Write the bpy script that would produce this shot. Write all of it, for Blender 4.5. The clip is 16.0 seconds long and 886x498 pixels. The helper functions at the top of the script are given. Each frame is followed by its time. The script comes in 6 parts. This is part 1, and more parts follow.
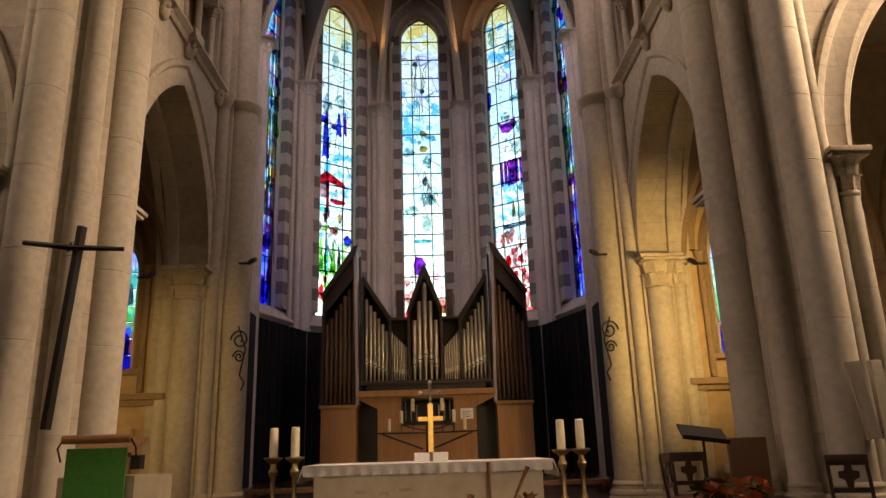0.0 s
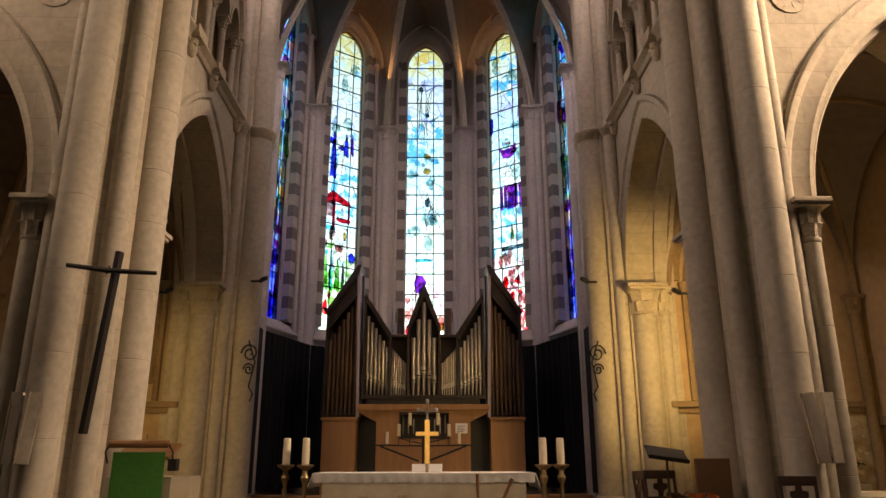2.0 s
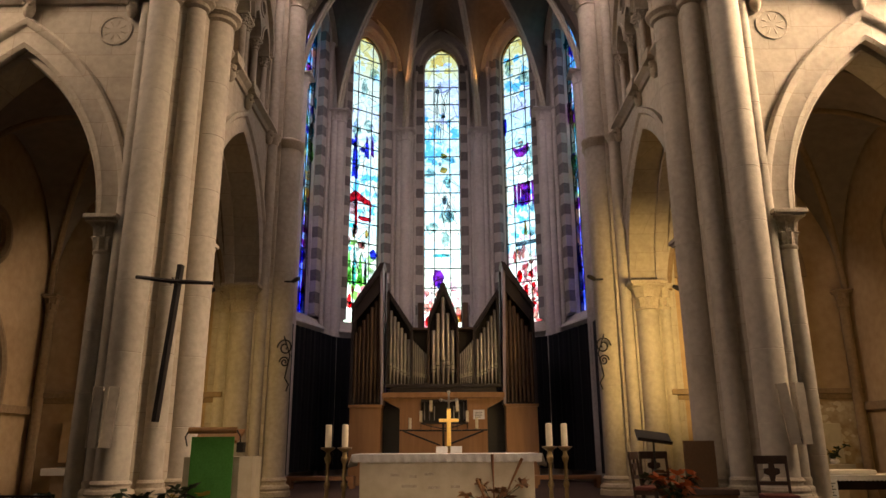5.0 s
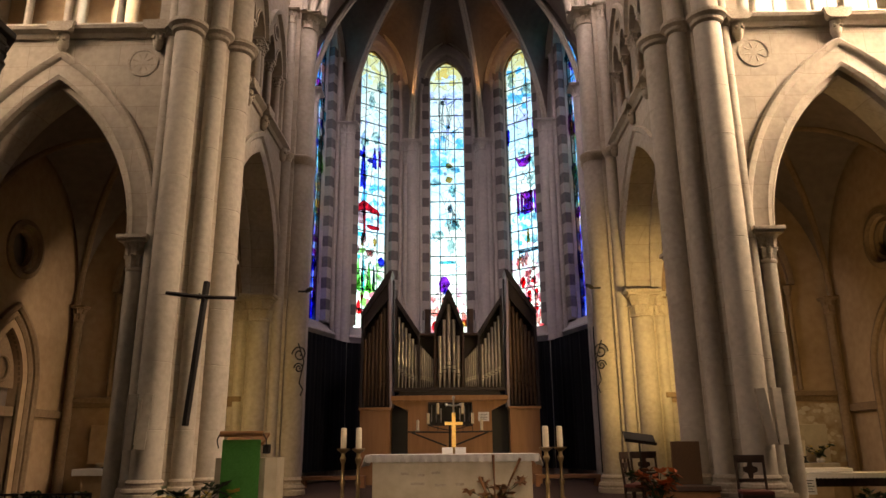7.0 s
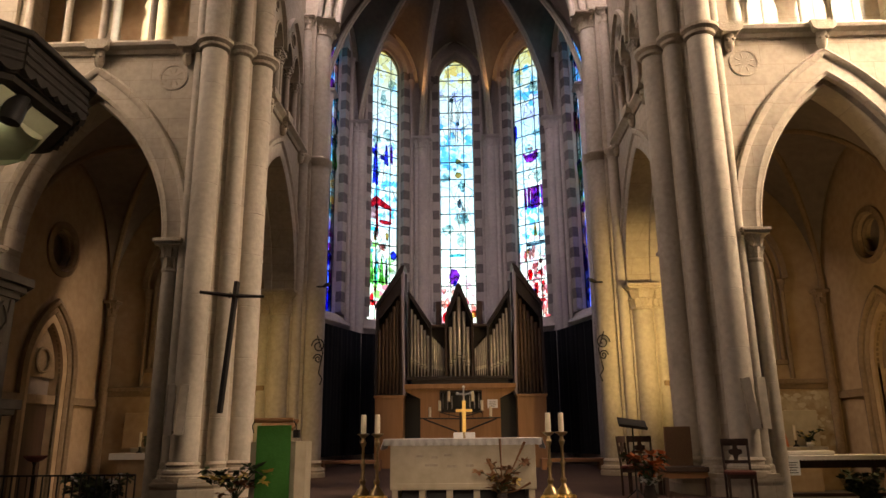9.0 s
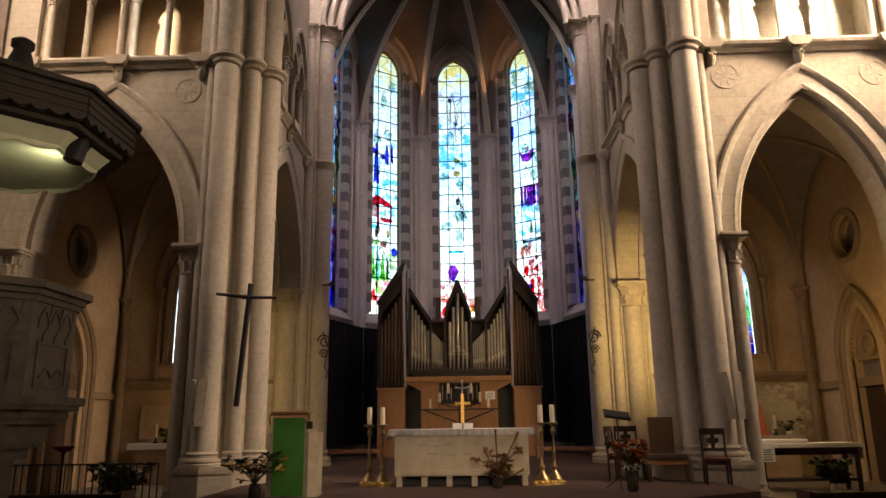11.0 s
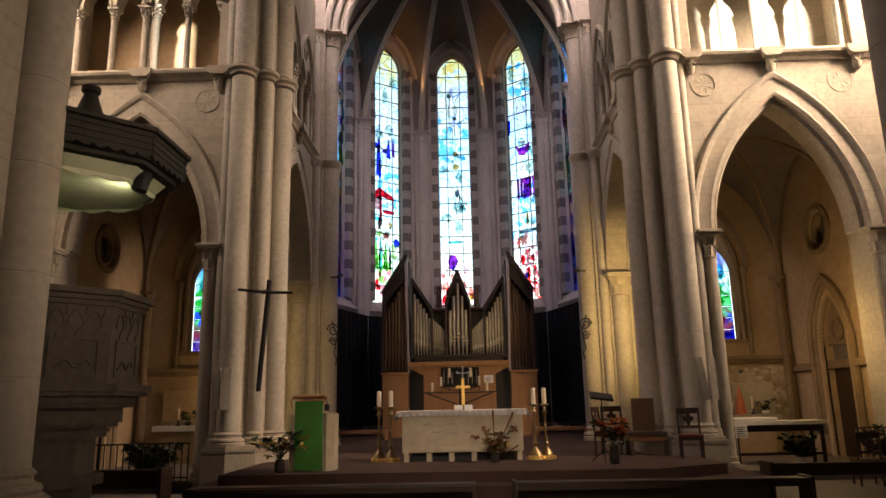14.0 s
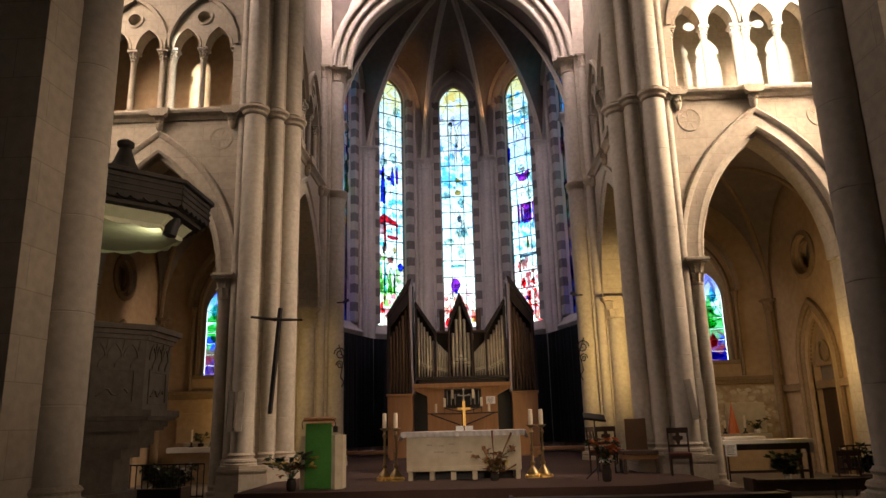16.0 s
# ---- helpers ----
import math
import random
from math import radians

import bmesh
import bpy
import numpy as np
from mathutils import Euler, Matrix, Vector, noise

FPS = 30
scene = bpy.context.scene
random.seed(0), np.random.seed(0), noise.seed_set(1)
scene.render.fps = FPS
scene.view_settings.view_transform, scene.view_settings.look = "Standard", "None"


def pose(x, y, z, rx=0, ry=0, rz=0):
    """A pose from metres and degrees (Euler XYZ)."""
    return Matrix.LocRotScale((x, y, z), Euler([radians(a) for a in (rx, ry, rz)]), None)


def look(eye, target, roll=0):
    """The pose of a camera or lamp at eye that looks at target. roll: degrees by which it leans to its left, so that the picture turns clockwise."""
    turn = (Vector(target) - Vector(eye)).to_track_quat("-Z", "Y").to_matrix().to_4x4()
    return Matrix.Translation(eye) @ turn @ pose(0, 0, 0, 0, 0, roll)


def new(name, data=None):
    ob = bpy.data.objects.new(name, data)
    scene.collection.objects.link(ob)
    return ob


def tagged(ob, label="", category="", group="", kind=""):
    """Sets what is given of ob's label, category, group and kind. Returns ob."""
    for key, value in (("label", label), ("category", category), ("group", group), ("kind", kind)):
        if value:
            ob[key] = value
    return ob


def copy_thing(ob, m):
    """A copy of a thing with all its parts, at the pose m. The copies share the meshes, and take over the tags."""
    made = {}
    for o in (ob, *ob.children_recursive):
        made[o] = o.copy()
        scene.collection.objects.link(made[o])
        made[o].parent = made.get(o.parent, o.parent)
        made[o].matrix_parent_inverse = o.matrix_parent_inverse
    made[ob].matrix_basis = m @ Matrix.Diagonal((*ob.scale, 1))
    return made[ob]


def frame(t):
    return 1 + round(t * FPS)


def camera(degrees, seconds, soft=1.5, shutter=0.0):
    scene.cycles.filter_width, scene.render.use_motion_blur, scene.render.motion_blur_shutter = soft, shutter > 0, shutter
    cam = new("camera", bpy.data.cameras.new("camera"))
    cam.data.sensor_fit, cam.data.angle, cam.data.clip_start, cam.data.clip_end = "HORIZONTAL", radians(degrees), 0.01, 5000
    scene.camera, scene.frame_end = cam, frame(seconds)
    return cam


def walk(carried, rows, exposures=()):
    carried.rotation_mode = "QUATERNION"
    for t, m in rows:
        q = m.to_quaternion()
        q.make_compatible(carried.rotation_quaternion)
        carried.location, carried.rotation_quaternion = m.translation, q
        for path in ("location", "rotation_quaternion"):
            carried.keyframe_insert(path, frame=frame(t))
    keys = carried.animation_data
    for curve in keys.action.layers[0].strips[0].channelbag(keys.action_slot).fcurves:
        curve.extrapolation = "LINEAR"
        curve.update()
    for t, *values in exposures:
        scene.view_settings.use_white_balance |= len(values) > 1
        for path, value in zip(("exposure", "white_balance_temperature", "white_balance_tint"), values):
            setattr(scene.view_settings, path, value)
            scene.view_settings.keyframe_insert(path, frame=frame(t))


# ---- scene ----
cam = camera(64.0, 16.0)
# the exposure of the clip's camera
EXPOSURES = [(0, 1.96, 7350, 10), (7, 1.97, 6980, 10), (16, 1.96, 6480, 10)]
PATH = [
    (0, (0.202, -0.226, 1.647), (0.236, 1.7, 2.186), -1.7),
    (0.5, (0.221, -0.496, 1.616), (0.238, 1.418, 2.193), -1.7),
    (1, (0.253, -0.72, 1.64), (0.26, 1.196, 2.214), -0.8),
    (1.5, (0.193, -0.981, 1.613), (0.209, 0.925, 2.221), -0.7),
    (2, (0.193, -1.19, 1.639), (0.226, 0.726, 2.211), -0.1),
    (2.5, (0.185, -1.399, 1.626), (0.21, 0.51, 2.222), -1.0),
    (3, (0.204, -1.64, 1.63), (0.222, 0.282, 2.181), -0.5),
    (3.5, (0.14, -1.891, 1.632), (0.185, 0.027, 2.198), -1.4),
    (4, (0.137, -2.085, 1.626), (0.15, -0.164, 2.182), -0.8),
    (6.5, (0.185, -3.274, 1.607), (0.161, -1.343, 2.13), -0.3),
    (7, (0.19, -3.479, 1.623), (0.159, -1.553, 2.158), -0.5),
    (7.5, (0.139, -3.74, 1.621), (0.12, -1.808, 2.14), -0.7),
    (8, (0.134, -3.968, 1.639), (0.091, -2.034, 2.146), -0.9),
    (8.5, (0.211, -4.24, 1.64), (0.137, -2.3, 2.119), -0.8),
    (9, (0.2, -4.483, 1.601), (0.141, -2.548, 2.102), -0.6),
    (11.5, (0.229, -5.692, 1.622), (0.173, -3.749, 2.094), -0.8),
    (12, (0.253, -5.946, 1.598), (0.193, -4.007, 2.085), -0.6),
    (12.5, (0.248, -6.144, 1.613), (0.185, -4.204, 2.093), -0.1),
    (13, (0.238, -6.368, 1.627), (0.205, -4.421, 2.084), -0.8),
    (13.5, (0.207, -6.547, 1.608), (0.196, -4.597, 2.053), -2.0),
    (14, (0.209, -6.75, 1.606), (0.155, -4.797, 2.036), -1.2),
    (14.5, (0.273, -6.92, 1.635), (0.194, -4.974, 2.089), -1.5),
    (15, (0.267, -7.15, 1.616), (0.196, -5.206, 2.082), -1.1),
    (15.5, (0.263, -7.367, 1.623), (0.195, -5.424, 2.091), -1.0),
    (16, (0.312, -7.627, 1.626), (0.247, -5.688, 2.108), -1.5),
]
walk(cam, [(t, look(eye, target, roll)) for t, eye, target, roll in PATH], EXPOSURES)
# world, sun and large lights
SUN_EL, SUN_AZ = 16.0, 180.0
world = bpy.data.worlds.new("daylight")
scene.world = world
world.use_nodes = True
wn = world.node_tree
sky = wn.nodes.new("ShaderNodeTexSky")
sky.sky_type, sky.sun_disc = "NISHITA", False
sky.sun_elevation, sky.sun_rotation = radians(SUN_EL), radians(SUN_AZ)
wn.nodes["Background"].inputs["Strength"].default_value = 0.15
wn.links.new(sky.outputs["Color"], wn.nodes["Background"].inputs["Color"])


def lamp(name, kind, place, target, watts, colour, size=0.3, spot=60, size_y=None):
    data = bpy.data.lights.new(name, kind)
    data.energy, data.color = watts, colour
    if kind == "AREA":
        data.size = size
        if size_y:
            data.shape, data.size_y = "RECTANGLE", size_y
    else:
        data.shadow_soft_size = size
    if kind == "SPOT":
        data.spot_size, data.spot_blend = radians(spot), 0.8
    ob = new(name, data)
    ob.matrix_world = look(place, target)
    return ob


sun_data = bpy.data.lights.new("sun", "SUN")
sun_data.energy, sun_data.angle, sun_data.color = 5.0, radians(0.5), (1.0, 0.93, 0.8)
sun = new("sun", sun_data)
sun.matrix_world = look((0, -math.cos(radians(SUN_EL)) * 60, 10 + math.sin(radians(SUN_EL)) * 60), (0, 0, 10))
# daylight of the transept windows, standing in their openings
DAY = (1.0, 0.735, 0.53)
for side, near, far, px, py, aim in ((1, 235, 8, 12.9, 5.2, 8.0), (-1, 31, 88, 10.5, 4.5, 8.6)):
    lamp("transept_window_light", "AREA", (side * px, py, 13.0), (side * aim, 8.2, 9.8), near, DAY, 2.0, size_y=5.0).data.spread = radians(66)
    lamp("far_window_light", "AREA", (side * 12.8, 3.4, 15.5), (-side * 7.0, 8.2, 10.0), far, (0.98, 0.76, 0.66), 3.0, size_y=4.0).data.spread = radians(95)
# unseen fill lamp in the south-west, added to brighten pulpit and canopy
lamp("southwest_window_light", "AREA", (9.0, -3.0, 4.8), (-5.2, 1.2, 3.7), 5.5, DAY, 2.0, size_y=3.0).data.spread = radians(32)
# unseen fill lamp at the west end, added to brighten altar and sanctuary
lamp("west_window_light", "AREA", (0.3, -21.9, 9.0), (0.3, 7.4, 1.1), 5.5, DAY, 2.0, size_y=3.0).data.spread = radians(17)
# unseen fill lamps added high in the choir and beside the apse to brighten both
for s in (1, -1):
    lamp("clerestory_light", "AREA", (s * 4.25, 11.6, 16.4), (-s * 1.0, 21.0, 8.0), 85, (1.0, 0.78, 0.78), 2.4, size_y=2.6).data.spread = radians(120)
    lamp("apse_window_light", "AREA", (s * 3.9, 15.6, 14.5), (-s * 1.2, 21.5, 9.0), 16, (1.0, 0.82, 0.92), 1.6, size_y=3.6).data.spread = radians(130)
# warm floodlights standing behind the crossing piers, towards the choir and the chapels
WARM = (1.0, 0.66, 0.26)
AX0 = -0.04
lamp("choir_flood_south", "SPOT", (5.0, 9.75, 4.0), (4.4, 13.6, 4.2), 170, WARM, 0.15, 90)
lamp("choir_flood_north", "SPOT", (-4.9, 9.75, 3.4), (-4.4, 13.6, 2.6), 42, WARM, 0.15, 90)
for s in (1, -1):
    lamp("vault_flood", "SPOT", (AX0 + s * 1.5, 21.55, 14.5), (AX0 + s * 1.75, 21.8, 17.2), 18, (1.0, 0.45, 0.16), 0.1, 70)
# the small lamp under the pulpit canopy
lamp("canopy_lamp", "SPOT", (-3.2, 0.2, 3.78), (-4.3, 0.4, 4.02), 2.0, (1.0, 0.9, 0.6), 0.05, 130)
lamp("chapel_lamp_south", "POINT", (7.7, 9.2, 3.0), (8, 12, 2), 19, WARM, 0.12)
lamp("chapel_lamp_north", "POINT", (-6.6, 12.6, 2.3), (-8, 12, 2), 4, WARM, 0.12)

# ------------------------------------------------------------------ materials


def shader(name):
    m = bpy.data.materials.new(name)
    m.use_nodes = True
    return m, m.node_tree.nodes, m.node_tree.links, m.node_tree.nodes["Principled BSDF"]


def surface(name, dark, light, rough=0.7, metal=0.0, grain=14.0, stain=0.7, bump=0.25, vary=0.0, stretch=(1, 1, 1), spec=0.4):
    """A surface with stains and grain at real size: dark and light are the ends of its base colour."""
    m, n, l, b = shader(name)
    geo = n.new("ShaderNodeNewGeometry")
    mp = n.new("ShaderNodeMapping")
    mp.inputs["Scale"].default_value = stretch
    l.new(geo.outputs["Position"], mp.inputs["Vector"])
    big, fine = n.new("ShaderNodeTexNoise"), n.new("ShaderNodeTexNoise")
    big.inputs["Scale"].default_value, big.inputs["Detail"].default_value = stain, 5
    fine.inputs["Scale"].default_value, fine.inputs["Detail"].default_value = grain, 6
    for t in (big, fine):
        l.new(mp.outputs["Vector"], t.inputs["Vector"])
    add = n.new("ShaderNodeMath")
    add.operation = "MULTIPLY_ADD"
    add.inputs[1].default_value = 0.45
    l.new(fine.outputs["Fac"], add.inputs[0])
    half = n.new("ShaderNodeMath")
    half.operation = "MULTIPLY"
    half.inputs[1].default_value = 0.55
    l.new(big.outputs["Fac"], half.inputs[0])
    l.new(half.outputs[0], add.inputs[2])
    out = add.outputs[0]
    if vary:
        info = n.new("ShaderNodeObjectInfo")
        v = n.new("ShaderNodeMath")
        v.operation = "MULTIPLY_ADD"
        v.inputs[1].default_value = vary
        l.new(info.outputs["Random"], v.inputs[0])
        l.new(out, v.inputs[2])
        sub = n.new("ShaderNodeMath")
        sub.operation = "SUBTRACT"
        sub.inputs[1].default_value = vary / 2
        l.new(v.outputs[0], sub.inputs[0])
        out = sub.outputs[0]
    ramp = n.new("ShaderNodeValToRGB")
    ramp.color_ramp.elements[0].position, ramp.color_ramp.elements[1].position = 0.32, 0.68
    ramp.color_ramp.elements[0].color, ramp.color_ramp.elements[1].color = (*dark, 1), (*light, 1)
    l.new(out, ramp.inputs["Fac"])
    l.new(ramp.outputs["Color"], b.inputs["Base Color"])
    b.inputs["Roughness"].default_value, b.inputs["Metallic"].default_value = rough, metal
    b.inputs["Specular IOR Level"].default_value = spec
    if bump:
        bp = n.new("ShaderNodeBump")
        bp.inputs["Strength"].default_value, bp.inputs["Distance"].default_value = bump, 0.02
        l.new(fine.outputs["Fac"], bp.inputs["Height"])
        l.new(bp.outputs["Normal"], b.inputs["Normal"])
    return m


def ashlar(name, dark, light, course=0.42, block=0.85):
    """Dressed limestone with fine pale joints, its courses level."""
    m = surface(name, dark, light, 0.85, grain=9, stain=0.5, bump=0.2)
    n, l = m.node_tree.nodes, m.node_tree.links
    b = n["Principled BSDF"]
    geo = n.new("ShaderNodeNewGeometry")
    sep, com = n.new("ShaderNodeSeparateXYZ"), n.new("ShaderNodeCombineXYZ")
    l.new(geo.outputs["Position"], sep.inputs[0])
    add = n.new("ShaderNodeMath")
    l.new(sep.outputs["X"], add.inputs[0])
    l.new(sep.outputs["Y"], add.inputs[1])
    l.new(add.outputs[0], com.inputs["X"])
    l.new(sep.outputs["Z"], com.inputs["Y"])
    br = n.new("ShaderNodeTexBrick")
    br.inputs["Scale"].default_value = 1.0
    br.inputs["Brick Width"].default_value, br.inputs["Row Height"].default_value = block, course
    br.inputs["Mortar Size"].default_value, br.inputs["Mortar Smooth"].default_value = 0.006, 0.6
    br.inputs["Color1"].default_value, br.inputs["Color2"].default_value = (1, 1, 1, 1), (0.86, 0.87, 0.88, 1)
    br.inputs["Mortar"].default_value = (0.62, 0.58, 0.54, 1)
    l.new(com.outputs[0], br.inputs["Vector"])
    mix = n.new("ShaderNodeMix")
    mix.data_type, mix.blend_type = "RGBA", "MULTIPLY"
    mix.inputs["Factor"].default_value = 0.8
    l.new(b.inputs["Base Color"].links[0].from_socket, mix.inputs["A"])
    l.new(br.outputs["Color"], mix.inputs["B"])
    l.new(mix.outputs["Result"], b.inputs["Base Color"])
    return m


STONE = ashlar("limestone_ashlar", (0.36, 0.31, 0.24), (0.55, 0.49, 0.39))
SHAFT = surface("limestone_shaft", (0.36, 0.32, 0.26), (0.56, 0.51, 0.42), 0.85, grain=10, stain=0.6, vary=0.12)
CARVED = surface("carved_limestone", (0.33, 0.28, 0.21), (0.55, 0.49, 0.39), 0.9, grain=25, stain=2.0, bump=0.5)
CHAPELSTONE = surface("brown_chapel_stone", (0.19, 0.13, 0.075), (0.32, 0.23, 0.14), 0.9, grain=14, stain=1.2, bump=0.35)
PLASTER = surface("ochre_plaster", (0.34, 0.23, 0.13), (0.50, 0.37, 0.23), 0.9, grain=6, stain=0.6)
CELL = surface("grey_vault_plaster", (0.15, 0.12, 0.10), (0.24, 0.195, 0.165), 0.9, grain=5, stain=0.5)
APSE = surface("grey_apse_stone", (0.38, 0.34, 0.33), (0.56, 0.51, 0.49), 0.85, grain=9, stain=0.8)
QUOIN_DARK = surface("dark_quoin_stone", (0.12, 0.105, 0.11), (0.21, 0.19, 0.195), 0.85, grain=12, vary=0.2)
QUOIN_LIGHT = surface("pale_quoin_stone", (0.33, 0.30, 0.29), (0.45, 0.41, 0.40), 0.85, grain=12, vary=0.2)
NAVY = surface("dark_hanging_cloth", (0.008, 0.009, 0.014), (0.02, 0.021, 0.03), 0.95, grain=30, stretch=(3, 3, 0.15))
CARPET = surface("brown_red_carpet", (0.055, 0.030, 0.024), (0.10, 0.058, 0.045), 0.95, grain=60, stain=1.2, bump=0.4)
PAVING = surface("worn_floor_tile", (0.10, 0.085, 0.07), (0.18, 0.155, 0.13), 0.55, grain=8, stain=0.9)
WOOD = surface("oak_casework", (0.24, 0.115, 0.045), (0.38, 0.20, 0.085), 0.5, grain=9, stain=1.5, bump=0.1, stretch=(1, 1, 0.12))
DARKWOOD = surface("dark_stained_wood", (0.025, 0.014, 0.010), (0.065, 0.035, 0.022), 0.5, grain=10, bump=0.15, stretch=(1, 1, 0.15))
# pale copy of the organ case, with window light put into its colour
LITCASE = surface("window_lit_organ_case", (0.26, 0.22, 0.25), (0.36, 0.31, 0.35), 0.5, grain=8, bump=0.05)
CASE = surface("black_brown_organ_case", (0.012, 0.008, 0.008), (0.03, 0.02, 0.019), 0.45, grain=10, bump=0.1, stretch=(1, 1, 0.15))
PIPE = surface("tin_pipe_metal", (0.36, 0.34, 0.35), (0.55, 0.52, 0.53), 0.32, 0.85, grain=5, bump=0.02, vary=0.15)
BROWNPIPE = surface("brown_pipe_metal", (0.10, 0.065, 0.05), (0.18, 0.12, 0.09), 0.4, 0.6, grain=6, bump=0.03, vary=0.15)
MARBLE = surface("veined_cream_marble", (0.42, 0.36, 0.24), (0.62, 0.56, 0.42), 0.45, grain=6, stain=1.6, bump=0.05)
LINEN = surface("white_linen", (0.62, 0.60, 0.58), (0.80, 0.78, 0.76), 0.9, grain=70, bump=0.15)
GOLD = surface("polished_brass", (0.75, 0.48, 0.12), (0.95, 0.68, 0.24), 0.35, 0.8, grain=20, bump=0.03)
OLDBRASS = surface("tarnished_brass", (0.22, 0.16, 0.08), (0.45, 0.34, 0.18), 0.35, 1.0, grain=20, bump=0.05)
SILVER = surface("silvered_metal", (0.5, 0.48, 0.45), (0.7, 0.68, 0.65), 0.3, 1.0, grain=20, bump=0.05)
WAX = surface("ivory_wax", (0.66, 0.58, 0.42), (0.80, 0.73, 0.57), 0.5, grain=10, bump=0.05)
GREEN = surface("green_altar_cloth", (0.07, 0.27, 0.045), (0.12, 0.40, 0.085), 0.9, grain=60, stain=2.5, bump=0.15)
BLACK = surface("black_painted_iron", (0.008, 0.008, 0.008), (0.02, 0.019, 0.018), 0.5, grain=20, bump=0.1)
CROSSWOOD = surface("blackened_timber", (0.010, 0.008, 0.007), (0.03, 0.024, 0.02), 0.6, grain=12, bump=0.3, stretch=(3, 3, 0.3))
TAN = surface("tan_chair_back", (0.13, 0.07, 0.035), (0.20, 0.115, 0.06), 0.7, grain=30, bump=0.1)
REDSEAT = surface("dark_red_upholstery", (0.09, 0.025, 0.02), (0.16, 0.05, 0.04), 0.85, grain=60)
PULPITSTONE = surface("grey_pulpit_stone", (0.085, 0.072, 0.055), (0.15, 0.13, 0.105), 0.85, grain=12, stain=1.5, bump=0.3)
CANOPY = surface("grey_brown_aged_oak", (0.030, 0.026, 0.021), (0.062, 0.054, 0.044), 0.7, grain=12, stain=2.0, bump=0.3, stretch=(1, 1, 0.3))
PALEGREEN = surface("pale_green_paint", (0.66, 0.72, 0.48), (0.80, 0.84, 0.62), 0.6, grain=10)
PAPER = surface("white_paper", (0.7, 0.7, 0.7), (0.82, 0.82, 0.82), 0.8, grain=30, bump=0)
LEAF = surface("dark_leaf", (0.02, 0.035, 0.012), (0.05, 0.075, 0.025), 0.6, grain=20, vary=0.3)
DRYLEAF = surface("dry_russet_leaf", (0.14, 0.06, 0.025), (0.28, 0.14, 0.06), 0.8, grain=20, vary=0.3)
YELLOW = surface("yellow_petal", (0.55, 0.38, 0.06), (0.75, 0.60, 0.16), 0.7, grain=20, vary=0.3)
ORANGE = surface("orange_petal", (0.42, 0.10, 0.03), (0.62, 0.20, 0.08), 0.7, grain=20, vary=0.3)
WHITEPOT = surface("white_glazed_pot", (0.6, 0.58, 0.55), (0.75, 0.73, 0.7), 0.35, grain=10, bump=0)
DARKPOT = surface("dark_glazed_vase", (0.02, 0.018, 0.016), (0.05, 0.042, 0.036), 0.25, grain=10, bump=0)
LEAD = surface("lead_came", (0.015, 0.015, 0.017), (0.03, 0.03, 0.032), 0.6, 0.5, grain=20)
BENCHWOOD = surface("pale_bench_wood", (0.20, 0.09, 0.04), (0.32, 0.16, 0.08), 0.55, grain=10, stretch=(0.15, 1, 1), bump=0.1)


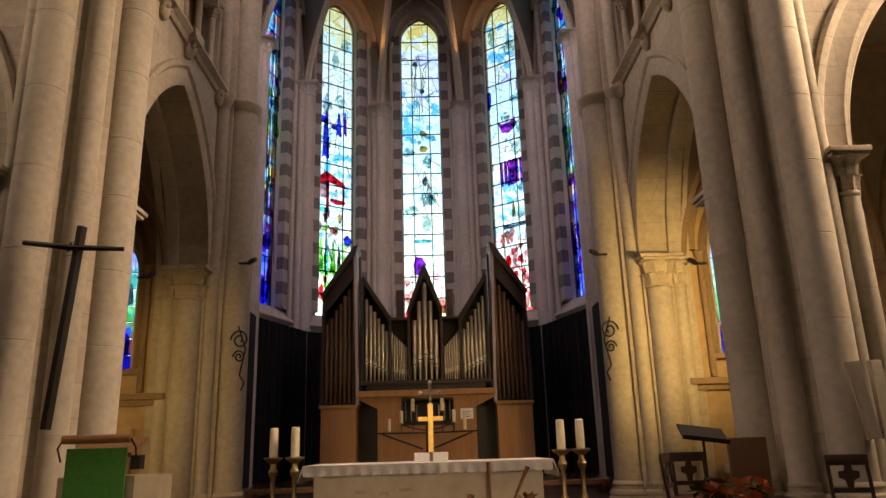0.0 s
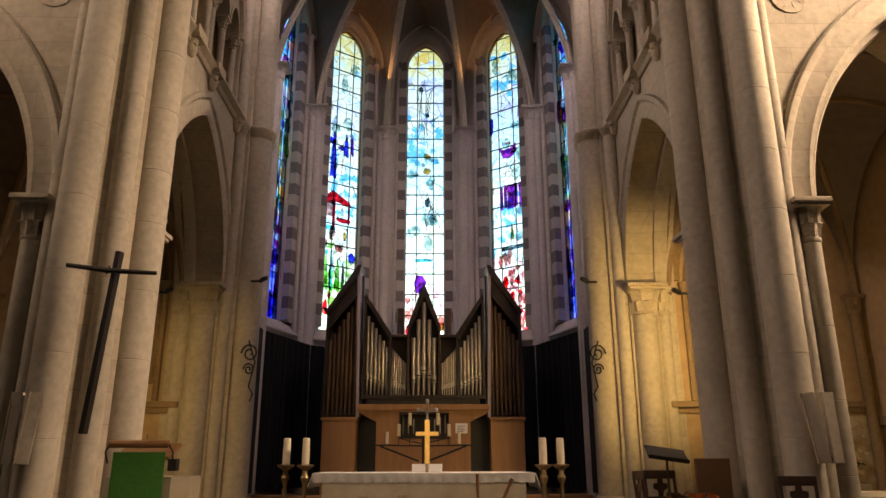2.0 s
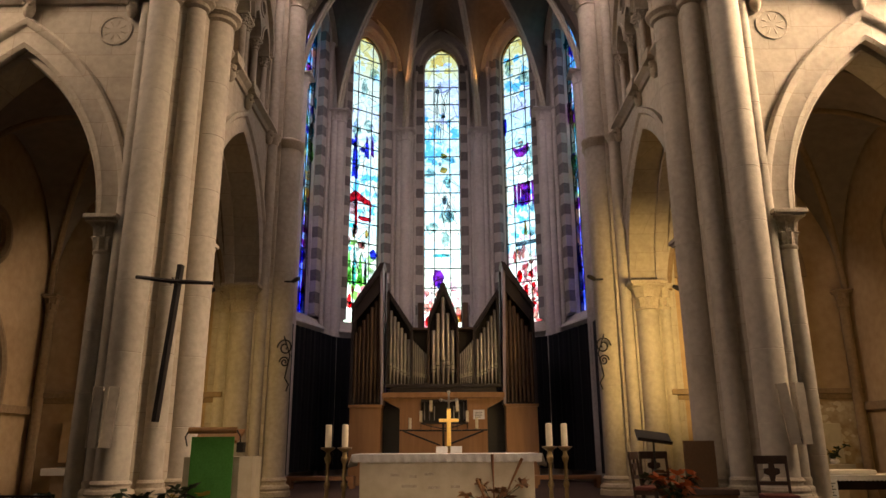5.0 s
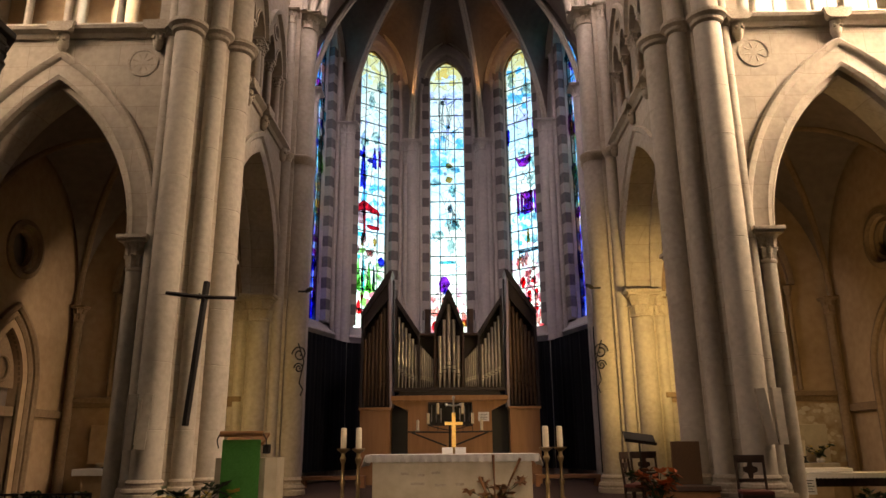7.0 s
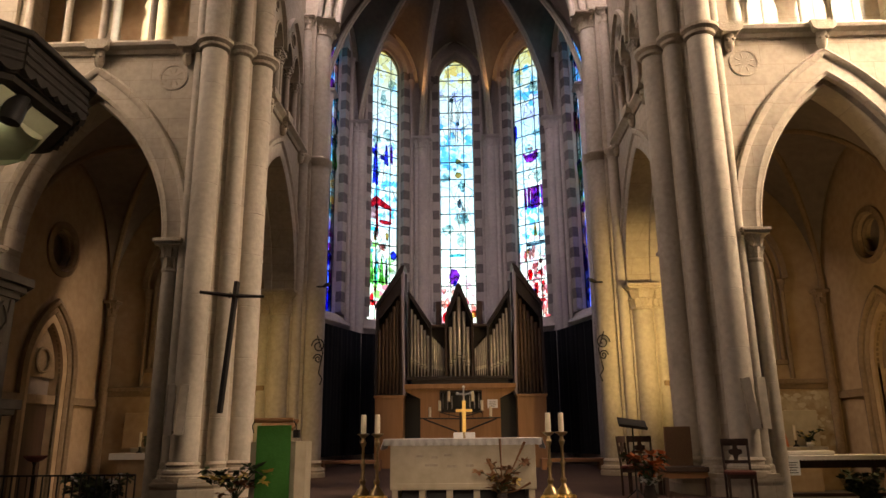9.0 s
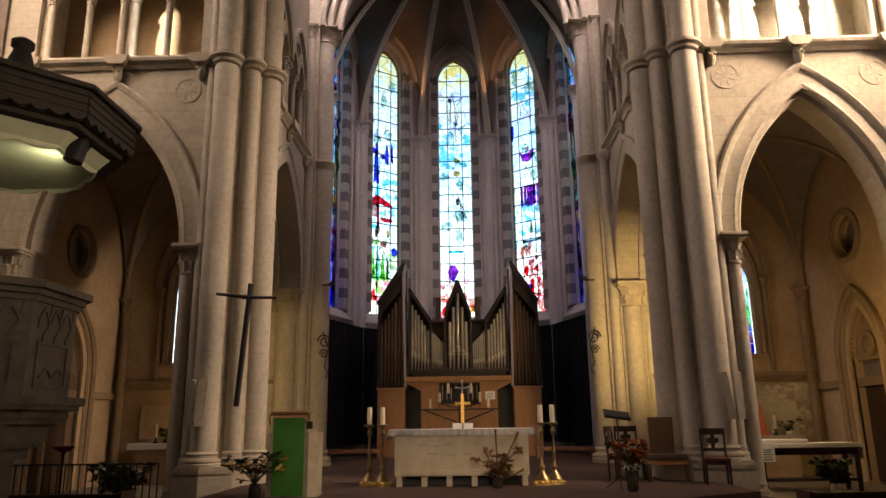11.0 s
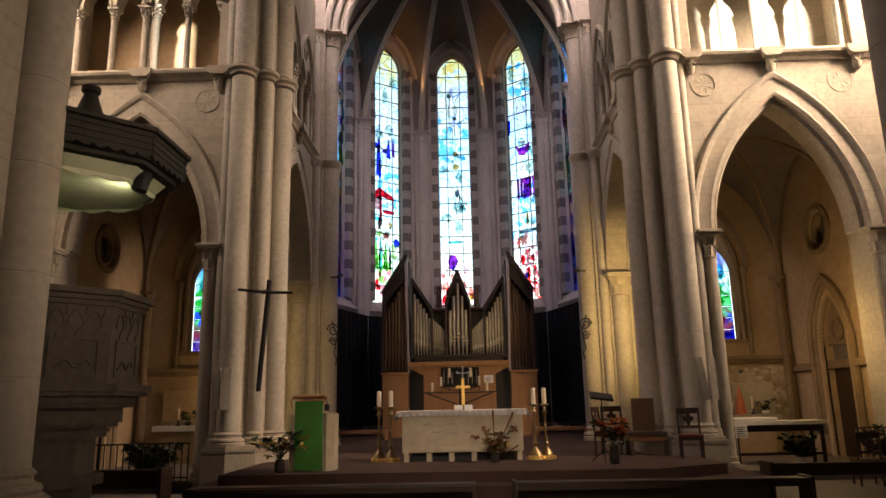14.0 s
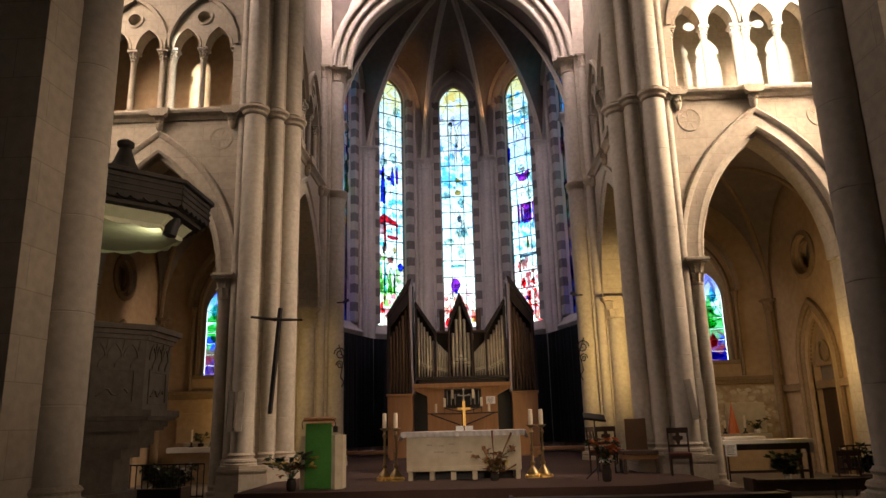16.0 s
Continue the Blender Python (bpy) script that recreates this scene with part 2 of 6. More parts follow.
def glass(name, bands, line=0.75, lo=5.7, hi=17.1, seed=0.0, cells=4.6, shake=0.10):
    """Leaded picture glass: colour bands by height, broken up into patches, with fine painted lines.  Light passes through, tinted."""
    m, n, l, b = shader(name)
    geo = n.new("ShaderNodeNewGeometry")
    sep = n.new("ShaderNodeSeparateXYZ")
    l.new(geo.outputs["Position"], sep.inputs[0])
    mp = n.new("ShaderNodeMapping")
    mp.inputs["Location"].default_value = (seed, seed * 1.7, seed * 0.6)
    l.new(geo.outputs["Position"], mp.inputs["Vector"])
    warp = n.new("ShaderNodeTexNoise")
    warp.inputs["Scale"].default_value, warp.inputs["Detail"].default_value = 1.6, 4
    l.new(mp.outputs["Vector"], warp.inputs["Vector"])
    vor = n.new("ShaderNodeTexVoronoi")
    vor.inputs["Scale"].default_value, vor.inputs["Randomness"].default_value = cells, 1.0
    l.new(mp.outputs["Vector"], vor.inputs["Vector"])
    tone = n.new("ShaderNodeSeparateColor")
    l.new(vor.outputs["Color"], tone.inputs[0])
    # height, shaken by the patches
    h = n.new("ShaderNodeMapRange")
    h.inputs["From Min"].default_value, h.inputs["From Max"].default_value = lo, hi
    l.new(sep.outputs["Z"], h.inputs["Value"])
    j1 = n.new("ShaderNodeMath")
    j1.operation = "MULTIPLY_ADD"
    j1.inputs[1].default_value = shake
    l.new(tone.outputs[0], j1.inputs[0])
    l.new(h.outputs[0], j1.inputs[2])
    j2 = n.new("ShaderNodeMath")
    j2.operation = "SUBTRACT"
    j2.inputs[1].default_value = shake / 2
    l.new(j1.outputs[0], j2.inputs[0])
    ramps = []
    for k in (0, 1):
        r = n.new("ShaderNodeValToRGB")
        r.color_ramp.interpolation = "CONSTANT" if k else "LINEAR"
        e = r.color_ramp.elements
        while len(e) < len(bands):
            e.new(0.5)
        for el, (p, *cols) in zip(e, bands):
            el.position, el.color = p, (*cols[k], 1)
        l.new(j2.outputs[0], r.inputs["Fac"])
        ramps.append(r)
    pick = n.new("ShaderNodeMapRange")
    pick.inputs["From Min"].default_value, pick.inputs["From Max"].default_value = 0.55, 0.66
    mixv = n.new("ShaderNodeMath")
    mixv.operation = "MULTIPLY_ADD"
    mixv.inputs[1].default_value = 0.34
    l.new(tone.outputs[1], mixv.inputs[0])
    sub = n.new("ShaderNodeMath")
    sub.operation = "SUBTRACT"
    sub.inputs[1].default_value = 0.13
    l.new(warp.outputs["Fac"], sub.inputs[0])
    l.new(sub.outputs[0], mixv.inputs[2])
    l.new(mixv.outputs[0], pick.inputs["Value"])
    mix = n.new("ShaderNodeMix")
    mix.data_type = "RGBA"
    l.new(pick.outputs[0], mix.inputs["Factor"])
    l.new(ramps[0].outputs["Color"], mix.inputs["A"])
    l.new(ramps[1].outputs["Color"], mix.inputs["B"])
    # painted lines at the patch edges
    edge = n.new("ShaderNodeTexVoronoi")
    edge.feature = "DISTANCE_TO_EDGE"
    edge.inputs["Scale"].default_value = 1.9
    l.new(mp.outputs["Vector"], edge.inputs["Vector"])
    er = n.new("ShaderNodeMapRange")
    er.inputs["From Min"].default_value, er.inputs["From Max"].default_value = 0.003, 0.014
    er.inputs["To Min"].default_value = 1 - line
    l.new(edge.outputs["Distance"], er.inputs["Value"])
    mul = n.new("ShaderNodeMix")
    mul.data_type, mul.blend_type = "RGBA", "MULTIPLY"
    mul.inputs["Factor"].default_value = 1.0
    l.new(mix.outputs["Result"], mul.inputs["A"])
    l.new(er.outputs[0], mul.inputs["B"])
    tr, gl, mx = n.new("ShaderNodeBsdfTransparent"), n.new("ShaderNodeBsdfGlossy"), n.new("ShaderNodeMixShader")
    gl.inputs["Roughness"].default_value = 0.15
    gl.inputs["Color"].default_value = (0.5, 0.5, 0.5, 1)
    mx.inputs[0].default_value = 0.03
    l.new(mul.outputs["Result"], tr.inputs["Color"])
    l.new(tr.outputs[0], mx.inputs[1])
    l.new(gl.outputs[0], mx.inputs[2])
    l.new(mx.outputs[0], n["Material Output"].inputs["Surface"])
    return m


def tint(name, colour):
    """One plain piece of coloured glass."""
    m, n, l, b = shader(name)
    tx = n.new("ShaderNodeTexNoise")
    tx.inputs["Scale"].default_value, tx.inputs["Detail"].default_value = 5.0, 4
    geo = n.new("ShaderNodeNewGeometry")
    l.new(geo.outputs["Position"], tx.inputs["Vector"])
    r = n.new("ShaderNodeValToRGB")
    r.color_ramp.elements[0].position, r.color_ramp.elements[1].position = 0.35, 0.65
    r.color_ramp.elements[0].color = (*[c * 0.55 for c in colour], 1)
    r.color_ramp.elements[1].color = (*[min(1, c * 1.3 + 0.03) for c in colour], 1)
    l.new(tx.outputs["Fac"], r.inputs["Fac"])
    tr = n.new("ShaderNodeBsdfTransparent")
    l.new(r.outputs["Color"], tr.inputs["Color"])
    l.new(tr.outputs[0], n["Material Output"].inputs["Surface"])
    return m


W, CY, BL, DB, YE, PK, RD, GR, PU = (1.0, 0.95, 0.82), (0.36, 0.72, 0.84), (0.10, 0.20, 0.72), (0.03, 0.04, 0.36), (0.80, 0.50, 0.08), (0.80, 0.42, 0.44), (0.70, 0.03, 0.06), (0.10, 0.45, 0.15), (0.35, 0.05, 0.45)
PALE, LILAC, ROSE, CREAM = (0.86, 0.97, 0.94), (0.88, 0.84, 0.93), (0.95, 0.72, 0.72), (1.0, 0.93, 0.74)
GLASS_C = glass("picture_glass_white", [(0.0, W, PK), (0.08, W, ROSE), (0.2, W, PALE), (0.42, W, PALE), (0.58, PALE, CY), (0.70, W, LILAC), (0.86, W, (0.85, 0.85, 0.92)), (0.90, CREAM, CREAM), (0.965, (1.0, 0.84, 0.48), (1.0, 0.77, 0.36))], line=0.6, seed=2)
GLASS_L = glass("picture_glass_blue", [(0.0, W, PK), (0.10, (0.9, 0.95, 0.8), (0.5, 0.7, 0.3)), (0.25, W, PALE), (0.36, PALE, CY), (0.5, W, PALE), (0.62, W, LILAC), (0.75, W, PALE), (0.89, CREAM, CREAM), (0.965, (1.0, 0.84, 0.48), (1.0, 0.77, 0.36))], line=0.6, seed=7)
GLASS_R = glass("picture_glass_rose", [(0.0, ROSE, RD), (0.06, W, PK), (0.18, W, ROSE), (0.28, PALE, CY), (0.42, W, PALE), (0.55, W, PALE), (0.68, PALE, LILAC), (0.8, W, CY), (0.90, CREAM, CREAM), (0.965, (1.0, 0.84, 0.48), (1.0, 0.77, 0.36))], line=0.6, seed=13)
GLASS_D = glass("picture_glass_deep", [(0.0, (0.25, 0.35, 0.9), BL), (0.15, (0.4, 0.4, 0.9), PU), (0.28, (0.95, 0.7, 0.6), (0.5, 0.6, 0.9)), (0.40, (0.5, 0.8, 0.95), (0.95, 0.7, 0.3)), (0.5, (0.7, 0.95, 0.98), (0.4, 0.8, 0.7)), (0.62, (0.92, 0.97, 0.98), CY), (0.74, (0.8, 0.6, 0.9), (0.9, 0.6, 0.6)), (0.84, (0.4, 0.8, 0.97), (0.2, 0.5, 0.9)), (0.95, (0.5, 0.88, 0.97), CY)], seed=21, cells=3.4, shake=0.30)
GLASS_S = glass("side_chapel_glass", [(0.0, (0.35, 0.3, 0.7), DB), (0.2, (0.3, 0.1, 0.16), BL), (0.35, (0.25, 0.55, 0.35), GR), (0.55, (0.75, 0.88, 0.85), (0.2, 0.5, 0.45)), (0.8, (0.4, 0.35, 0.8), BL), (0.95, BL, PU)], lo=3.1, hi=6.4, seed=31)
TINTS = {k: tint("glass_" + k, c) for k, c in dict(red=(0.80, 0.07, 0.12), blue=(0.10, 0.14, 0.72), violet=(0.38, 0.10, 0.62), purple=(0.52, 0.12, 0.56), green=(0.35, 0.68, 0.30), grey=(0.22, 0.3, 0.36), ochre=(0.6, 0.45, 0.2), pink=(0.9, 0.5, 0.5), white=(0.95, 0.95, 0.95), cyan=(0.2, 0.65, 0.8), aqua=(0.68, 0.93, 0.96), vivid=(0.02, 0.55, 0.1)).items()}

# ------------------------------------------------------------------ mesh helpers


def mesh_of(bm, name, smooth=False):
    bmesh.ops.recalc_face_normals(bm, faces=bm.faces)
    me = bpy.data.meshes.new(name)
    bm.to_mesh(me)
    bm.free()
    if smooth:
        for p in me.polygons:
            p.use_smooth = True
        me.set_sharp_from_angle(angle=radians(40))
    return me


def part(name, bm, material, parent=None, label="", smooth=True, m=None):
    me = mesh_of(bm, name, smooth) if isinstance(bm, bmesh.types.BMesh) else bm
    ob = new(name, me)
    if material and not me.materials:
        me.materials.append(material)
    if parent:
        ob.parent = parent
    if m is not None:
        ob.matrix_basis = m
    if label:
        ob["label"] = label
    return ob


def thing(name, label, category, group="", kind="", m=None):
    ob = new(name)
    ob.empty_display_size = 0.1
    if m is not None:
        ob.matrix_basis = m
    return tagged(ob, label, category, group, kind)


def setting(name, bm, material, label, smooth=False, parent=None):
    return tagged(part(name, bm, material, parent, "", smooth), label, kind="structure")


def box(x0, x1, y0, y1, z0, z1, bevel=0.0, bm=None):
    own = bmesh.new()
    bmesh.ops.create_cube(own, size=1, matrix=Matrix.Translation(((x0 + x1) / 2, (y0 + y1) / 2, (z0 + z1) / 2)) @ Matrix.Diagonal((abs(x1 - x0), abs(y1 - y0), abs(z1 - z0), 1)))
    if bevel:
        bmesh.ops.bevel(own, geom=own.edges[:], offset=bevel, segments=2, affect="EDGES", profile=0.6)
    return merge(bm, own)


def merge(bm, own):
    if bm is None:
        return own
    me = bpy.data.meshes.new("tmp")
    own.to_mesh(me)
    own.free()
    bm.from_mesh(me)
    bpy.data.meshes.remove(me)
    return bm


def lathe(profile, n=20, x=0, y=0, z=0, bm=None, a0=0.0, a1=360.0, squash=1.0):
    """Turns (r, z) points round the z axis."""
    own = bmesh.new()
    full = abs(a1 - a0) >= 359.9
    k = n if full else n + 1
    rings = []
    for r, h in profile:
        ring = []
        for i in range(k):
            a = radians(a0 + (a1 - a0) * i / n)
            ring.append(own.verts.new((x + r * math.cos(a), y + squash * r * math.sin(a), z + h)))
        rings.append(ring)
    for p, q in zip(rings, rings[1:]):
        for i in range(n):
            j = (i + 1) % k
            own.faces.new((p[i], p[j], q[j], q[i]))
    for ring in (rings[0], rings[-1]):
        if len(ring) > 2:
            try:
                own.faces.new(ring)
            except ValueError:
                pass
    return merge(bm, own)


def plate(outline, v0, v1, bm=None):
    """A slab: the outline in (u, z), from depth v0 to v1 along y."""
    own = bmesh.new()
    a = [own.verts.new((u, v0, z)) for u, z in outline]
    b = [own.verts.new((u, v1, z)) for u, z in outline]
    own.faces.new(a)
    own.faces.new(b[::-1])
    for i in range(len(a)):
        j = (i + 1) % len(a)
        own.faces.new((a[i], b[i], b[j], a[j]))
    return merge(bm, own)


def slab(outline, z0, z1, bm=None):
    """A slab: the outline in (x, y), from z0 to z1."""
    own = bmesh.new()
    a = [own.verts.new((x, y, z0)) for x, y in outline]
    b = [own.verts.new((x, y, z1)) for x, y in outline]
    own.faces.new(a[::-1])
    own.faces.new(b)
    for i in range(len(a)):
        j = (i + 1) % len(a)
        own.faces.new((a[i], a[j], b[j], b[i]))
    return merge(bm, own)


def pointed(w, h, n=14, grow=0.0):
    """A pointed arch from (-w, 0) over (0, h) to (w, 0), grown outwards."""
    r = (h * h + w * w) / (2 * w)
    c = r - w
    if c < 0:
        pts = [(-(w + grow) * math.cos(math.pi / 2 * i / n), (h + grow) * math.sin(math.pi / 2 * i / n)) for i in range(n + 1)]
    else:
        top = math.acos(max(-1, min(1, -c / (r + grow))))
        pts = [(c + (r + grow) * math.cos(math.pi + (top - math.pi) * i / n), (r + grow) * math.sin(math.pi + (top - math.pi) * i / n)) for i in range(n + 1)]
    return pts + [(-u, z) for u, z in pts[-2::-1]]


def sweep_arch(path, profile, bm=None):
    """Sweeps a closed profile of (n, v) along a path in (u, z): n points to the left of the way, v is depth."""
    own = bmesh.new()
    rings = []
    for i, (u, z) in enumerate(path):
        u0, z0 = path[max(i - 1, 0)]
        u1, z1 = path[min(i + 1, len(path) - 1)]
        t = Vector((u1 - u0, z1 - z0)).normalized()
        stretch = 1.0
        if 0 < i < len(path) - 1:
            t1 = Vector((u - u0, z - z0)).normalized()
            stretch = 1 / max(0.5, t1.dot(t))
        nx, nz = -t.y, t.x
        rings.append([own.verts.new((u + nx * a * stretch, v, z + nz * a * stretch)) for a, v in profile])
    k = len(profile)
    for p, q in zip(rings, rings[1:]):
        for i in range(k):
            j = (i + 1) % k
            own.faces.new((p[i], p[j], q[j], q[i]))
    own.faces.new(rings[0])
    own.faces.new(rings[-1][::-1])
    return merge(bm, own)


def tube(points, radius, n=8, bm=None, flat=1.0):
    """A round bar along points; radius may be a list."""
    own = bmesh.new()
    pts = [Vector(p) for p in points]
    rad = radius if isinstance(radius, (list, tuple)) else [radius] * len(pts)
    rings = []
    up = Vector((0, 0, 1))
    side = None
    for i, p in enumerate(pts):
        t = (pts[min(i + 1, len(pts) - 1)] - pts[max(i - 1, 0)]).normalized()
        if side is None:
            side = t.cross(up if abs(t.z) < 0.95 else Vector((1, 0, 0))).normalized()
        side = (side - t * side.dot(t)).normalized()
        other = t.cross(side)
        rings.append([own.verts.new(p + (side * math.cos(2 * math.pi * k / n) + other * math.sin(2 * math.pi * k / n) * flat) * rad[i]) for k in range(n)])
    for p, q in zip(rings, rings[1:]):
        for k in range(n):
            j = (k + 1) % n
            own.faces.new((p[k], p[j], q[j], q[k]))
    own.faces.new(rings[0][::-1])
    own.faces.new(rings[-1])
    return merge(bm, own)


def placed(bm, m):
    bmesh.ops.transform(bm, matrix=m, verts=bm.verts)
    return bm


def mirror(s, cx=0.0):
    return Matrix.Translation((cx, 0, 0)) @ Matrix.Diagonal((s, 1, 1, 1))


def shaft_profile(r, z0, z1, drum=0.95, groove=0.006):
    """A column shaft with hairline joints between its drums."""
    pts = [(r, z0)]
    z = z0 + drum
    while z < z1 - 0.3:
        pts += [(r, z - 0.008), (r - groove, z - 0.004), (r - groove, z + 0.004), (r, z + 0.008)]
        z += drum * (0.85 + 0.3 * random.random())
    return pts + [(r, z1)]


def ring_profile(r, h=0.3, out=0.12):
    return [(r, 0), (r + out * 0.35, h * 0.12), (r + out * 0.45, h * 0.35), (r + out, h * 0.55), (r + out, h * 0.82), (r + out * 0.6, h * 0.9), (r, h)]


def base_profile(r, h=0.35):
    return [(r * 1.45, 0), (r * 1.45, h * 0.25), (r * 1.35, h * 0.32), (r * 1.42, h * 0.42), (r * 1.35, h * 0.55), (r * 1.12, h * 0.62), (r * 1.1, h * 0.75), (r * 1.2, h * 0.85), (r * 1.08, h * 0.97), (r, h)]


def leaf_mesh(h, w, curl):
    """One carved leaf that stands up and curls outwards; y is outwards."""
    bm = bmesh.new()
    rows = []
    for i in range(6):
        t = i / 5
        y = curl * t ** 2.2
        z = h * (t if t < 0.85 else 0.85 - (t - 0.85) * 0.9)
        half = w * (0.55 + 0.6 * math.sin(math.pi * min(1, t * 0.9 + 0.08))) * (1 if i % 2 else 0.8) * 0.5
        rows.append([(-half, y - 0.02, z), (0, y + 0.025, z), (half, y - 0.02, z)])
    vs = [[bm.verts.new(p) for p in r] for r in rows]
    back = [[bm.verts.new((p[0], p[1] - 0.03, p[2])) for p in r] for r in rows]
    for g, flip in ((vs, 1), (back, -1)):
        for p, q in zip(g, g[1:]):
            for i in (0, 1):
                bm.faces.new((p[i], p[i + 1], q[i + 1], q[i])[::flip])
    for i in (0, 2):
        for k in range(5):
            bm.faces.new((vs[k][i], vs[k + 1][i], back[k + 1][i], back[k][i]))
    bm.faces.new((vs[5][0], vs[5][1], vs[5][2], back[5][2], back[5][1], back[5][0]))
    return mesh_of(bm, "leaf", True)


LEAVES = {}


def capital(parent, x, y, z0, h, r, material=CARVED, n=8, arc=(0, 360), flare=1.5):
    """A leaf capital: necking, bell and abacus, with two rows of carved leaves; z0 is the necking."""
    bm = lathe([(r * 1.0, 0), (r * 1.12, 0.02), (r * 1.12, 0.06), (r, 0.08), (r * 1.03, h * 0.35), (r * 1.15, h * 0.65), (r * flare * 0.95, h * 0.8)], 16, x, y, z0)
    q = r * flare
    bm = box(x - q, x + q, y - q, y + q, z0 + h * 0.8, z0 + h * 0.88, 0.012, bm)
    bm = box(x - q * 1.12, x + q * 1.12, y - q * 1.12, y + q * 1.12, z0 + h * 0.88, z0 + h, 0.018, bm)
    cap = part("capital", bm, material, parent)
    key = (round(h, 2), round(r, 2))
    if key not in LEAVES:
        LEAVES[key] = leaf_mesh(h * 0.42, r * 0.75, r * 0.42)
    me = LEAVES[key]
    for row in (0, 1):
        for i in range(n):
            a = arc[0] + (arc[1] - arc[0]) * (i + 0.5 * row) / n
            rr = r * (1.0 if row == 0 else 1.08)
            m = Matrix.Translation((x, y, z0 + 0.07 + row * h * 0.33)) @ Matrix.Rotation(radians(a - 90), 4, "Z") @ Matrix.Translation((0, rr, 0))
            part("leaf", me, material, cap, m=m)
    return cap

# ------------------------------------------------------------------ the large structure
PZ = 0.55          # the sanctuary platform
C8, C14, C20 = 0.10, 0.05, -0.04   # the axis at the crossing, the choir arch and the apse


def wall_outline(u0, u1, z0, z1, openings=(), holes=()):
    """The outline of a wall in (u, z): openings are (centre, half width, spring, rise, sill) that start at z0 or above; holes are (u, z, r)."""
    pts = [(u0, z0)]
    for c, w, spring, rise in sorted(openings):
        pts.append((c - w, z0))
        pts += [(c + u, spring + z) for u, z in pointed(w, rise)]
        pts.append((c + w, z0))
    pts += [(u1, z0), (u1, z1)]
    for u, z, r in sorted(holes, reverse=True):
        pts.append((u + 0.0005, z1))
        pts += [(u + r * math.sin(a) + (0.0005 if i == 0 else -0.0005 if i == 20 else 0), z + r * math.cos(a)) for i, a in enumerate([2 * math.pi * k / 20 for k in range(21)])]
        pts.append((u - 0.0005, z1))
    return pts + [(u0, z1)]


# ground and floors
setting("ground", slab([(-60, -80), (60, -80), (60, 90), (-60, 90)], -0.6, -0.3), PAVING, "dark paved ground round the church")
setting("floor", slab([(-14, -22.5), (14, -22.5), (14, 26), (-14, 26)], -0.28, 0.0), PAVING, "worn dark stone floor of the church")
platform = slab([(-3.9, 5.3), (3.2, 5.1), (4.6, 5.9), (4.6, 7.2), (4.1, 9.3), (4.2, 14), (4.9, 18), (4.5, 21), (1.4, 22.6), (-1.4, 22.6), (-4.5, 21), (-4.9, 18), (-4.2, 14), (-3.9, 9.3), (-3.9, 7.4)], 0.02, PZ)
setting("platform_floor", platform, CARPET, "raised sanctuary floor covered in brown-red carpet")
setting("step_lower", slab([(-4.3, 4.85), (3.4, 4.6), (5.1, 5.5), (5.1, 7.0), (4.62, 7.0), (4.62, 5.88), (3.2, 5.08), (-3.92, 5.28), (-3.92, 7.0), (-4.3, 7.0)], 0.015, PZ - 0.17), CARPET, "lower sanctuary step in brown-red carpet")
setting("side_floor_east", slab([(4.55, 8.2), (9.1, 8.2), (9.1, 13.4), (4.55, 13.4)], 0.012, 0.2), PAVING, "raised stone floor of the side chapel")
setting("side_floor_west", slab([(-4.4, 8.2), (-9.0, 8.2), (-9.0, 13.4), (-4.4, 13.4)], 0.012, 0.2), PAVING, "raised stone floor of the side chapel")

# plain walls that close the nave and transept
for s, n in ((1, "south"), (-1, "north")):
    setting("wall_nave_" + n, box(s * 13.6, s * 14.2, -22.4, 8.04, 0, 22), CELL, "plain grey plastered outer wall of the transept")
    setting("wall_transept_" + n, box(s * 9.6, s * 14.2, 8.04, 9.0, 0, 22), CELL, "plain grey plastered transept wall")
# the unseen west front, its openings sized to shape the low sun's gallery patches
west = [(-14.2, -6.75, 0, 22), (-6.75, -6.35, 0, 18.0), (-6.75, -6.35, 20.2, 22), (-6.35, 6.15, 0, 22), (6.15, 8.7, 0, 18.0), (6.15, 8.7, 21.4, 22), (8.7, 14.2, 0, 22)]
bm = None
for u0, u1, z0, z1 in west:
    bm = box(u0, u1, -23, -22.4, z0, z1, 0, bm)
setting("wall_west", bm, CELL, "unseen grey plastered west wall with two high openings that shape the sunlight")
setting("ceiling", box(-14.2, 14.2, -23, 9.0, 22, 22.5), CELL, "high dark plaster vault over nave and crossing")
setting("ceiling_choir", box(-9.6, 9.6, 9.0, 24.5, 20.5, 21), CELL, "dark ceiling above the choir vaults")


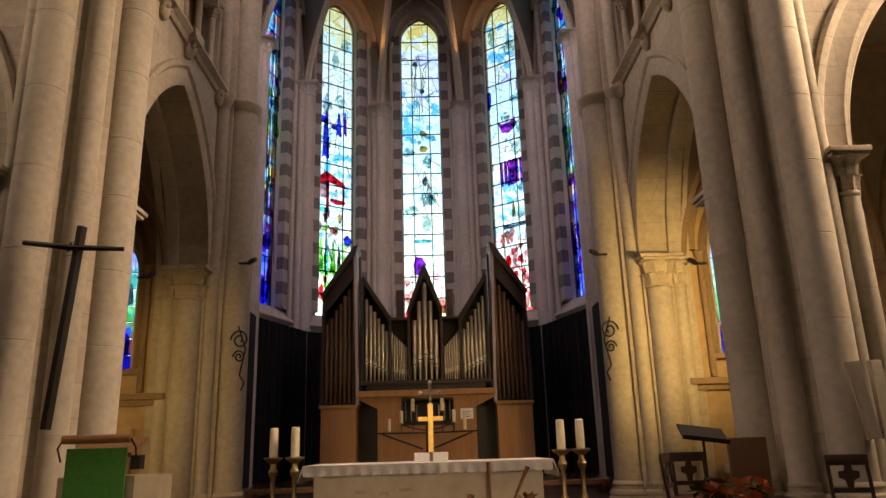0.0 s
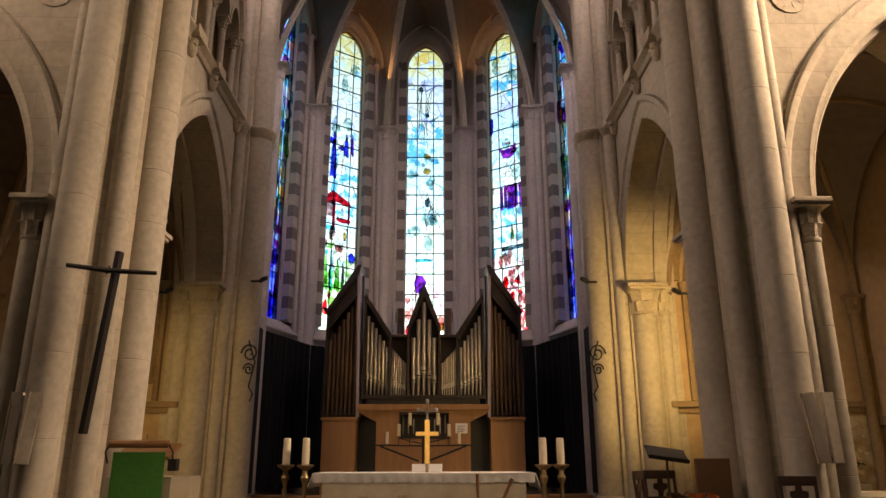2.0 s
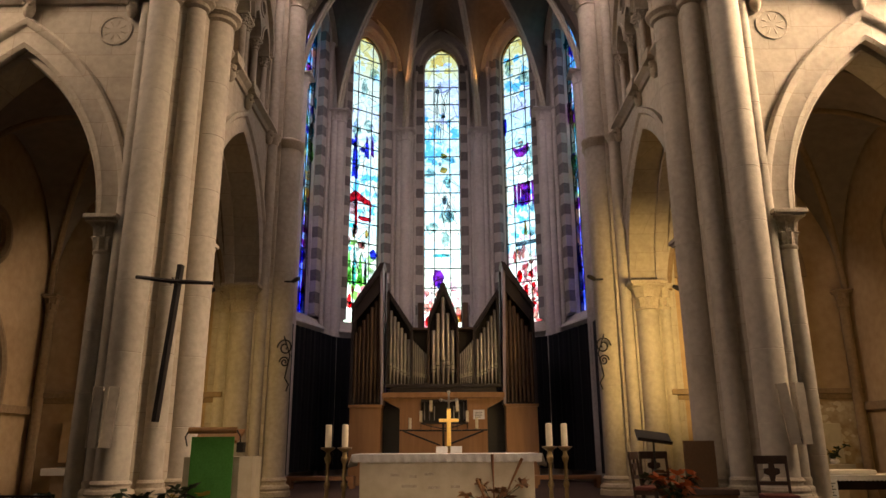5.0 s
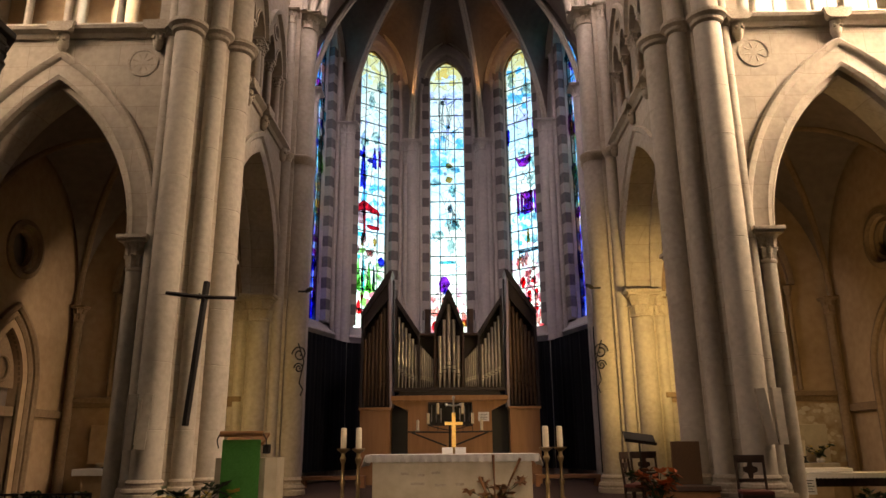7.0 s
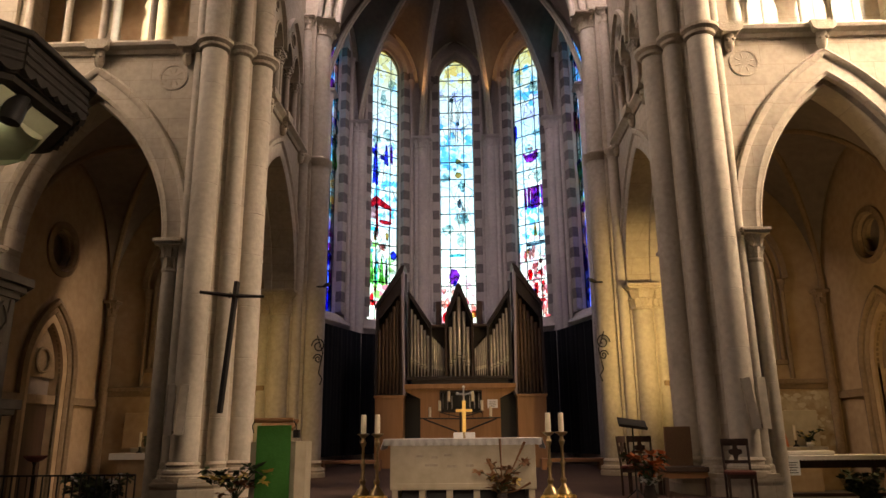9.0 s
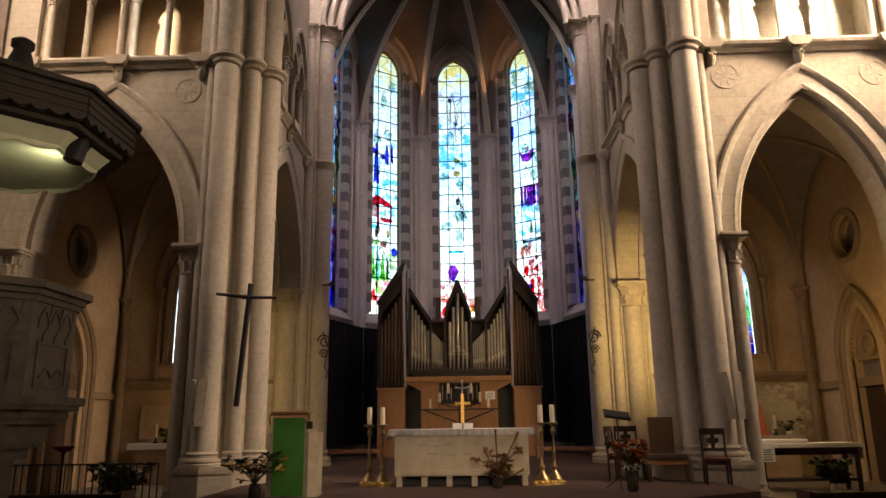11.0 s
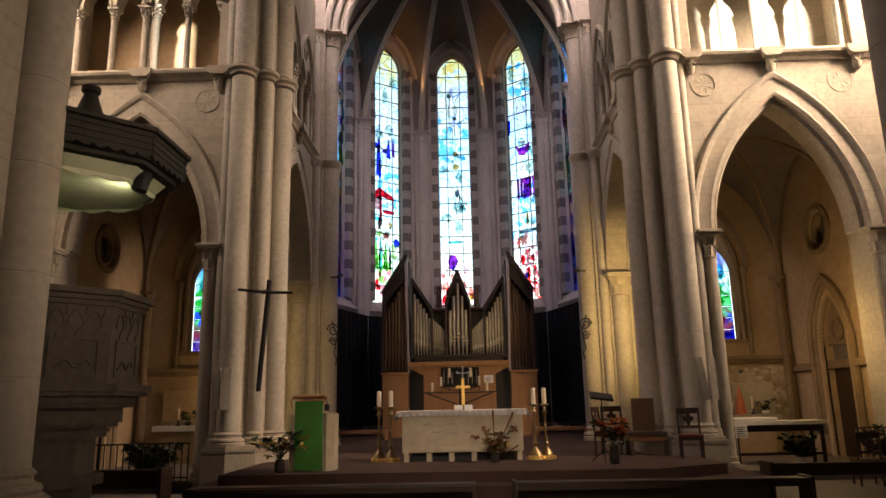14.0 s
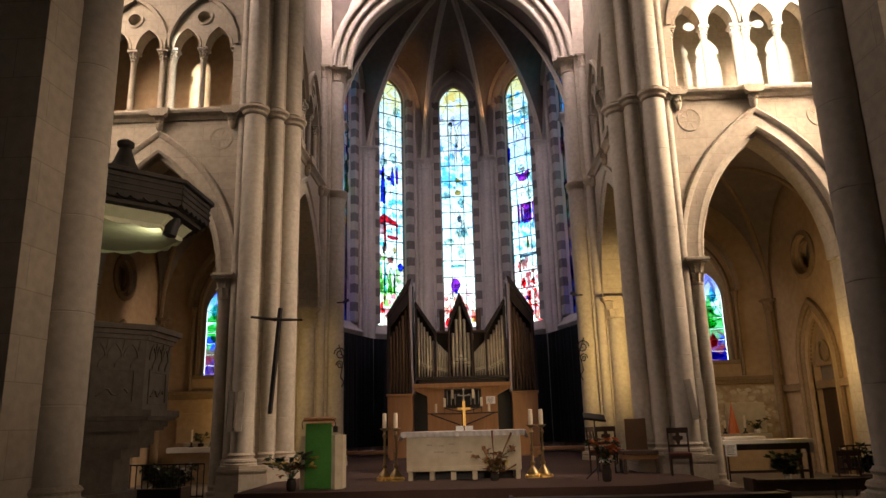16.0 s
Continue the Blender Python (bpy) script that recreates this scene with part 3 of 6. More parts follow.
def crossing_pier(s, y_flip=False, name="crossing_pier"):
    """A compound pier: core, four engaged shafts that reach past a shaft ring, and a moulded base."""
    mm = mirror(s, C8)
    if y_flip:
        mm = mirror(s, 0.27) @ Matrix.Translation((-0.07, 0, 0))
        mm = Matrix.Translation((0, 8.04, 0)) @ Matrix.Diagonal((1, -1, 1, 1)) @ mm
    pier = thing(name, "pale limestone compound pier of clustered round shafts", "pier", "crossing piers", "structure")
    core = [(5.36, 8.055), (5.16, 8.05), (4.90, 7.99), (4.74, 7.94), (4.50, 8.12), (4.28, 8.22), (4.16, 8.5), (4.07, 8.74), (4.12, 9.5), (5.36, 9.5)]
    part("core", placed(slab(core, 0.9, 21.9), mm), STONE, pier, smooth=False)
    for x, y, r in ((4.75, 7.98, 0.24), (4.29, 8.24, 0.16), (4.06, 8.74, 0.25), (5.05, 8.03, 0.11)):
        bm = lathe(shaft_profile(r, 0.95, 8.92), 22, x, y)
        part("shaft", placed(bm, mm), SHAFT, pier)
        part("upper_shaft", placed(lathe(shaft_profile(r * 0.97, 9.22, 21.5), 22, x, y), mm), SHAFT, pier)
        part("shaft_ring", placed(lathe(ring_profile(r, 0.24, 0.13 if r > 0.15 else 0.08), 22, x, y, 8.94), mm), CARVED, pier)
        part("shaft_base", placed(lathe(base_profile(r, 0.3), 22, x, y, 0.86), mm), CARVED, pier)
    plinth = [(5.18, 7.66), (4.65, 7.55), (4.12, 7.8), (3.72, 8.35), (3.72, 9.5), (5.34, 9.5), (5.34, 7.98), (5.18, 7.98)]
    bm = slab(plinth, 0.0, 0.72)
    ctr = Vector((4.9, 8.6))
    for k, (z0, z1) in ((0.97, (0.72, 0.78)), (1.0, (0.78, 0.84)), (0.93, (0.84, 0.9))):
        slab([tuple(ctr + (Vector(p) - ctr) * k) for p in plinth], z0, z1, bm)
    part("plinth", placed(bm, mm), STONE, pier, smooth=False)
    return pier


for s in (1, -1):
    crossing_pier(s)
for s in (1, -1):
    crossing_pier(s, True)

ARCH_U, ARCH_W, ARCH_SPRING, ARCH_RISE = 7.07, 1.62, 5.1, 3.05


def little_column(parent, x, y, z0, z1, r=0.07, mm=None):
    """A small arcade column with base and leafy capital, in one pose."""
    h = z1 - z0
    bm = lathe([(r * 1.7, 0), (r * 1.7, 0.05), (r * 1.4, 0.08), (r * 1.5, 0.12), (r, 0.17), (r, h - 0.3), (r * 1.25, h - 0.29), (r * 1.25, h - 0.26), (r, h - 0.25), (r * 1.1, h - 0.15), (r * 1.75, h - 0.06)], 14, x, y, z0)
    box(x - r * 1.9, x + r * 1.9, y - r * 1.9, y + r * 1.9, z1 - 0.065, z1, 0.01, bm)
    for i in range(8):
        a = radians(45 * i)
        for zz, rr in ((z1 - 0.2, 1.25), (z1 - 0.1, 1.6)):
            bmesh.ops.create_icosphere(bm, subdivisions=1, radius=r * 0.42, matrix=Matrix.Translation((x + r * rr * math.cos(a + zz), y + r * rr * math.sin(a + zz), zz)))
    col = part("column", placed(bm, mm) if mm else bm, SHAFT, parent)
    return col


def triforium(parent, u0, u1, mm, v=0.06, back=1.1, z0=9.22, lit=True):
    """A blind gallery: two wide arches, each over two lancets and a pierced round."""
    mid = (u0 + u1) / 2
    q = (u1 - u0) / 4
    lanc, holes = [], []
    for k in range(4):
        c = u0 + q * (k + 0.5) + (0.05 if k in (0, 2) else -0.05)
        lanc.append((c, q * 0.5 - 0.14, 10.95, 0.52))
    for k in (0, 1):
        holes.append((u0 + q * (2 * k + 1), 11.78, 0.17))
    bm = plate(wall_outline(u0 - 0.15, u1 + 0.15, 10.95, 14.2, lanc, holes), v, v + 0.32)
    part("tracery", placed(bm, mm), STONE, parent, smooth=False)
    for k in (0, 1):
        c = u0 + q * (2 * k + 1)
        path = [(c + u, 10.95 + z) for u, z in pointed(q - 0.06, 1.35)]
        bm = sweep_arch(path, [(0, v - 0.1), (0.09, v - 0.1), (0.12, v - 0.03), (0.12, v + 0.05), (0, v + 0.05)])
        part("arch_moulding", placed(bm, mm), STONE, parent)
        rim = [(c + 0.19 * math.cos(a), 11.78 + 0.19 * math.sin(a)) for a in [2 * math.pi * i / 24 for i in range(25)]]
        part("round_rim", placed(sweep_arch(rim, [(-0.03, v - 0.03), (0.03, v - 0.03), (0.03, v + 0.04), (-0.03, v + 0.04)]), mm), STONE, parent)
    for c, w, *_ in lanc:
        path = [(c + u, 10.95 + z) for u, z in pointed(w, 0.52)]
        part("lancet_moulding", placed(sweep_arch(path, [(0, v - 0.03), (0.06, v - 0.03), (0.06, v + 0.04), (0, v + 0.04)]), mm), STONE, parent)
    for x, r in ((u0 + 0.05, 0.075), (u0 + q, 0.07), (mid - 0.13, 0.075), (mid + 0.13, 0.075), (u1 - q, 0.07), (u1 - 0.05, 0.075)):
        little_column(parent, x, v + 0.12, z0, 10.95, r, mm)
    # square piers behind the columns and the back wall of the passage
    for x, w in ((u0 - 0.07, 0.1), (mid, 0.13), (u1 + 0.07, 0.1)):
        part("pier_strip", placed(box(x - w, x + w, v + 0.14, v + 0.34, z0, 10.96, 0.01), mm), STONE, parent, smooth=False)
    # unlit galleries get the darker ochre, so the colour stands in for shade
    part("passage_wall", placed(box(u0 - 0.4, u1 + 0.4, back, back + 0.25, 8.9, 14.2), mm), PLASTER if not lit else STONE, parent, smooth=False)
    part("passage_end", placed(box(u1 + 0.16, u1 + 0.9, v + 0.02, back - 0.01, 8.9, 14.2), mm), STONE, parent, smooth=False)
    part("passage_end", placed(box(u0 - 0.36, u0 - 0.16, v + 0.02, back - 0.01, 8.9, 14.2), mm), STONE, parent, smooth=False)


def rosette(parent, u, z, mm, v=0.0, r=0.27):
    rim = [(u + r * math.cos(a), z + r * math.sin(a)) for a in [2 * math.pi * i / 32 for i in range(33)]]
    bm = sweep_arch(rim, [(-0.015, v - 0.014), (0.03, v - 0.012), (0.03, v + 0.01), (-0.015, v + 0.01)])
    ros = part("rosette", placed(bm, mm), CARVED, parent, "round carved stone rosette with eight petals")
    for i in range(8):
        a = 2 * math.pi * i / 8 + 0.3
        p = [(u + 0.06 * math.cos(a), v + 0.008, z + 0.06 * math.sin(a)), (u + 0.13 * math.cos(a), v + 0.006, z + 0.13 * math.sin(a)), (u + 0.19 * math.cos(a), v + 0.01, z + 0.19 * math.sin(a))]
        part("petal", placed(tube(p, [0.009, 0.015, 0.02], 6), mm), CARVED, ros)


def corbel(parent, u, z, mm, v=0.0, block=True):
    """A carved bracket under the string course."""
    bm = lathe([(0.03, -0.34), (0.07, -0.3), (0.095, -0.22), (0.1, -0.14), (0.085, -0.08), (0.11, -0.02), (0.11, 0.0)], 12, u, v - 0.06, z)
    for a in (-0.06, 0.06):
        bmesh.ops.create_icosphere(bm, subdivisions=1, radius=0.045, matrix=Matrix.Translation((u + a, v - 0.14, z - 0.12)))
    part("corbel", placed(bm, mm), CARVED, parent, "small carved stone bracket")
    if block:
        part("corbel_block", placed(plate([(u - 0.26, z + 0.2), (u - 0.22, z + 0.06), (u - 0.15, z), (u + 0.15, z), (u + 0.22, z + 0.06), (u + 0.26, z + 0.2)], v - 0.24, v), mm), CARVED, parent, smooth=False)


def jamb(parent, x, y, z1, r, mm, z0=0.2, cap=0.62, flare=1.5):
    """An engaged jamb column under an arch with its capital and base."""
    part("jamb_column", placed(lathe(shaft_profile(r, z0 + 0.3, z1 - cap), 20, x, y), mm), SHAFT, parent)
    part("jamb_base", placed(lathe(base_profile(r, 0.32), 20, x, y, z0), mm), CARVED, parent)
    p = mm @ Vector((x, y, z1 - cap))
    capital(parent, p.x, p.y, p.z, cap, r, flare=flare)


def transept_wall(s):
    mm = mirror(s, C8) @ Matrix.Translation((0, 8.04, 0))
    name = "wall_transept_east_" + ("south" if s > 0 else "north")
    wall = thing(name, "pale limestone wall with a tall pointed chapel arch and gallery", "wall", kind="structure")
    bm = plate(wall_outline(5.0, 9.7, 0, 9.0, [(ARCH_U, ARCH_W, ARCH_SPRING, ARCH_RISE)]), 0.0, 0.85)
    part("masonry", placed(bm, mm), STONE, wall, smooth=False)
    part("upper_masonry", placed(plate([(5.0, 14.2), (9.7, 14.2), (9.7, 21.9), (5.0, 21.9)], 0.06, 0.6), mm), STONE, wall, smooth=False)
    # archivolt: a broad flat band with a roll at each edge
    path = [(ARCH_U + u, ARCH_SPRING + z) for u, z in pointed(ARCH_W, ARCH_RISE, 20)]
    part("archivolt", placed(sweep_arch(path, [(-0.02, -0.02), (0.05, -0.05), (0.10, -0.03), (0.30, -0.03), (0.34, -0.07), (0.42, -0.09), (0.46, -0.05), (0.46, 0.02), (-0.02, 0.02)]), mm), STONE, wall)
    # inner order, set back and narrower
    inner = [(ARCH_U + u, ARCH_SPRING + z) for u, z in pointed(ARCH_W - 0.14, ARCH_RISE - 0.17, 20)]
    part("inner_order", placed(sweep_arch(inner, [(0, 0.16), (0.03, 0.12), (0.15, 0.12), (0.15, 0.72), (0, 0.68)]), mm), STONE, wall)
    for k in (-1, 1):
        u = ARCH_U + k * (ARCH_W + 0.02)
        bm = box(min(u, u + k * 0.24), max(u, u + k * 0.24), 0.03, 0.8, 0.2, ARCH_SPRING - 0.1, 0.03)
        part("jamb_pilaster", placed(bm, mm), STONE, wall, smooth=False)
        jamb(wall, u + k * 0.12, 0.02, ARCH_SPRING, 0.135, mm, 0.2, 0.62, 1.75)
        rosette(wall, ARCH_U + k * 1.5, 8.45, mm)
    # string course with brackets
    course = [(-0.16, 9.18), (-0.19, 9.14), (-0.17, 9.08), (-0.09, 9.02), (-0.05, 8.95), (0.0, 8.94), (0.3, 8.99), (0.3, 9.22), (-0.12, 9.22)]
    own = bmesh.new()
    a = [own.verts.new((5.0, v, z)) for v, z in course]
    b = [own.verts.new((9.7, v, z)) for v, z in course]
    own.faces.new(a), own.faces.new(b[::-1])
    for i in range(len(a)):
        j = (i + 1) % len(a)
        own.faces.new((a[i], a[j], b[j], b[i]))
    part("string_course", placed(own, mm), STONE, wall, smooth=False)
    corbel(wall, ARCH_U, 9.0, mm)
    corbel(wall, 5.3, 9.0, mm)
    corbel(wall, 8.95, 9.0, mm)
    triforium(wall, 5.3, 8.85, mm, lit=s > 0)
    return wall


for s in (1, -1):
    transept_wall(s)

CH_Y, CH_W, CH_SPRING, CH_RISE = 11.45, 1.95, 5.15, 3.0


def choir_side(s):
    """The choir's side wall: u runs along the choir, depth goes outwards."""
    mm = mirror(s, 0.07) @ Matrix(((0, 1, 0, 4.3), (1, 0, 0, 0), (0, 0, 1, 0), (0, 0, 0, 1)))
    name = "wall_choir_" + ("south" if s > 0 else "north")
    wall = thing(name, "pale limestone choir wall with a pointed arch and blind gallery", "wall", kind="structure")
    part("masonry", placed(plate(wall_outline(9.3, 14.6, 0, 9.0, [(CH_Y, CH_W, CH_SPRING, CH_RISE)]), 0, 0.98), mm), STONE, wall, smooth=False)
    path = [(CH_Y + u, CH_SPRING + z) for u, z in pointed(CH_W, CH_RISE, 20)]
    part("archivolt", placed(sweep_arch(path, [(-0.02, -0.02), (0.05, -0.05), (0.28, -0.03), (0.33, -0.08), (0.42, -0.08), (0.44, 0.02), (-0.02, 0.02)]), mm), STONE, wall)
    inner = [(CH_Y + u, CH_SPRING + z) for u, z in pointed(CH_W - 0.14, CH_RISE - 0.17, 20)]
    part("inner_order", placed(sweep_arch(inner, [(0.02, 0.62), (0.05, 0.56), (0.16, 0.56), (0.16, 0.96), (0.02, 0.96)]), mm), STONE, wall)
    jamb(wall, CH_Y + CH_W + 0.0, 0.30, CH_SPRING + 0.02, 0.25, mm, PZ - 0.4, 0.64)
    jamb(wall, CH_Y + CH_W + 0.06, 0.72, CH_SPRING + 0.0, 0.135, mm, PZ - 0.4, 0.6)
    jamb(wall, CH_Y - CH_W + 0.08, 0.22, CH_SPRING + 0.02, 0.24, mm, PZ - 0.4, 0.6)
    course = [(-0.18, 9.16), (-0.19, 9.1), (-0.09, 9.02), (-0.05, 8.95), (0.0, 8.94), (0.3, 8.99), (0.3, 9.2), (-0.12, 9.2)]
    own = bmesh.new()
    a = [own.verts.new((9.3, v, z)) for v, z in course]
    b = [own.verts.new((13.7, v, z)) for v, z in course]
    own.faces.new(a), own.faces.new(b[::-1])
    for i in range(len(a)):
        j = (i + 1) % len(a)
        own.faces.new((a[i], a[j], b[j], b[i]))
    part("string_course", placed(own, mm), STONE, wall, smooth=False)
    for u in (11.45, 13.3, 10.2):
        corbel(wall, u, 9.0, mm, 0, u != 13.3)
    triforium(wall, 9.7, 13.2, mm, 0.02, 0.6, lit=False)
    part("clerestory", placed(plate([(9.3, 14.2), (14.6, 14.2), (14.6, 20.5), (9.3, 20.5)], 0.1, 0.6), mm), STONE, wall, smooth=False)
    # the shafts at the mouth of the apse, ringed at gallery height
    for x, y, r, top in ((3.88, 13.98, 0.31, 12.8), (4.22, 13.58, 0.15, 12.8), (3.86, 14.42, 0.2, 12.8)):
        m2 = mirror(s, C14)
        part("respond_shaft", placed(lathe(shaft_profile(r, PZ + 0.3, 8.82), 22, x, y), m2), SHAFT, wall)
        part("respond_base", placed(lathe(base_profile(r, 0.4), 22, x, y, PZ), m2), CARVED, wall)
        part("respond_ring", placed(lathe(ring_profile(r, 0.28, 0.08), 22, x, y, 8.74), m2), CARVED, wall)
        part("upper_respond", placed(lathe(shaft_profile(r * 0.8, 9.0, top), 22, x, y), m2), SHAFT, wall)
        p = m2 @ Vector((x, y, top))
        capital(wall, p.x, p.y, top, 0.48, r * 0.8, n=7)
    part("respond_core", placed(box(4.0, 4.9, 13.6, 14.8, PZ, 20.4), mirror(s, C14)), STONE, wall, smooth=False)
    return wall


for s in (1, -1):
    choir_side(s)

# ------------------------------------------------------------------ vaults


def arc_between(p, q, bulge, n=12):
    """A rising curve from p to q, quarter-ellipse-like in height."""
    p, q = Vector(p), Vector(q)
    out = []
    for i in range(n + 1):
        t = i / n
        a = t * math.pi / 2
        flat = (1 - math.cos(a)) * (1 - bulge) + t * bulge
        rise = math.sin(a) * (1 - bulge) + t * bulge
        out.append(Vector((p.x + (q.x - p.x) * flat, p.y + (q.y - p.y) * flat, p.z + (q.z - p.z) * rise)))
    return out


def web(f, r, bm):
    """The masonry between two curves that start at one springer."""
    k = 6
    rows = [[bm.verts.new(a.lerp(b, j / k)) for j in range(k + 1)] for a, b in zip(f, r)]
    for p, q in zip(rows, rows[1:]):
        for j in range(k):
            try:
                bm.faces.new((p[j], p[j + 1], q[j + 1], q[j]))
            except ValueError:
                pass
    return bm


AX, AY, APO = C20, 18.1, 4.62
SIDE = 2 * APO * math.tan(radians(18))
CORNERS = [(AX + APO / math.cos(radians(18)) * math.sin(radians(a)), AY + APO / math.cos(radians(18)) * math.cos(radians(a))) for a in (-90, -54, -18, 18, 54, 90)]
BOSS = (AX, 17.3, 18.6)
vault = thing("apse_vault", "dark grey plaster vault with pale stone ribs over the apse", "vault", kind="structure")
for i in range(5):
    a, b = CORNERS[i], CORNERS[i + 1]
    mid = ((a[0] + b[0]) / 2, (a[1] + b[1]) / 2, 17.75)
    for c in (a, b):
        inn = Vector((AX, AY)) + (Vector(c) - Vector((AX, AY))) * 0.96
        sp = (inn.x, inn.y, 13.4)
        part("vault_web", web(arc_between((c[0], c[1], 15.6), mid, 0.35), arc_between(sp, BOSS, 0.25), bmesh.new()), CELL, vault)
for c in CORNERS:
    inn = Vector((AX, AY)) + (Vector(c) - Vector((AX, AY))) * 0.93
    d = (Vector(c) - Vector((AX, AY))).normalized()
    t = Vector((-d.y, d.x))
    for k, out, r in ((0, 0.0, 0.065), (-1, 0.06, 0.045), (1, 0.06, 0.045)):
        p = inn + t * 0.08 * k + d * out
        q = (BOSS[0] + t.x * 0.08 * k, BOSS[1] + t.y * 0.08 * k, BOSS[2] + 0.06 * abs(k))
        part("rib", tube(arc_between((p.x, p.y, 13.2), q, 0.25, 20), r, 8), SHAFT, vault)
part("boss", lathe([(0.05, -0.2), (0.2, -0.16), (0.26, -0.05), (0.26, 0.1)], 16, BOSS[0], BOSS[1], BOSS[2]), CARVED, vault)

choir_vault = thing("choir_vault", "grey plaster quadripartite vault with stone ribs over the choir", "vault", kind="structure")
webs = bmesh.new()
crown = Vector((0.05, 11.6, 18.2))
for s in (1, -1):
    for y in (9.2, 14.1):
        sp = Vector((0.05 + s * 3.95, y, 13.3))
        web(arc_between(sp, (0.05, y, 17.4), 0.0), arc_between(sp, crown, 0.05), webs)
        web(arc_between(sp, (0.05 + s * 4.2, 11.6, 17.2), 0.1), arc_between(sp, crown, 0.05), webs)
        part("rib", tube(arc_between(sp + Vector((-s * 0.1, 0, 0)), crown - Vector((0, 0, 0.1)), 0.05, 18), 0.1, 8), SHAFT, choir_vault)
part("vault_web", webs, CELL, choir_vault)
# between the choir arch and the first apse corners
webs = bmesh.new()
for s in (1, -1):
    c = CORNERS[5] if s > 0 else CORNERS[0]
    sp = Vector((0.05 + s * 3.95, 14.2, 13.3))
    web(arc_between(sp, (0, 14.3, 16.9), 0.05), arc_between(sp, BOSS, 0.15), webs)
    web(arc_between(sp, BOSS, 0.15), arc_between((c[0], c[1], 13.4), BOSS, 0.25), webs)
    part("rib", tube(arc_between(sp, BOSS, 0.15, 18), 0.09, 8), SHAFT, vault)
part("vault_web", webs, CELL, vault)
# the choir arch in three rolled orders
arch = thing("choir_arch", "moulded pointed limestone arch at the mouth of the apse", "arch", kind="structure")
for w, h, v0, v1, r in ((3.42, 3.25, 13.85, 14.35, 0.2), (3.68, 3.5, 13.7, 14.5, 0.16), (3.9, 3.75, 13.55, 14.65, 0.14)):
    path = [(C14 + u, 13.25 + z) for u, z in pointed(w, h, 22)]
    part("arch_order", sweep_arch(path, [(0, v0 + 0.08), (0.03, v0), (r, v0), (r, v1), (0.03, v1), (0, v1 - 0.08)]), STONE, arch)
    part("arch_roll", tube([(u, v0 + 0.02, z) for u, z in path], 0.085, 8), SHAFT, arch)

# ------------------------------------------------------------------ the apse walls and great windows
WIN_W, WIN_Z0, WIN_SPRING, WIN_RISE = 0.69, 5.72, 16.15, 0.98
QUOINS = {d: mesh_of(box(0.0, 0.30 if d else 0.28, -0.012 if d else -0.016, 0.21, 0, 0.366, 0.005), "quoin") for d in (0, 1)}
QUOINS[0].materials.append(QUOIN_LIGHT)
QUOINS[1].materials.append(QUOIN_DARK)


def quad(u0, u1, z0, z1, ragged=0.08):
    """A pane-like patch with uneven corners, as (u, z): u runs from -1 to 1 across the window."""
    r = lambda: random.uniform(-ragged, ragged)
    um, zm = (u0 + u1) / 2, (z0 + z1) / 2
    return [(u0 + r(), z0 + r()), (um + r(), z0 + r()), (u1 + r(), z0 + r()), (u1 + r(), zm + r()), (u1 + r(), z1 + r()), (um + r(), z1 + r()), (u0 + r(), z1 + r()), (u0 + r(), zm + r())]


def strokes(u0, u1, z0, z1, n):
    """Loose painted lines that fill a field."""
    out = []
    for i in range(n):
        a, b = random.uniform(u0, u1), random.uniform(u0, u1)
        p, q = random.uniform(z0, z1), random.uniform(z0, z1)
        out.append(("line", [(a, p), ((a + b) / 2 + random.uniform(-0.12, 0.12), (p + q) / 2), (b, q)]))
    return out


FAN = [(-0.45, 7.25), (-0.1, 7.3), (0.12, 7.62), (-0.1, 7.88), (-0.4, 7.9), (-0.55, 7.6)]
BOWL = [(-0.45, 12.45), (-0.1, 12.3), (0.25, 12.35), (0.6, 12.5), (0.55, 12.1), (0.2, 11.95), (-0.2, 12.0)]


def blot(u, z, w, h, n=14, rough=0.3):
    """A ragged patch round (u, z)."""
    return [(u + w * math.cos(2 * math.pi * i / n) * random.uniform(1 - rough, 1 + rough * 0.5), z + h * math.sin(2 * math.pi * i / n) * random.uniform(1 - rough, 1 + rough * 0.5)) for i in range(n)]


def scatter(colours, u0, u1, z0, z1, n, w=0.14, h=0.2):
    """Loose small pieces that fill a field."""
    return [(random.choice(colours), blot(random.uniform(u0, u1), random.uniform(z0, z1), w * random.uniform(0.5, 1.3), h * random.uniform(0.5, 1.4))) for i in range(n)]


def drape(u, z0, z1, w):
    """A bell-shaped patch like a hanging cloth."""
    h = z1 - z0
    return [(u - w, z0), (u - w * 0.3, z0 + h * 0.06), (u + w * 0.4, z0 - h * 0.03), (u + w, z0 + h * 0.02), (u + w * 0.75, z0 + h * 0.5), (u + w * 0.45, z0 + h * 0.8), (u + w * 0.15, z1), (u - w * 0.25, z1 - h * 0.03), (u - w * 0.5, z0 + h * 0.75), (u - w * 0.8, z0 + h * 0.4)]


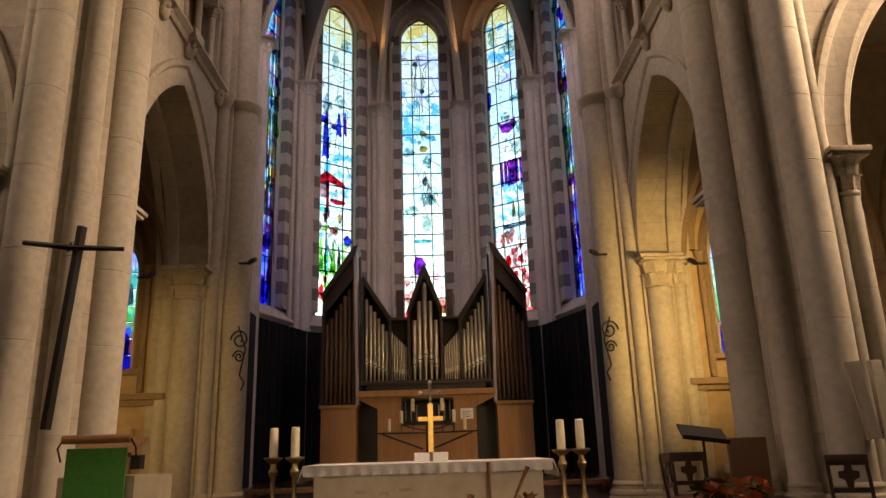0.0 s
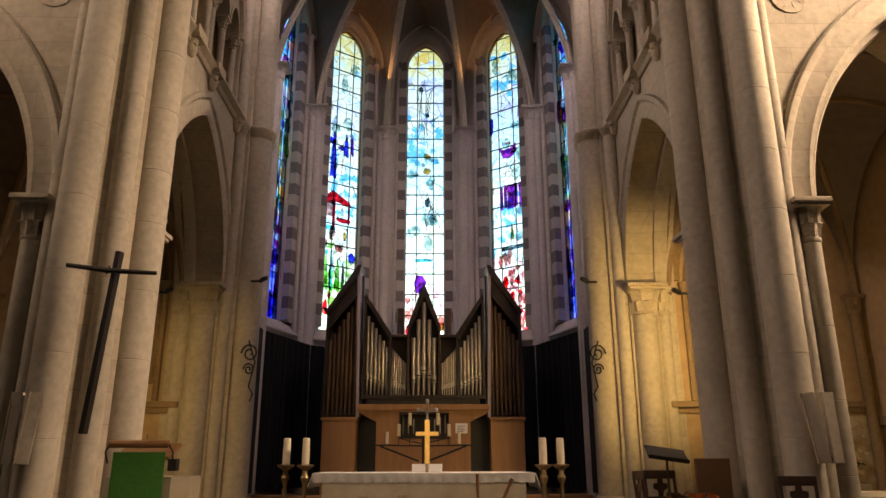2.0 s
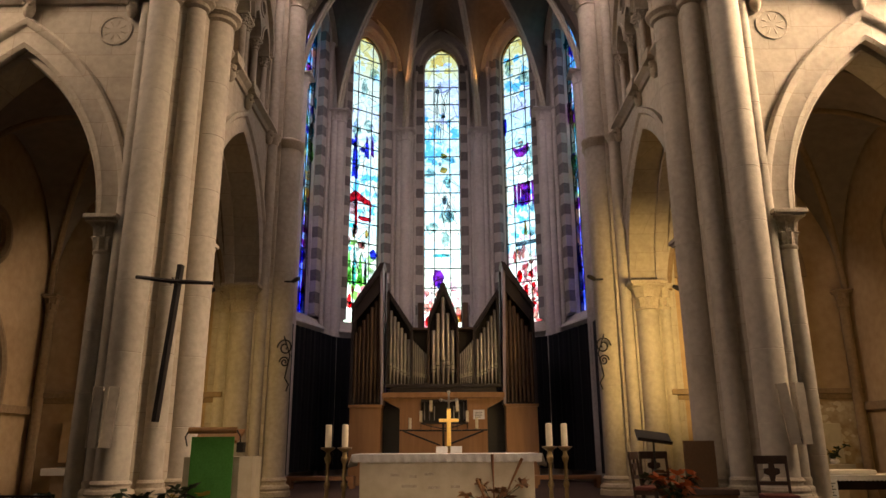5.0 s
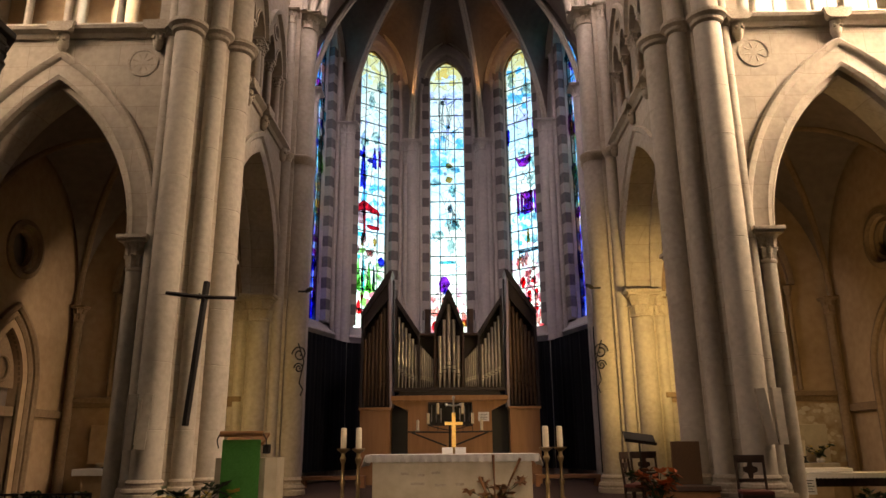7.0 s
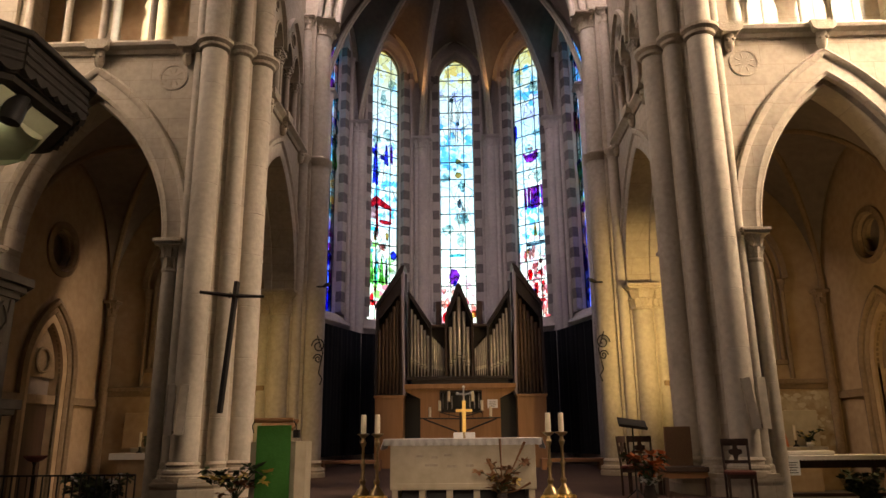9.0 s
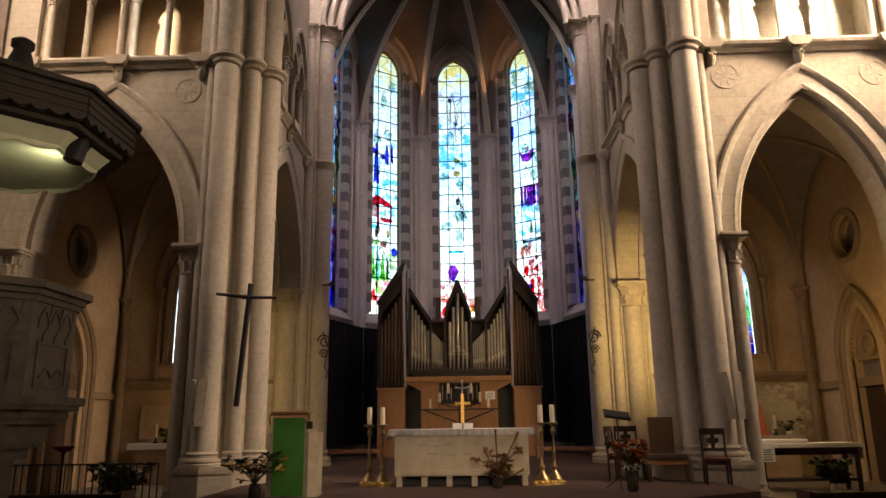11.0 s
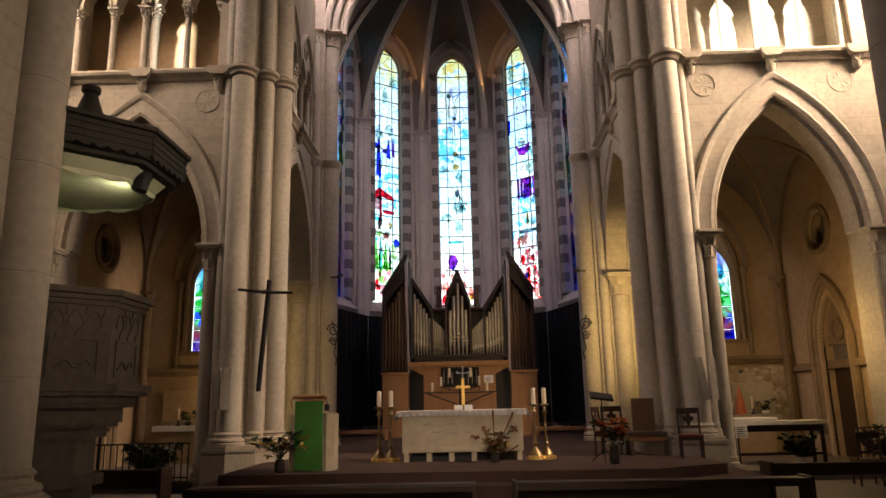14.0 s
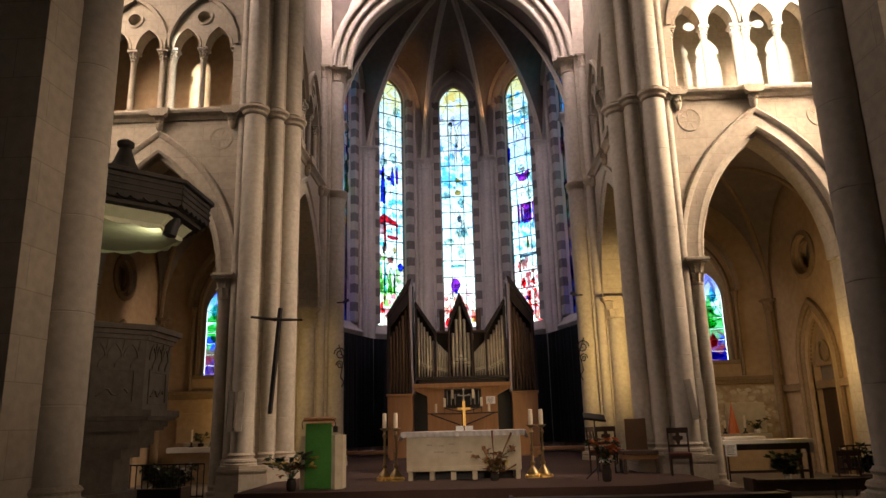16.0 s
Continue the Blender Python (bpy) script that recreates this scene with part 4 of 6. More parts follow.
ROOF = [(-0.98, 10.15), (-0.98, 10.35), (-0.5, 10.66), (0.5, 10.3), (0.55, 10.12), (-0.3, 10.25)]
PICTURES = {
    -36: scatter(["aqua"], -0.9, 0.95, 10.8, 16.2, 7, 0.3, 0.32) + [("blue", drape(-0.55, 11.1, 12.9, 0.2)), ("blue", blot(-0.7, 12.5, 0.3, 0.14)), ("blue", drape(0.15, 12.0, 12.9, 0.16)), ("violet", drape(0.5, 12.1, 13.0, 0.1)), ("blue", blot(-0.1, 12.3, 0.22, 0.1))]
    + [("red", ROOF), ("red", quad(-0.98, -0.84, 9.3, 10.2, 0.02)), ("red", quad(-0.45, -0.33, 9.3, 10.3, 0.02)), ("red", quad(0.38, 0.5, 9.5, 10.2, 0.02)), ("pink", quad(-0.82, -0.46, 9.7, 10.2, 0.04)), ("white", drape(0.05, 9.75, 10.1, 0.14)), ("red", blot(0.1, 9.62, 0.45, 0.1)), ("cyan", quad(-0.9, -0.3, 9.2, 9.34, 0.03))]
    + scatter(["pink", "ochre", "white", "pink"], -0.9, 0.5, 8.5, 9.2, 10) + [("green", drape(u, 7.1, 8.4 + 0.2 * math.sin(u * 9), 0.16)) for u in (-0.75, -0.1)] + [("cyan", drape(-0.45, 7.1, 8.5, 0.13)), ("grey", drape(0.2, 7.2, 8.2, 0.1)), ("blue", blot(0.65, 8.3, 0.25, 0.2))]
    + scatter(["green", "cyan", "grey", "vivid"], -0.95, 0.3, 7.1, 8.5, 10, 0.09, 0.16) + scatter(["pink", "red", "purple"], -1, -0.2, 6.0, 7.1, 9, 0.16, 0.18) + strokes(-0.9, 0.4, 11.2, 13, 10) + strokes(-0.9, 0.6, 8.4, 9.4, 9) + strokes(-0.9, 0.3, 7.0, 8.5, 14),
    0: scatter(["aqua"], -0.95, 0.95, 8.6, 12.9, 8, 0.4, 0.25) + [("ochre", blot(0.08, 11.85, 0.22, 0.16)), ("ochre", blot(0.08, 12.45, 0.2, 0.12)), ("white", blot(-0.12, 12.1, 0.12, 0.1)), ("violet", FAN), ("blue", blot(-0.2, 7.3, 0.12, 0.12)), ("cyan", quad(-0.5, 0.4, 8.4, 8.5, 0.02))]
    + scatter(["red", "pink", "pink"], -0.95, 0.95, 5.95, 7.2, 16, 0.15, 0.18) + [("ochre", quad(0.75, 0.95, 5.95, 6.2, 0.04)), ("grey", blot(0.12, 10.6, 0.12, 0.2)), ("grey", blot(-0.25, 15.2, 0.16, 0.12)), ("grey", blot(0.1, 14.1, 0.12, 0.1))]
    + [("line", [(0.1, 11.0), (0.3, 10.5), (0.25, 9.9), (0.5, 9.55)]), ("line", [(0.1, 11.0), (0.05, 10.5), (0.0, 9.9), (0.15, 9.5)]), ("line", [(0.2, 10.8), (0.5, 10.35), (0.8, 10.0)]), ("line", [(0.35, 10.5), (0.5, 9.9), (0.9, 9.6)]), ("line", [(-0.5, 10.3), (-0.1, 10.4), (0.2, 10.7)]), ("line", [(0.25, 10.9), (0.4, 10.9), (0.75, 10.5)]), ("line", [(-0.1, 9.3), (0.3, 9.35), (0.9, 9.25)])] + strokes(-0.2, 0.8, 9.5, 10.9, 12) + strokes(-0.45, 0.35, 12.8, 15.8, 20) + strokes(-0.9, 0.9, 6.2, 7.6, 12),
    36: scatter(["aqua"], -0.95, 0.95, 9.0, 16.0, 9, 0.32, 0.32) + [("blue", blot(-0.85, 13.4, 0.14, 0.4)), ("violet", blot(0.85, 13.7, 0.14, 0.3)), ("purple", BOWL), ("violet", blot(0.05, 12.25, 0.2, 0.1)), ("pink", blot(0.1, 12.55, 0.2, 0.07)), ("green", blot(0.88, 11.6, 0.12, 0.4))]
    + [("purple", quad(u, u + 0.17, 10.05 + 0.05 * (i % 2), 10.95, 0.03)) for i, u in enumerate((-0.42, -0.2, 0.0, 0.45, 0.66, 0.84))] + [("violet", quad(0.15, 0.45, 10.05, 10.95, 0.03)), ("white", quad(0.24, 0.34, 10.2, 10.9, 0.02)), ("white", quad(0.06, 0.55, 10.52, 10.66, 0.02)), ("ochre", drape(0.22, 8.9, 9.5, 0.12)), ("grey", quad(-0.4, 0.9, 8.55, 8.66, 0.03))]
    + scatter(["pink", "pink", "white", "ochre"], -0.5, 0.9, 7.3, 8.5, 12) + scatter(["red", "red", "pink", "blue"], -0.2, 0.95, 5.95, 7.5, 16, 0.17, 0.2) + strokes(-0.4, 0.7, 11.1, 11.9, 9) + strokes(-0.5, 0.8, 13.2, 14.8, 10) + strokes(-0.6, 0.9, 6.2, 8.6, 14),
    -72: scatter(["blue", "violet", "blue", "purple"], -0.9, 0.9, 5.9, 8.6, 16, 0.3, 0.3) + scatter(["pink", "ochre", "white", "cyan", "blue"], -0.9, 0.9, 8.6, 9.8, 14, 0.2, 0.2) + [("ochre", drape(0.0, 9.9, 11.0, 0.25)), ("ochre", blot(0.1, 11.1, 0.18, 0.14))] + scatter(["cyan", "green", "blue", "white"], -0.9, 0.9, 10.0, 13.2, 20, 0.26, 0.24) + scatter(["purple", "pink", "violet", "cyan", "cyan"], -0.9, 0.9, 13.2, 16.4, 20, 0.26, 0.26) + strokes(-0.9, 0.9, 6, 15.5, 24),
    72: scatter(["blue", "violet", "blue"], -0.9, 0.9, 5.9, 8.2, 14, 0.3, 0.3) + scatter(["cyan", "blue", "white", "green"], -0.9, 0.9, 8.2, 11.6, 22, 0.26, 0.24) + scatter(["white", "ochre", "pink", "purple", "cyan"], -0.9, 0.9, 11.6, 14.4, 22, 0.24, 0.24) + scatter(["cyan", "blue", "cyan"], -0.9, 0.9, 14.4, 16.4, 12, 0.26, 0.26) + strokes(-0.9, 0.9, 6, 15.5, 24),
}


def apse_side(a, glassmat, label):
    """One side of the apse: wall, window with its panes, lead and bands of quoins."""
    mm = Matrix.Translation((AX, AY, 0)) @ Matrix.Rotation(radians(-a), 4, "Z") @ Matrix.Translation((0, APO, 0))
    wall = thing("wall_apse", "grey stone apse wall beside a tall lancet window", "wall", kind="structure")
    half = SIDE / 2 + 0.12
    part("masonry", placed(plate(wall_outline(-half, half, WIN_Z0, 20.4, [(0, WIN_W + 0.16, WIN_SPRING, WIN_RISE + 0.16)]), 0, 0.22), mm), APSE, wall, smooth=False)
    part("reveal", placed(plate(wall_outline(-half, half, WIN_Z0, 20.4, [(0, WIN_W, WIN_SPRING, WIN_RISE)]), 0.22, 0.5), mm), APSE, wall, smooth=False)
    part("lower_masonry", placed(box(-half, half, 0, 0.5, PZ, WIN_Z0 - 0.3), mm), APSE, wall, smooth=False)
    course = [(-0.2, 5.36), (-0.22, 5.3), (-0.12, 5.2), (-0.06, 5.12), (0.0, 5.1), (0.24, 5.15), (0.3, 5.74), (0.2, 5.72), (-0.12, 5.42)]
    own = bmesh.new()
    e = [own.verts.new((-half - 0.02, v, z)) for v, z in course]
    f = [own.verts.new((half + 0.02, v, z)) for v, z in course]
    own.faces.new(e), own.faces.new(f[::-1])
    for i in range(len(e)):
        j = (i + 1) % len(e)
        own.faces.new((e[i], e[j], f[j], f[i]))
    part("sill_course", placed(own, mm), APSE, wall, smooth=False)
    path = [(u, 15.85 + z) for u, z in pointed(1.27, 2.0, 16)]
    part("wall_rib", placed(sweep_arch(path, [(-0.06, -0.16), (-0.03, -0.2), (0.03, -0.2), (0.07, -0.15), (0.07, 0.02), (-0.06, 0.02)]), mm), SHAFT, wall)
    frame_path = [(u, WIN_SPRING + z) for u, z in pointed(WIN_W + 0.2, WIN_RISE + 0.24, 14)]
    part("window_hood", placed(sweep_arch(frame_path, [(-0.03, -0.05), (0.03, -0.07), (0.06, 0.01), (-0.03, 0.01)]), mm), APSE, wall)
    # quoins either side of the window, dark and pale by turns
    for k in (-1, 1):
        for i in range(28):
            d = i % 2
            q = part("quoin", QUOINS[d], None, wall, smooth=False)
            q.matrix_basis = mm @ Matrix.Translation((k * (WIN_W + 0.03), 0.0, WIN_Z0 + 0.05 + i * 0.373)) @ Matrix.Diagonal((k, 1, 1, 1))
    win = thing("stained_window", label, "window", "apse windows", "structure")
    # panes: three across, the middle one widest, in fourteen rows
    rows = 14
    hgt = (WIN_SPRING - WIN_Z0) / rows
    cut = (-WIN_W, -WIN_W * 0.44, WIN_W * 0.44, WIN_W)
    for c in range(3):
        w = cut[c + 1] - cut[c]
        pane = mesh_of(box(0.006, w - 0.006, 0, 0.008, 0.006, hgt - 0.006), "pane")
        pane.materials.append(glassmat)
        for r in range(rows):
            part("pane", pane, None, win, smooth=False, m=mm @ Matrix.Translation((cut[c], 0.36, WIN_Z0 + r * hgt)))
    top = [(u, WIN_SPRING + z) for u, z in pointed(WIN_W, WIN_RISE, 12)]
    part("top_pane", placed(plate(top, 0.36, 0.368), mm), glassmat, win, smooth=False)
    for i in range(rows + 2):
        z = WIN_Z0 + i * hgt
        w = WIN_W if z < WIN_SPRING + 0.05 else WIN_W * 0.62
        part("saddle_bar", placed(box(-w, w, 0.342, 0.357, z - 0.02, z + 0.02), mm), LEAD, win, smooth=False)
    for u in (-WIN_W * 0.44, WIN_W * 0.44):
        part("upright_bar", placed(box(u - 0.018, u + 0.018, 0.344, 0.356, WIN_Z0, WIN_SPRING + WIN_RISE * 0.7), mm), LEAD, win, smooth=False)
    side = [(-WIN_W, WIN_Z0)] + top + [(WIN_W, WIN_Z0), (-WIN_W, WIN_Z0)]
    part("edge_lead", placed(sweep_arch(side, [(-0.018, 0.335), (0.004, 0.335), (0.004, 0.375), (-0.018, 0.375)]), mm), LEAD, win, smooth=False)
    k = 0
    for col, shape in PICTURES[a]:
        k += 1
        if col == "line":
            part("painted_line", placed(tube([(u * WIN_W, 0.22, z) for u, z in shape], 0.009, 5), mm), LEAD, win)
            continue
        pts = [(max(-0.985, min(0.985, u)) * WIN_W, z) for u, z in shape]
        part("coloured_glass", placed(plate(pts, 0.326 - 0.0012 * k, 0.327 - 0.0012 * k), mm), TINTS[col], win, col + " piece of coloured glass", smooth=False)


for a, g, lab in ((-72, GLASS_D, "tall narrow stained-glass window in deep blue and violet"), (-36, GLASS_L, "tall stained-glass window in white, blue, red and green"), (0, GLASS_C, "tall pale stained-glass window with a yellow head and pink foot"), (36, GLASS_R, "tall stained-glass window in white, purple and red"), (72, GLASS_D, "tall narrow stained-glass window in deep blue and rose")):
    apse_side(a, g, lab)

# clustered shafts in the apse corners
for i, c in enumerate(CORNERS):
    inn = Vector((AX, AY)) + (Vector(c) - Vector((AX, AY))) * 0.955
    cl = thing("apse_shafts", "cluster of slender grey stone shafts between two windows", "column", "apse shafts", "structure")
    d = (Vector(c) - Vector((AX, AY))).normalized()
    t = Vector((-d.y, d.x))
    for k, r, top in ((0, 0.2, 12.75), (-1, 0.125, 12.75), (1, 0.125, 12.75), (-2, 0.075, 15.6), (2, 0.075, 15.6)):
        p = inn + t * 0.20 * k + d * (0.085 * abs(k) - 0.16)
        part("shaft", lathe(shaft_profile(r, PZ + 0.2, top, 1.2), 14, p.x, p.y), APSE, cl)
        if abs(k) == 2:
            part("shaft_capital", lathe([(r, 0), (r * 1.3, 0.03), (r, 0.06), (r * 1.2, 0.18), (r * 1.8, 0.3), (r * 1.8, 0.36)], 12, p.x, p.y, 15.5), APSE, cl)
        else:
            capital(cl, p.x, p.y, 12.75, 0.46, r, APSE, 6, flare=1.6)
dark = thing("dark_hanging", "dark navy cloth hanging that covers the lower apse wall", "hanging", kind="structure")
for a in (-72, -36, 0, 36, 72):
    mm = Matrix.Translation((AX, AY, 0)) @ Matrix.Rotation(radians(-a), 4, "Z") @ Matrix.Translation((0, APO - 0.55, 0))
    bm = bmesh.new()
    half = SIDE / 2 * 0.99
    n = 60
    cols = []
    for i in range(n + 1):
        u = -half + 2 * half * i / n
        v = 0.035 * math.sin(i * 0.9) + 0.02 * math.sin(i * 2.3 + a)
        cols.append((bm.verts.new((u, v, PZ + 0.35)), bm.verts.new((u, v * 0.6, 5.05))))
    for p, q in zip(cols, cols[1:]):
        bm.faces.new((p[0], q[0], q[1], p[1]))
    bmesh.ops.solidify(bm, geom=bm.faces[:], thickness=0.012)
    part("cloth_panel", placed(bm, mm), NAVY, dark)
for s in (1, -1):
    part("cloth_panel", placed(box(4.35, 4.42, 14.75, 17.9, PZ + 0.3, 5.05), mirror(s)), NAVY, dark)
    setting("wall_apse_flank_" + ("south" if s > 0 else "north"), placed(box(4.7, 5.1, 14.6, 18.2, 0, 20.4), mirror(s)), APSE, "plain grey stone wall between choir and apse")
    setting("trim_apse_flank_" + ("south" if s > 0 else "north"), placed(box(4.4, 4.72, 14.8, 18.1, 5.1, 5.45, 0.03), mirror(s)), APSE, "stone sill course of the apse wall")

# ------------------------------------------------------------------ the side chapels


def chapel(s):
    mm = mirror(s, C8)
    side = "south" if s > 0 else "north"
    back = thing("wall_chapel_back_" + side, "stained ochre plaster chapel wall with a two-light window", "wall", kind="structure")
    wu, ww, by = 6.75, 1.13, 13.45
    part("masonry", placed(plate(wall_outline(4.9, 9.2, 3.25, 9.5, [(wu, ww, 5.2, 1.75)]), by, by + 0.3), mm), PLASTER, back, smooth=False)
    part("lower_masonry", placed(box(4.9, 9.2, by, by + 0.3, 0, 3.25), mm), PLASTER, back, smooth=False)
    bm = box(4.95, 9.15, by - 0.16, by, 2.66, 2.78, 0.02)
    box(4.95, 9.15, by - 0.08, by, 2.55, 2.665, 0.015, bm)
    part("string_moulding", placed(bm, mm), CHAPELSTONE, back, smooth=False)
    part("sill", placed(box(wu - ww - 0.15, wu + ww + 0.15, by - 0.1, by, 3.13, 3.25, 0.02), mm), CHAPELSTONE, back, smooth=False)
    path = [(wu - ww, 3.25)] + [(wu + u, 5.2 + z) for u, z in pointed(ww, 1.75, 12)] + [(wu + ww, 3.25)]
    part("window_moulding", placed(placed(sweep_arch(path, [(0, -0.07), (0.06, -0.1), (0.12, -0.05), (0.16, 0.0), (0, 0.0)]), Matrix.Translation((0, by, 0))), mm), CHAPELSTONE, back)
    path = [(wu + u, 5.3 + z) for u, z in pointed(ww + 0.25, 2.1, 12)]
    part("wall_rib", placed(placed(sweep_arch(path, [(0, -0.12), (0.14, -0.14), (0.16, 0.0), (0, 0.0)]), Matrix.Translation((0, by, 0))), mm), CHAPELSTONE, back)
    win = thing("chapel_window", "pointed two-light stained-glass window in green, blue and white", "window", "chapel windows", "structure")
    lights = [(wu - 0.57, 0.48, 5.15, 0.78), (wu + 0.57, 0.48, 5.15, 0.78)]
    part("tracery", placed(plate(wall_outline(wu - ww - 0.1, wu + ww + 0.1, 3.2, 7.2, lights, [(wu, 6.25, 0.34)]), by + 0.14, by + 0.24), mm), STONE, win, smooth=False)
    for c, w, sp, rise in lights:
        hood = [(c - w, 3.25)] + [(c + u, sp + z) for u, z in pointed(w, rise, 10)] + [(c + w, 3.25)]
        part("light_moulding", placed(placed(sweep_arch(hood, [(-0.03, 0.1), (0.04, 0.1), (0.05, 0.15), (-0.03, 0.15)]), Matrix.Translation((0, by, 0))), mm), STONE, win)
        for r in range(6):
            for k in (0, 1):
                part("pane", placed(box(c - w + k * w + 0.008, c + k * w - 0.008, by + 0.262, by + 0.27, 3.22 + r * 0.33, 3.54 + r * 0.33), mm), GLASS_S, win, smooth=False)
        part("head_pane", placed(plate([(c + u, sp + 0.06 + z) for u, z in pointed(w, rise, 8)], by + 0.262, by + 0.27), mm), GLASS_S, win, smooth=False)
        for r in range(1, 7):
            part("saddle_bar", placed(box(c - w, c + w, by + 0.245, by + 0.258, 3.215 + r * 0.33, 3.235 + r * 0.33), mm), LEAD, win, smooth=False)
        part("upright_bar", placed(box(c - 0.012, c + 0.012, by + 0.246, by + 0.257, 3.22, 5.8), mm), LEAD, win, smooth=False)
        rnd = random.Random(int(c * 100) + s)
        for col, u, z, w1, h1 in (("vivid", 0.05, 4.35, 0.3, 0.16), ("green", 0.1, 4.75, 0.12, 0.45), ("white", -0.12, 5.3, 0.16, 0.3), ("cyan", 0.22, 5.2, 0.12, 0.3), ("red" if s > 0 else "ochre", 0.12, 3.85, 0.11, 0.3), ("white", -0.05, 3.95, 0.09, 0.24), ("blue", -0.25, 3.7, 0.12, 0.3), ("white" if s < 0 else "blue", 0.05, 3.4, 0.34, 0.12), ("grey", -0.22, 4.75, 0.16, 0.3)):
            bm = plate([(c + u + w1 * math.cos(t) * rnd.uniform(0.6, 1.1), z + h1 * math.sin(t) * rnd.uniform(0.6, 1.1)) for t in [2 * math.pi * i / 11 for i in range(11)]], by + 0.25, by + 0.253)
            part("coloured_glass", placed(bm, mm), TINTS[col], win, smooth=False)
    part("round_pane", placed(plate([(wu + 0.36 * math.cos(t), 6.25 + 0.36 * math.sin(t)) for t in [2 * math.pi * i / 20 for i in range(20)]], by + 0.262, by + 0.27), mm), TINTS["blue"], win, "round blue glass pane", smooth=False)
    # plain closing wall behind the choir respond
    part("side_return", placed(box(4.4, 4.9, 14.6, 14.8, 0, 9.5), mm), PLASTER, back, smooth=False)
    # outer wall: oculus and pointed doorway; u is y here
    outer = thing("wall_chapel_outer_" + side, "ochre plaster chapel wall with a round window and pointed doorway", "wall", kind="structure")
    ms = mm @ Matrix(((0, 1, 0, 9.2), (1, 0, 0, 0), (0, 0, 1, 0), (0, 0, 0, 1)))
    du = 11.15
    part("masonry", placed(plate(wall_outline(8.9, 13.75, 0.0, 9.5, [(du, 0.62, 2.9, 1.2)], [(du, 5.8, 0.5)]), 0.0, 0.3), ms), PLASTER, outer, smooth=False)
    part("door_backing", placed(box(10.2, 12.1, 0.3, 0.4, 0, 6.4), ms), CELL, outer, smooth=False)
    rim = [(du + 0.57 * math.cos(t), 5.8 + 0.57 * math.sin(t)) for t in [2 * math.pi * i / 28 for i in range(29)]]
    part("oculus_rim", placed(sweep_arch(rim, [(-0.08, -0.05), (0.04, -0.08), (0.08, 0.0), (-0.08, 0.0)]), ms), CHAPELSTONE, outer)
    rim = [(du + 0.42 * math.cos(t), 5.8 + 0.42 * math.sin(t)) for t in [2 * math.pi * i / 28 for i in range(29)]]
    part("oculus_rim", placed(sweep_arch(rim, [(-0.05, 0.08), (0.05, 0.05), (0.06, 0.14), (-0.05, 0.14)]), ms), CHAPELSTONE, outer)
    for g, v in ((0.0, 0.06), (0.16, -0.02), (0.32, -0.08)):
        path = [(du - 0.62 - g, 0.2)] + [(du + u, 2.9 + z) for u, z in pointed(0.62, 1.2, 12, g)] + [(du + 0.62 + g, 0.2)]
        part("door_moulding", placed(sweep_arch(path, [(0, v), (0.05, v - 0.05), (0.13, v - 0.03), (0.15, v + 0.05), (0.0, v + 0.05)]), ms), CHAPELSTONE, outer)
    part("lintel", placed(box(du - 0.62, du + 0.62, 0.1, 0.22, 2.3, 2.5, 0.01), ms), CHAPELSTONE, outer, smooth=False)
    part("door_leaf", placed(box(du - 0.5, du + 0.5, 0.2, 0.26, 0.2, 2.3, 0.01), ms), DARKWOOD, outer, "dark wooden door", smooth=False)
    ring = [(du + 0.26 * math.cos(t), 0.12, 3.25 + 0.26 * math.sin(t)) for t in [2 * math.pi * i / 20 for i in range(21)]]
    part("tympanum_ring", placed(tube(ring, 0.04, 6), ms), CHAPELSTONE, outer)
    part("tympanum", placed(plate([(du + u, 2.5 + max(0, z + 0.38)) for u, z in pointed(0.6, 1.15, 8)], 0.18, 0.22), ms), CHAPELSTONE, outer, smooth=False)
    for y0, y1 in ((9.0, 10.15), (12.15, 13.45)):
        part("string_moulding", placed(box(y0, y1, -0.12, 0.0, 2.3, 2.48, 0.02), ms), CHAPELSTONE, outer, smooth=False)
    # corner shafts, vault ribs and vault cells
    cv = thing("chapel_vault", "dark plaster rib vault of the side chapel", "vault", kind="structure")
    crown = Vector((7.1, 11.2, 8.3))
    for x, y in ((9.1, 13.35), (9.1, 9.0), (5.1, 13.35), (5.1, 9.0)):
        sp = Vector((x, y, 5.0))
        part("rib", placed(tube(arc_between(sp, crown, 0.1, 14), 0.075, 8), mm), CHAPELSTONE, cv)
        for end in ((7.1, y, 8.1), (x, 11.2, 8.0)):
            part("vault_web", placed(web(arc_between(sp, end, 0.15), arc_between(sp, crown, 0.1), bmesh.new()), mm), CELL, cv)
    part("vault_roof", placed(box(4.6, 9.5, 8.9, 13.75, 8.5, 8.7), mm), CELL, cv, smooth=False)
    part("corner_shaft", placed(lathe(shaft_profile(0.1, 0.4, 4.55), 14, 8.98, 13.3), mm), CHAPELSTONE, back)
    q = mm @ Vector((8.98, 13.3, 4.55))
    capital(back, q.x, q.y, 4.55, 0.42, 0.11, CHAPELSTONE, 6)
    for x in (5.45, 8.1):
        part("window_shaft", placed(lathe(shaft_profile(0.06, 2.8, 5.0), 10, x, 13.39), mm), CHAPELSTONE, back)
        part("window_shaft_cap", placed(lathe([(0.06, 0), (0.08, 0.03), (0.07, 0.06), (0.11, 0.2), (0.12, 0.26)], 10, x, 13.39, 5.0), mm), CHAPELSTONE, back)

for s in (1, -1):
    chapel(s)

# ------------------------------------------------------------------ the organ


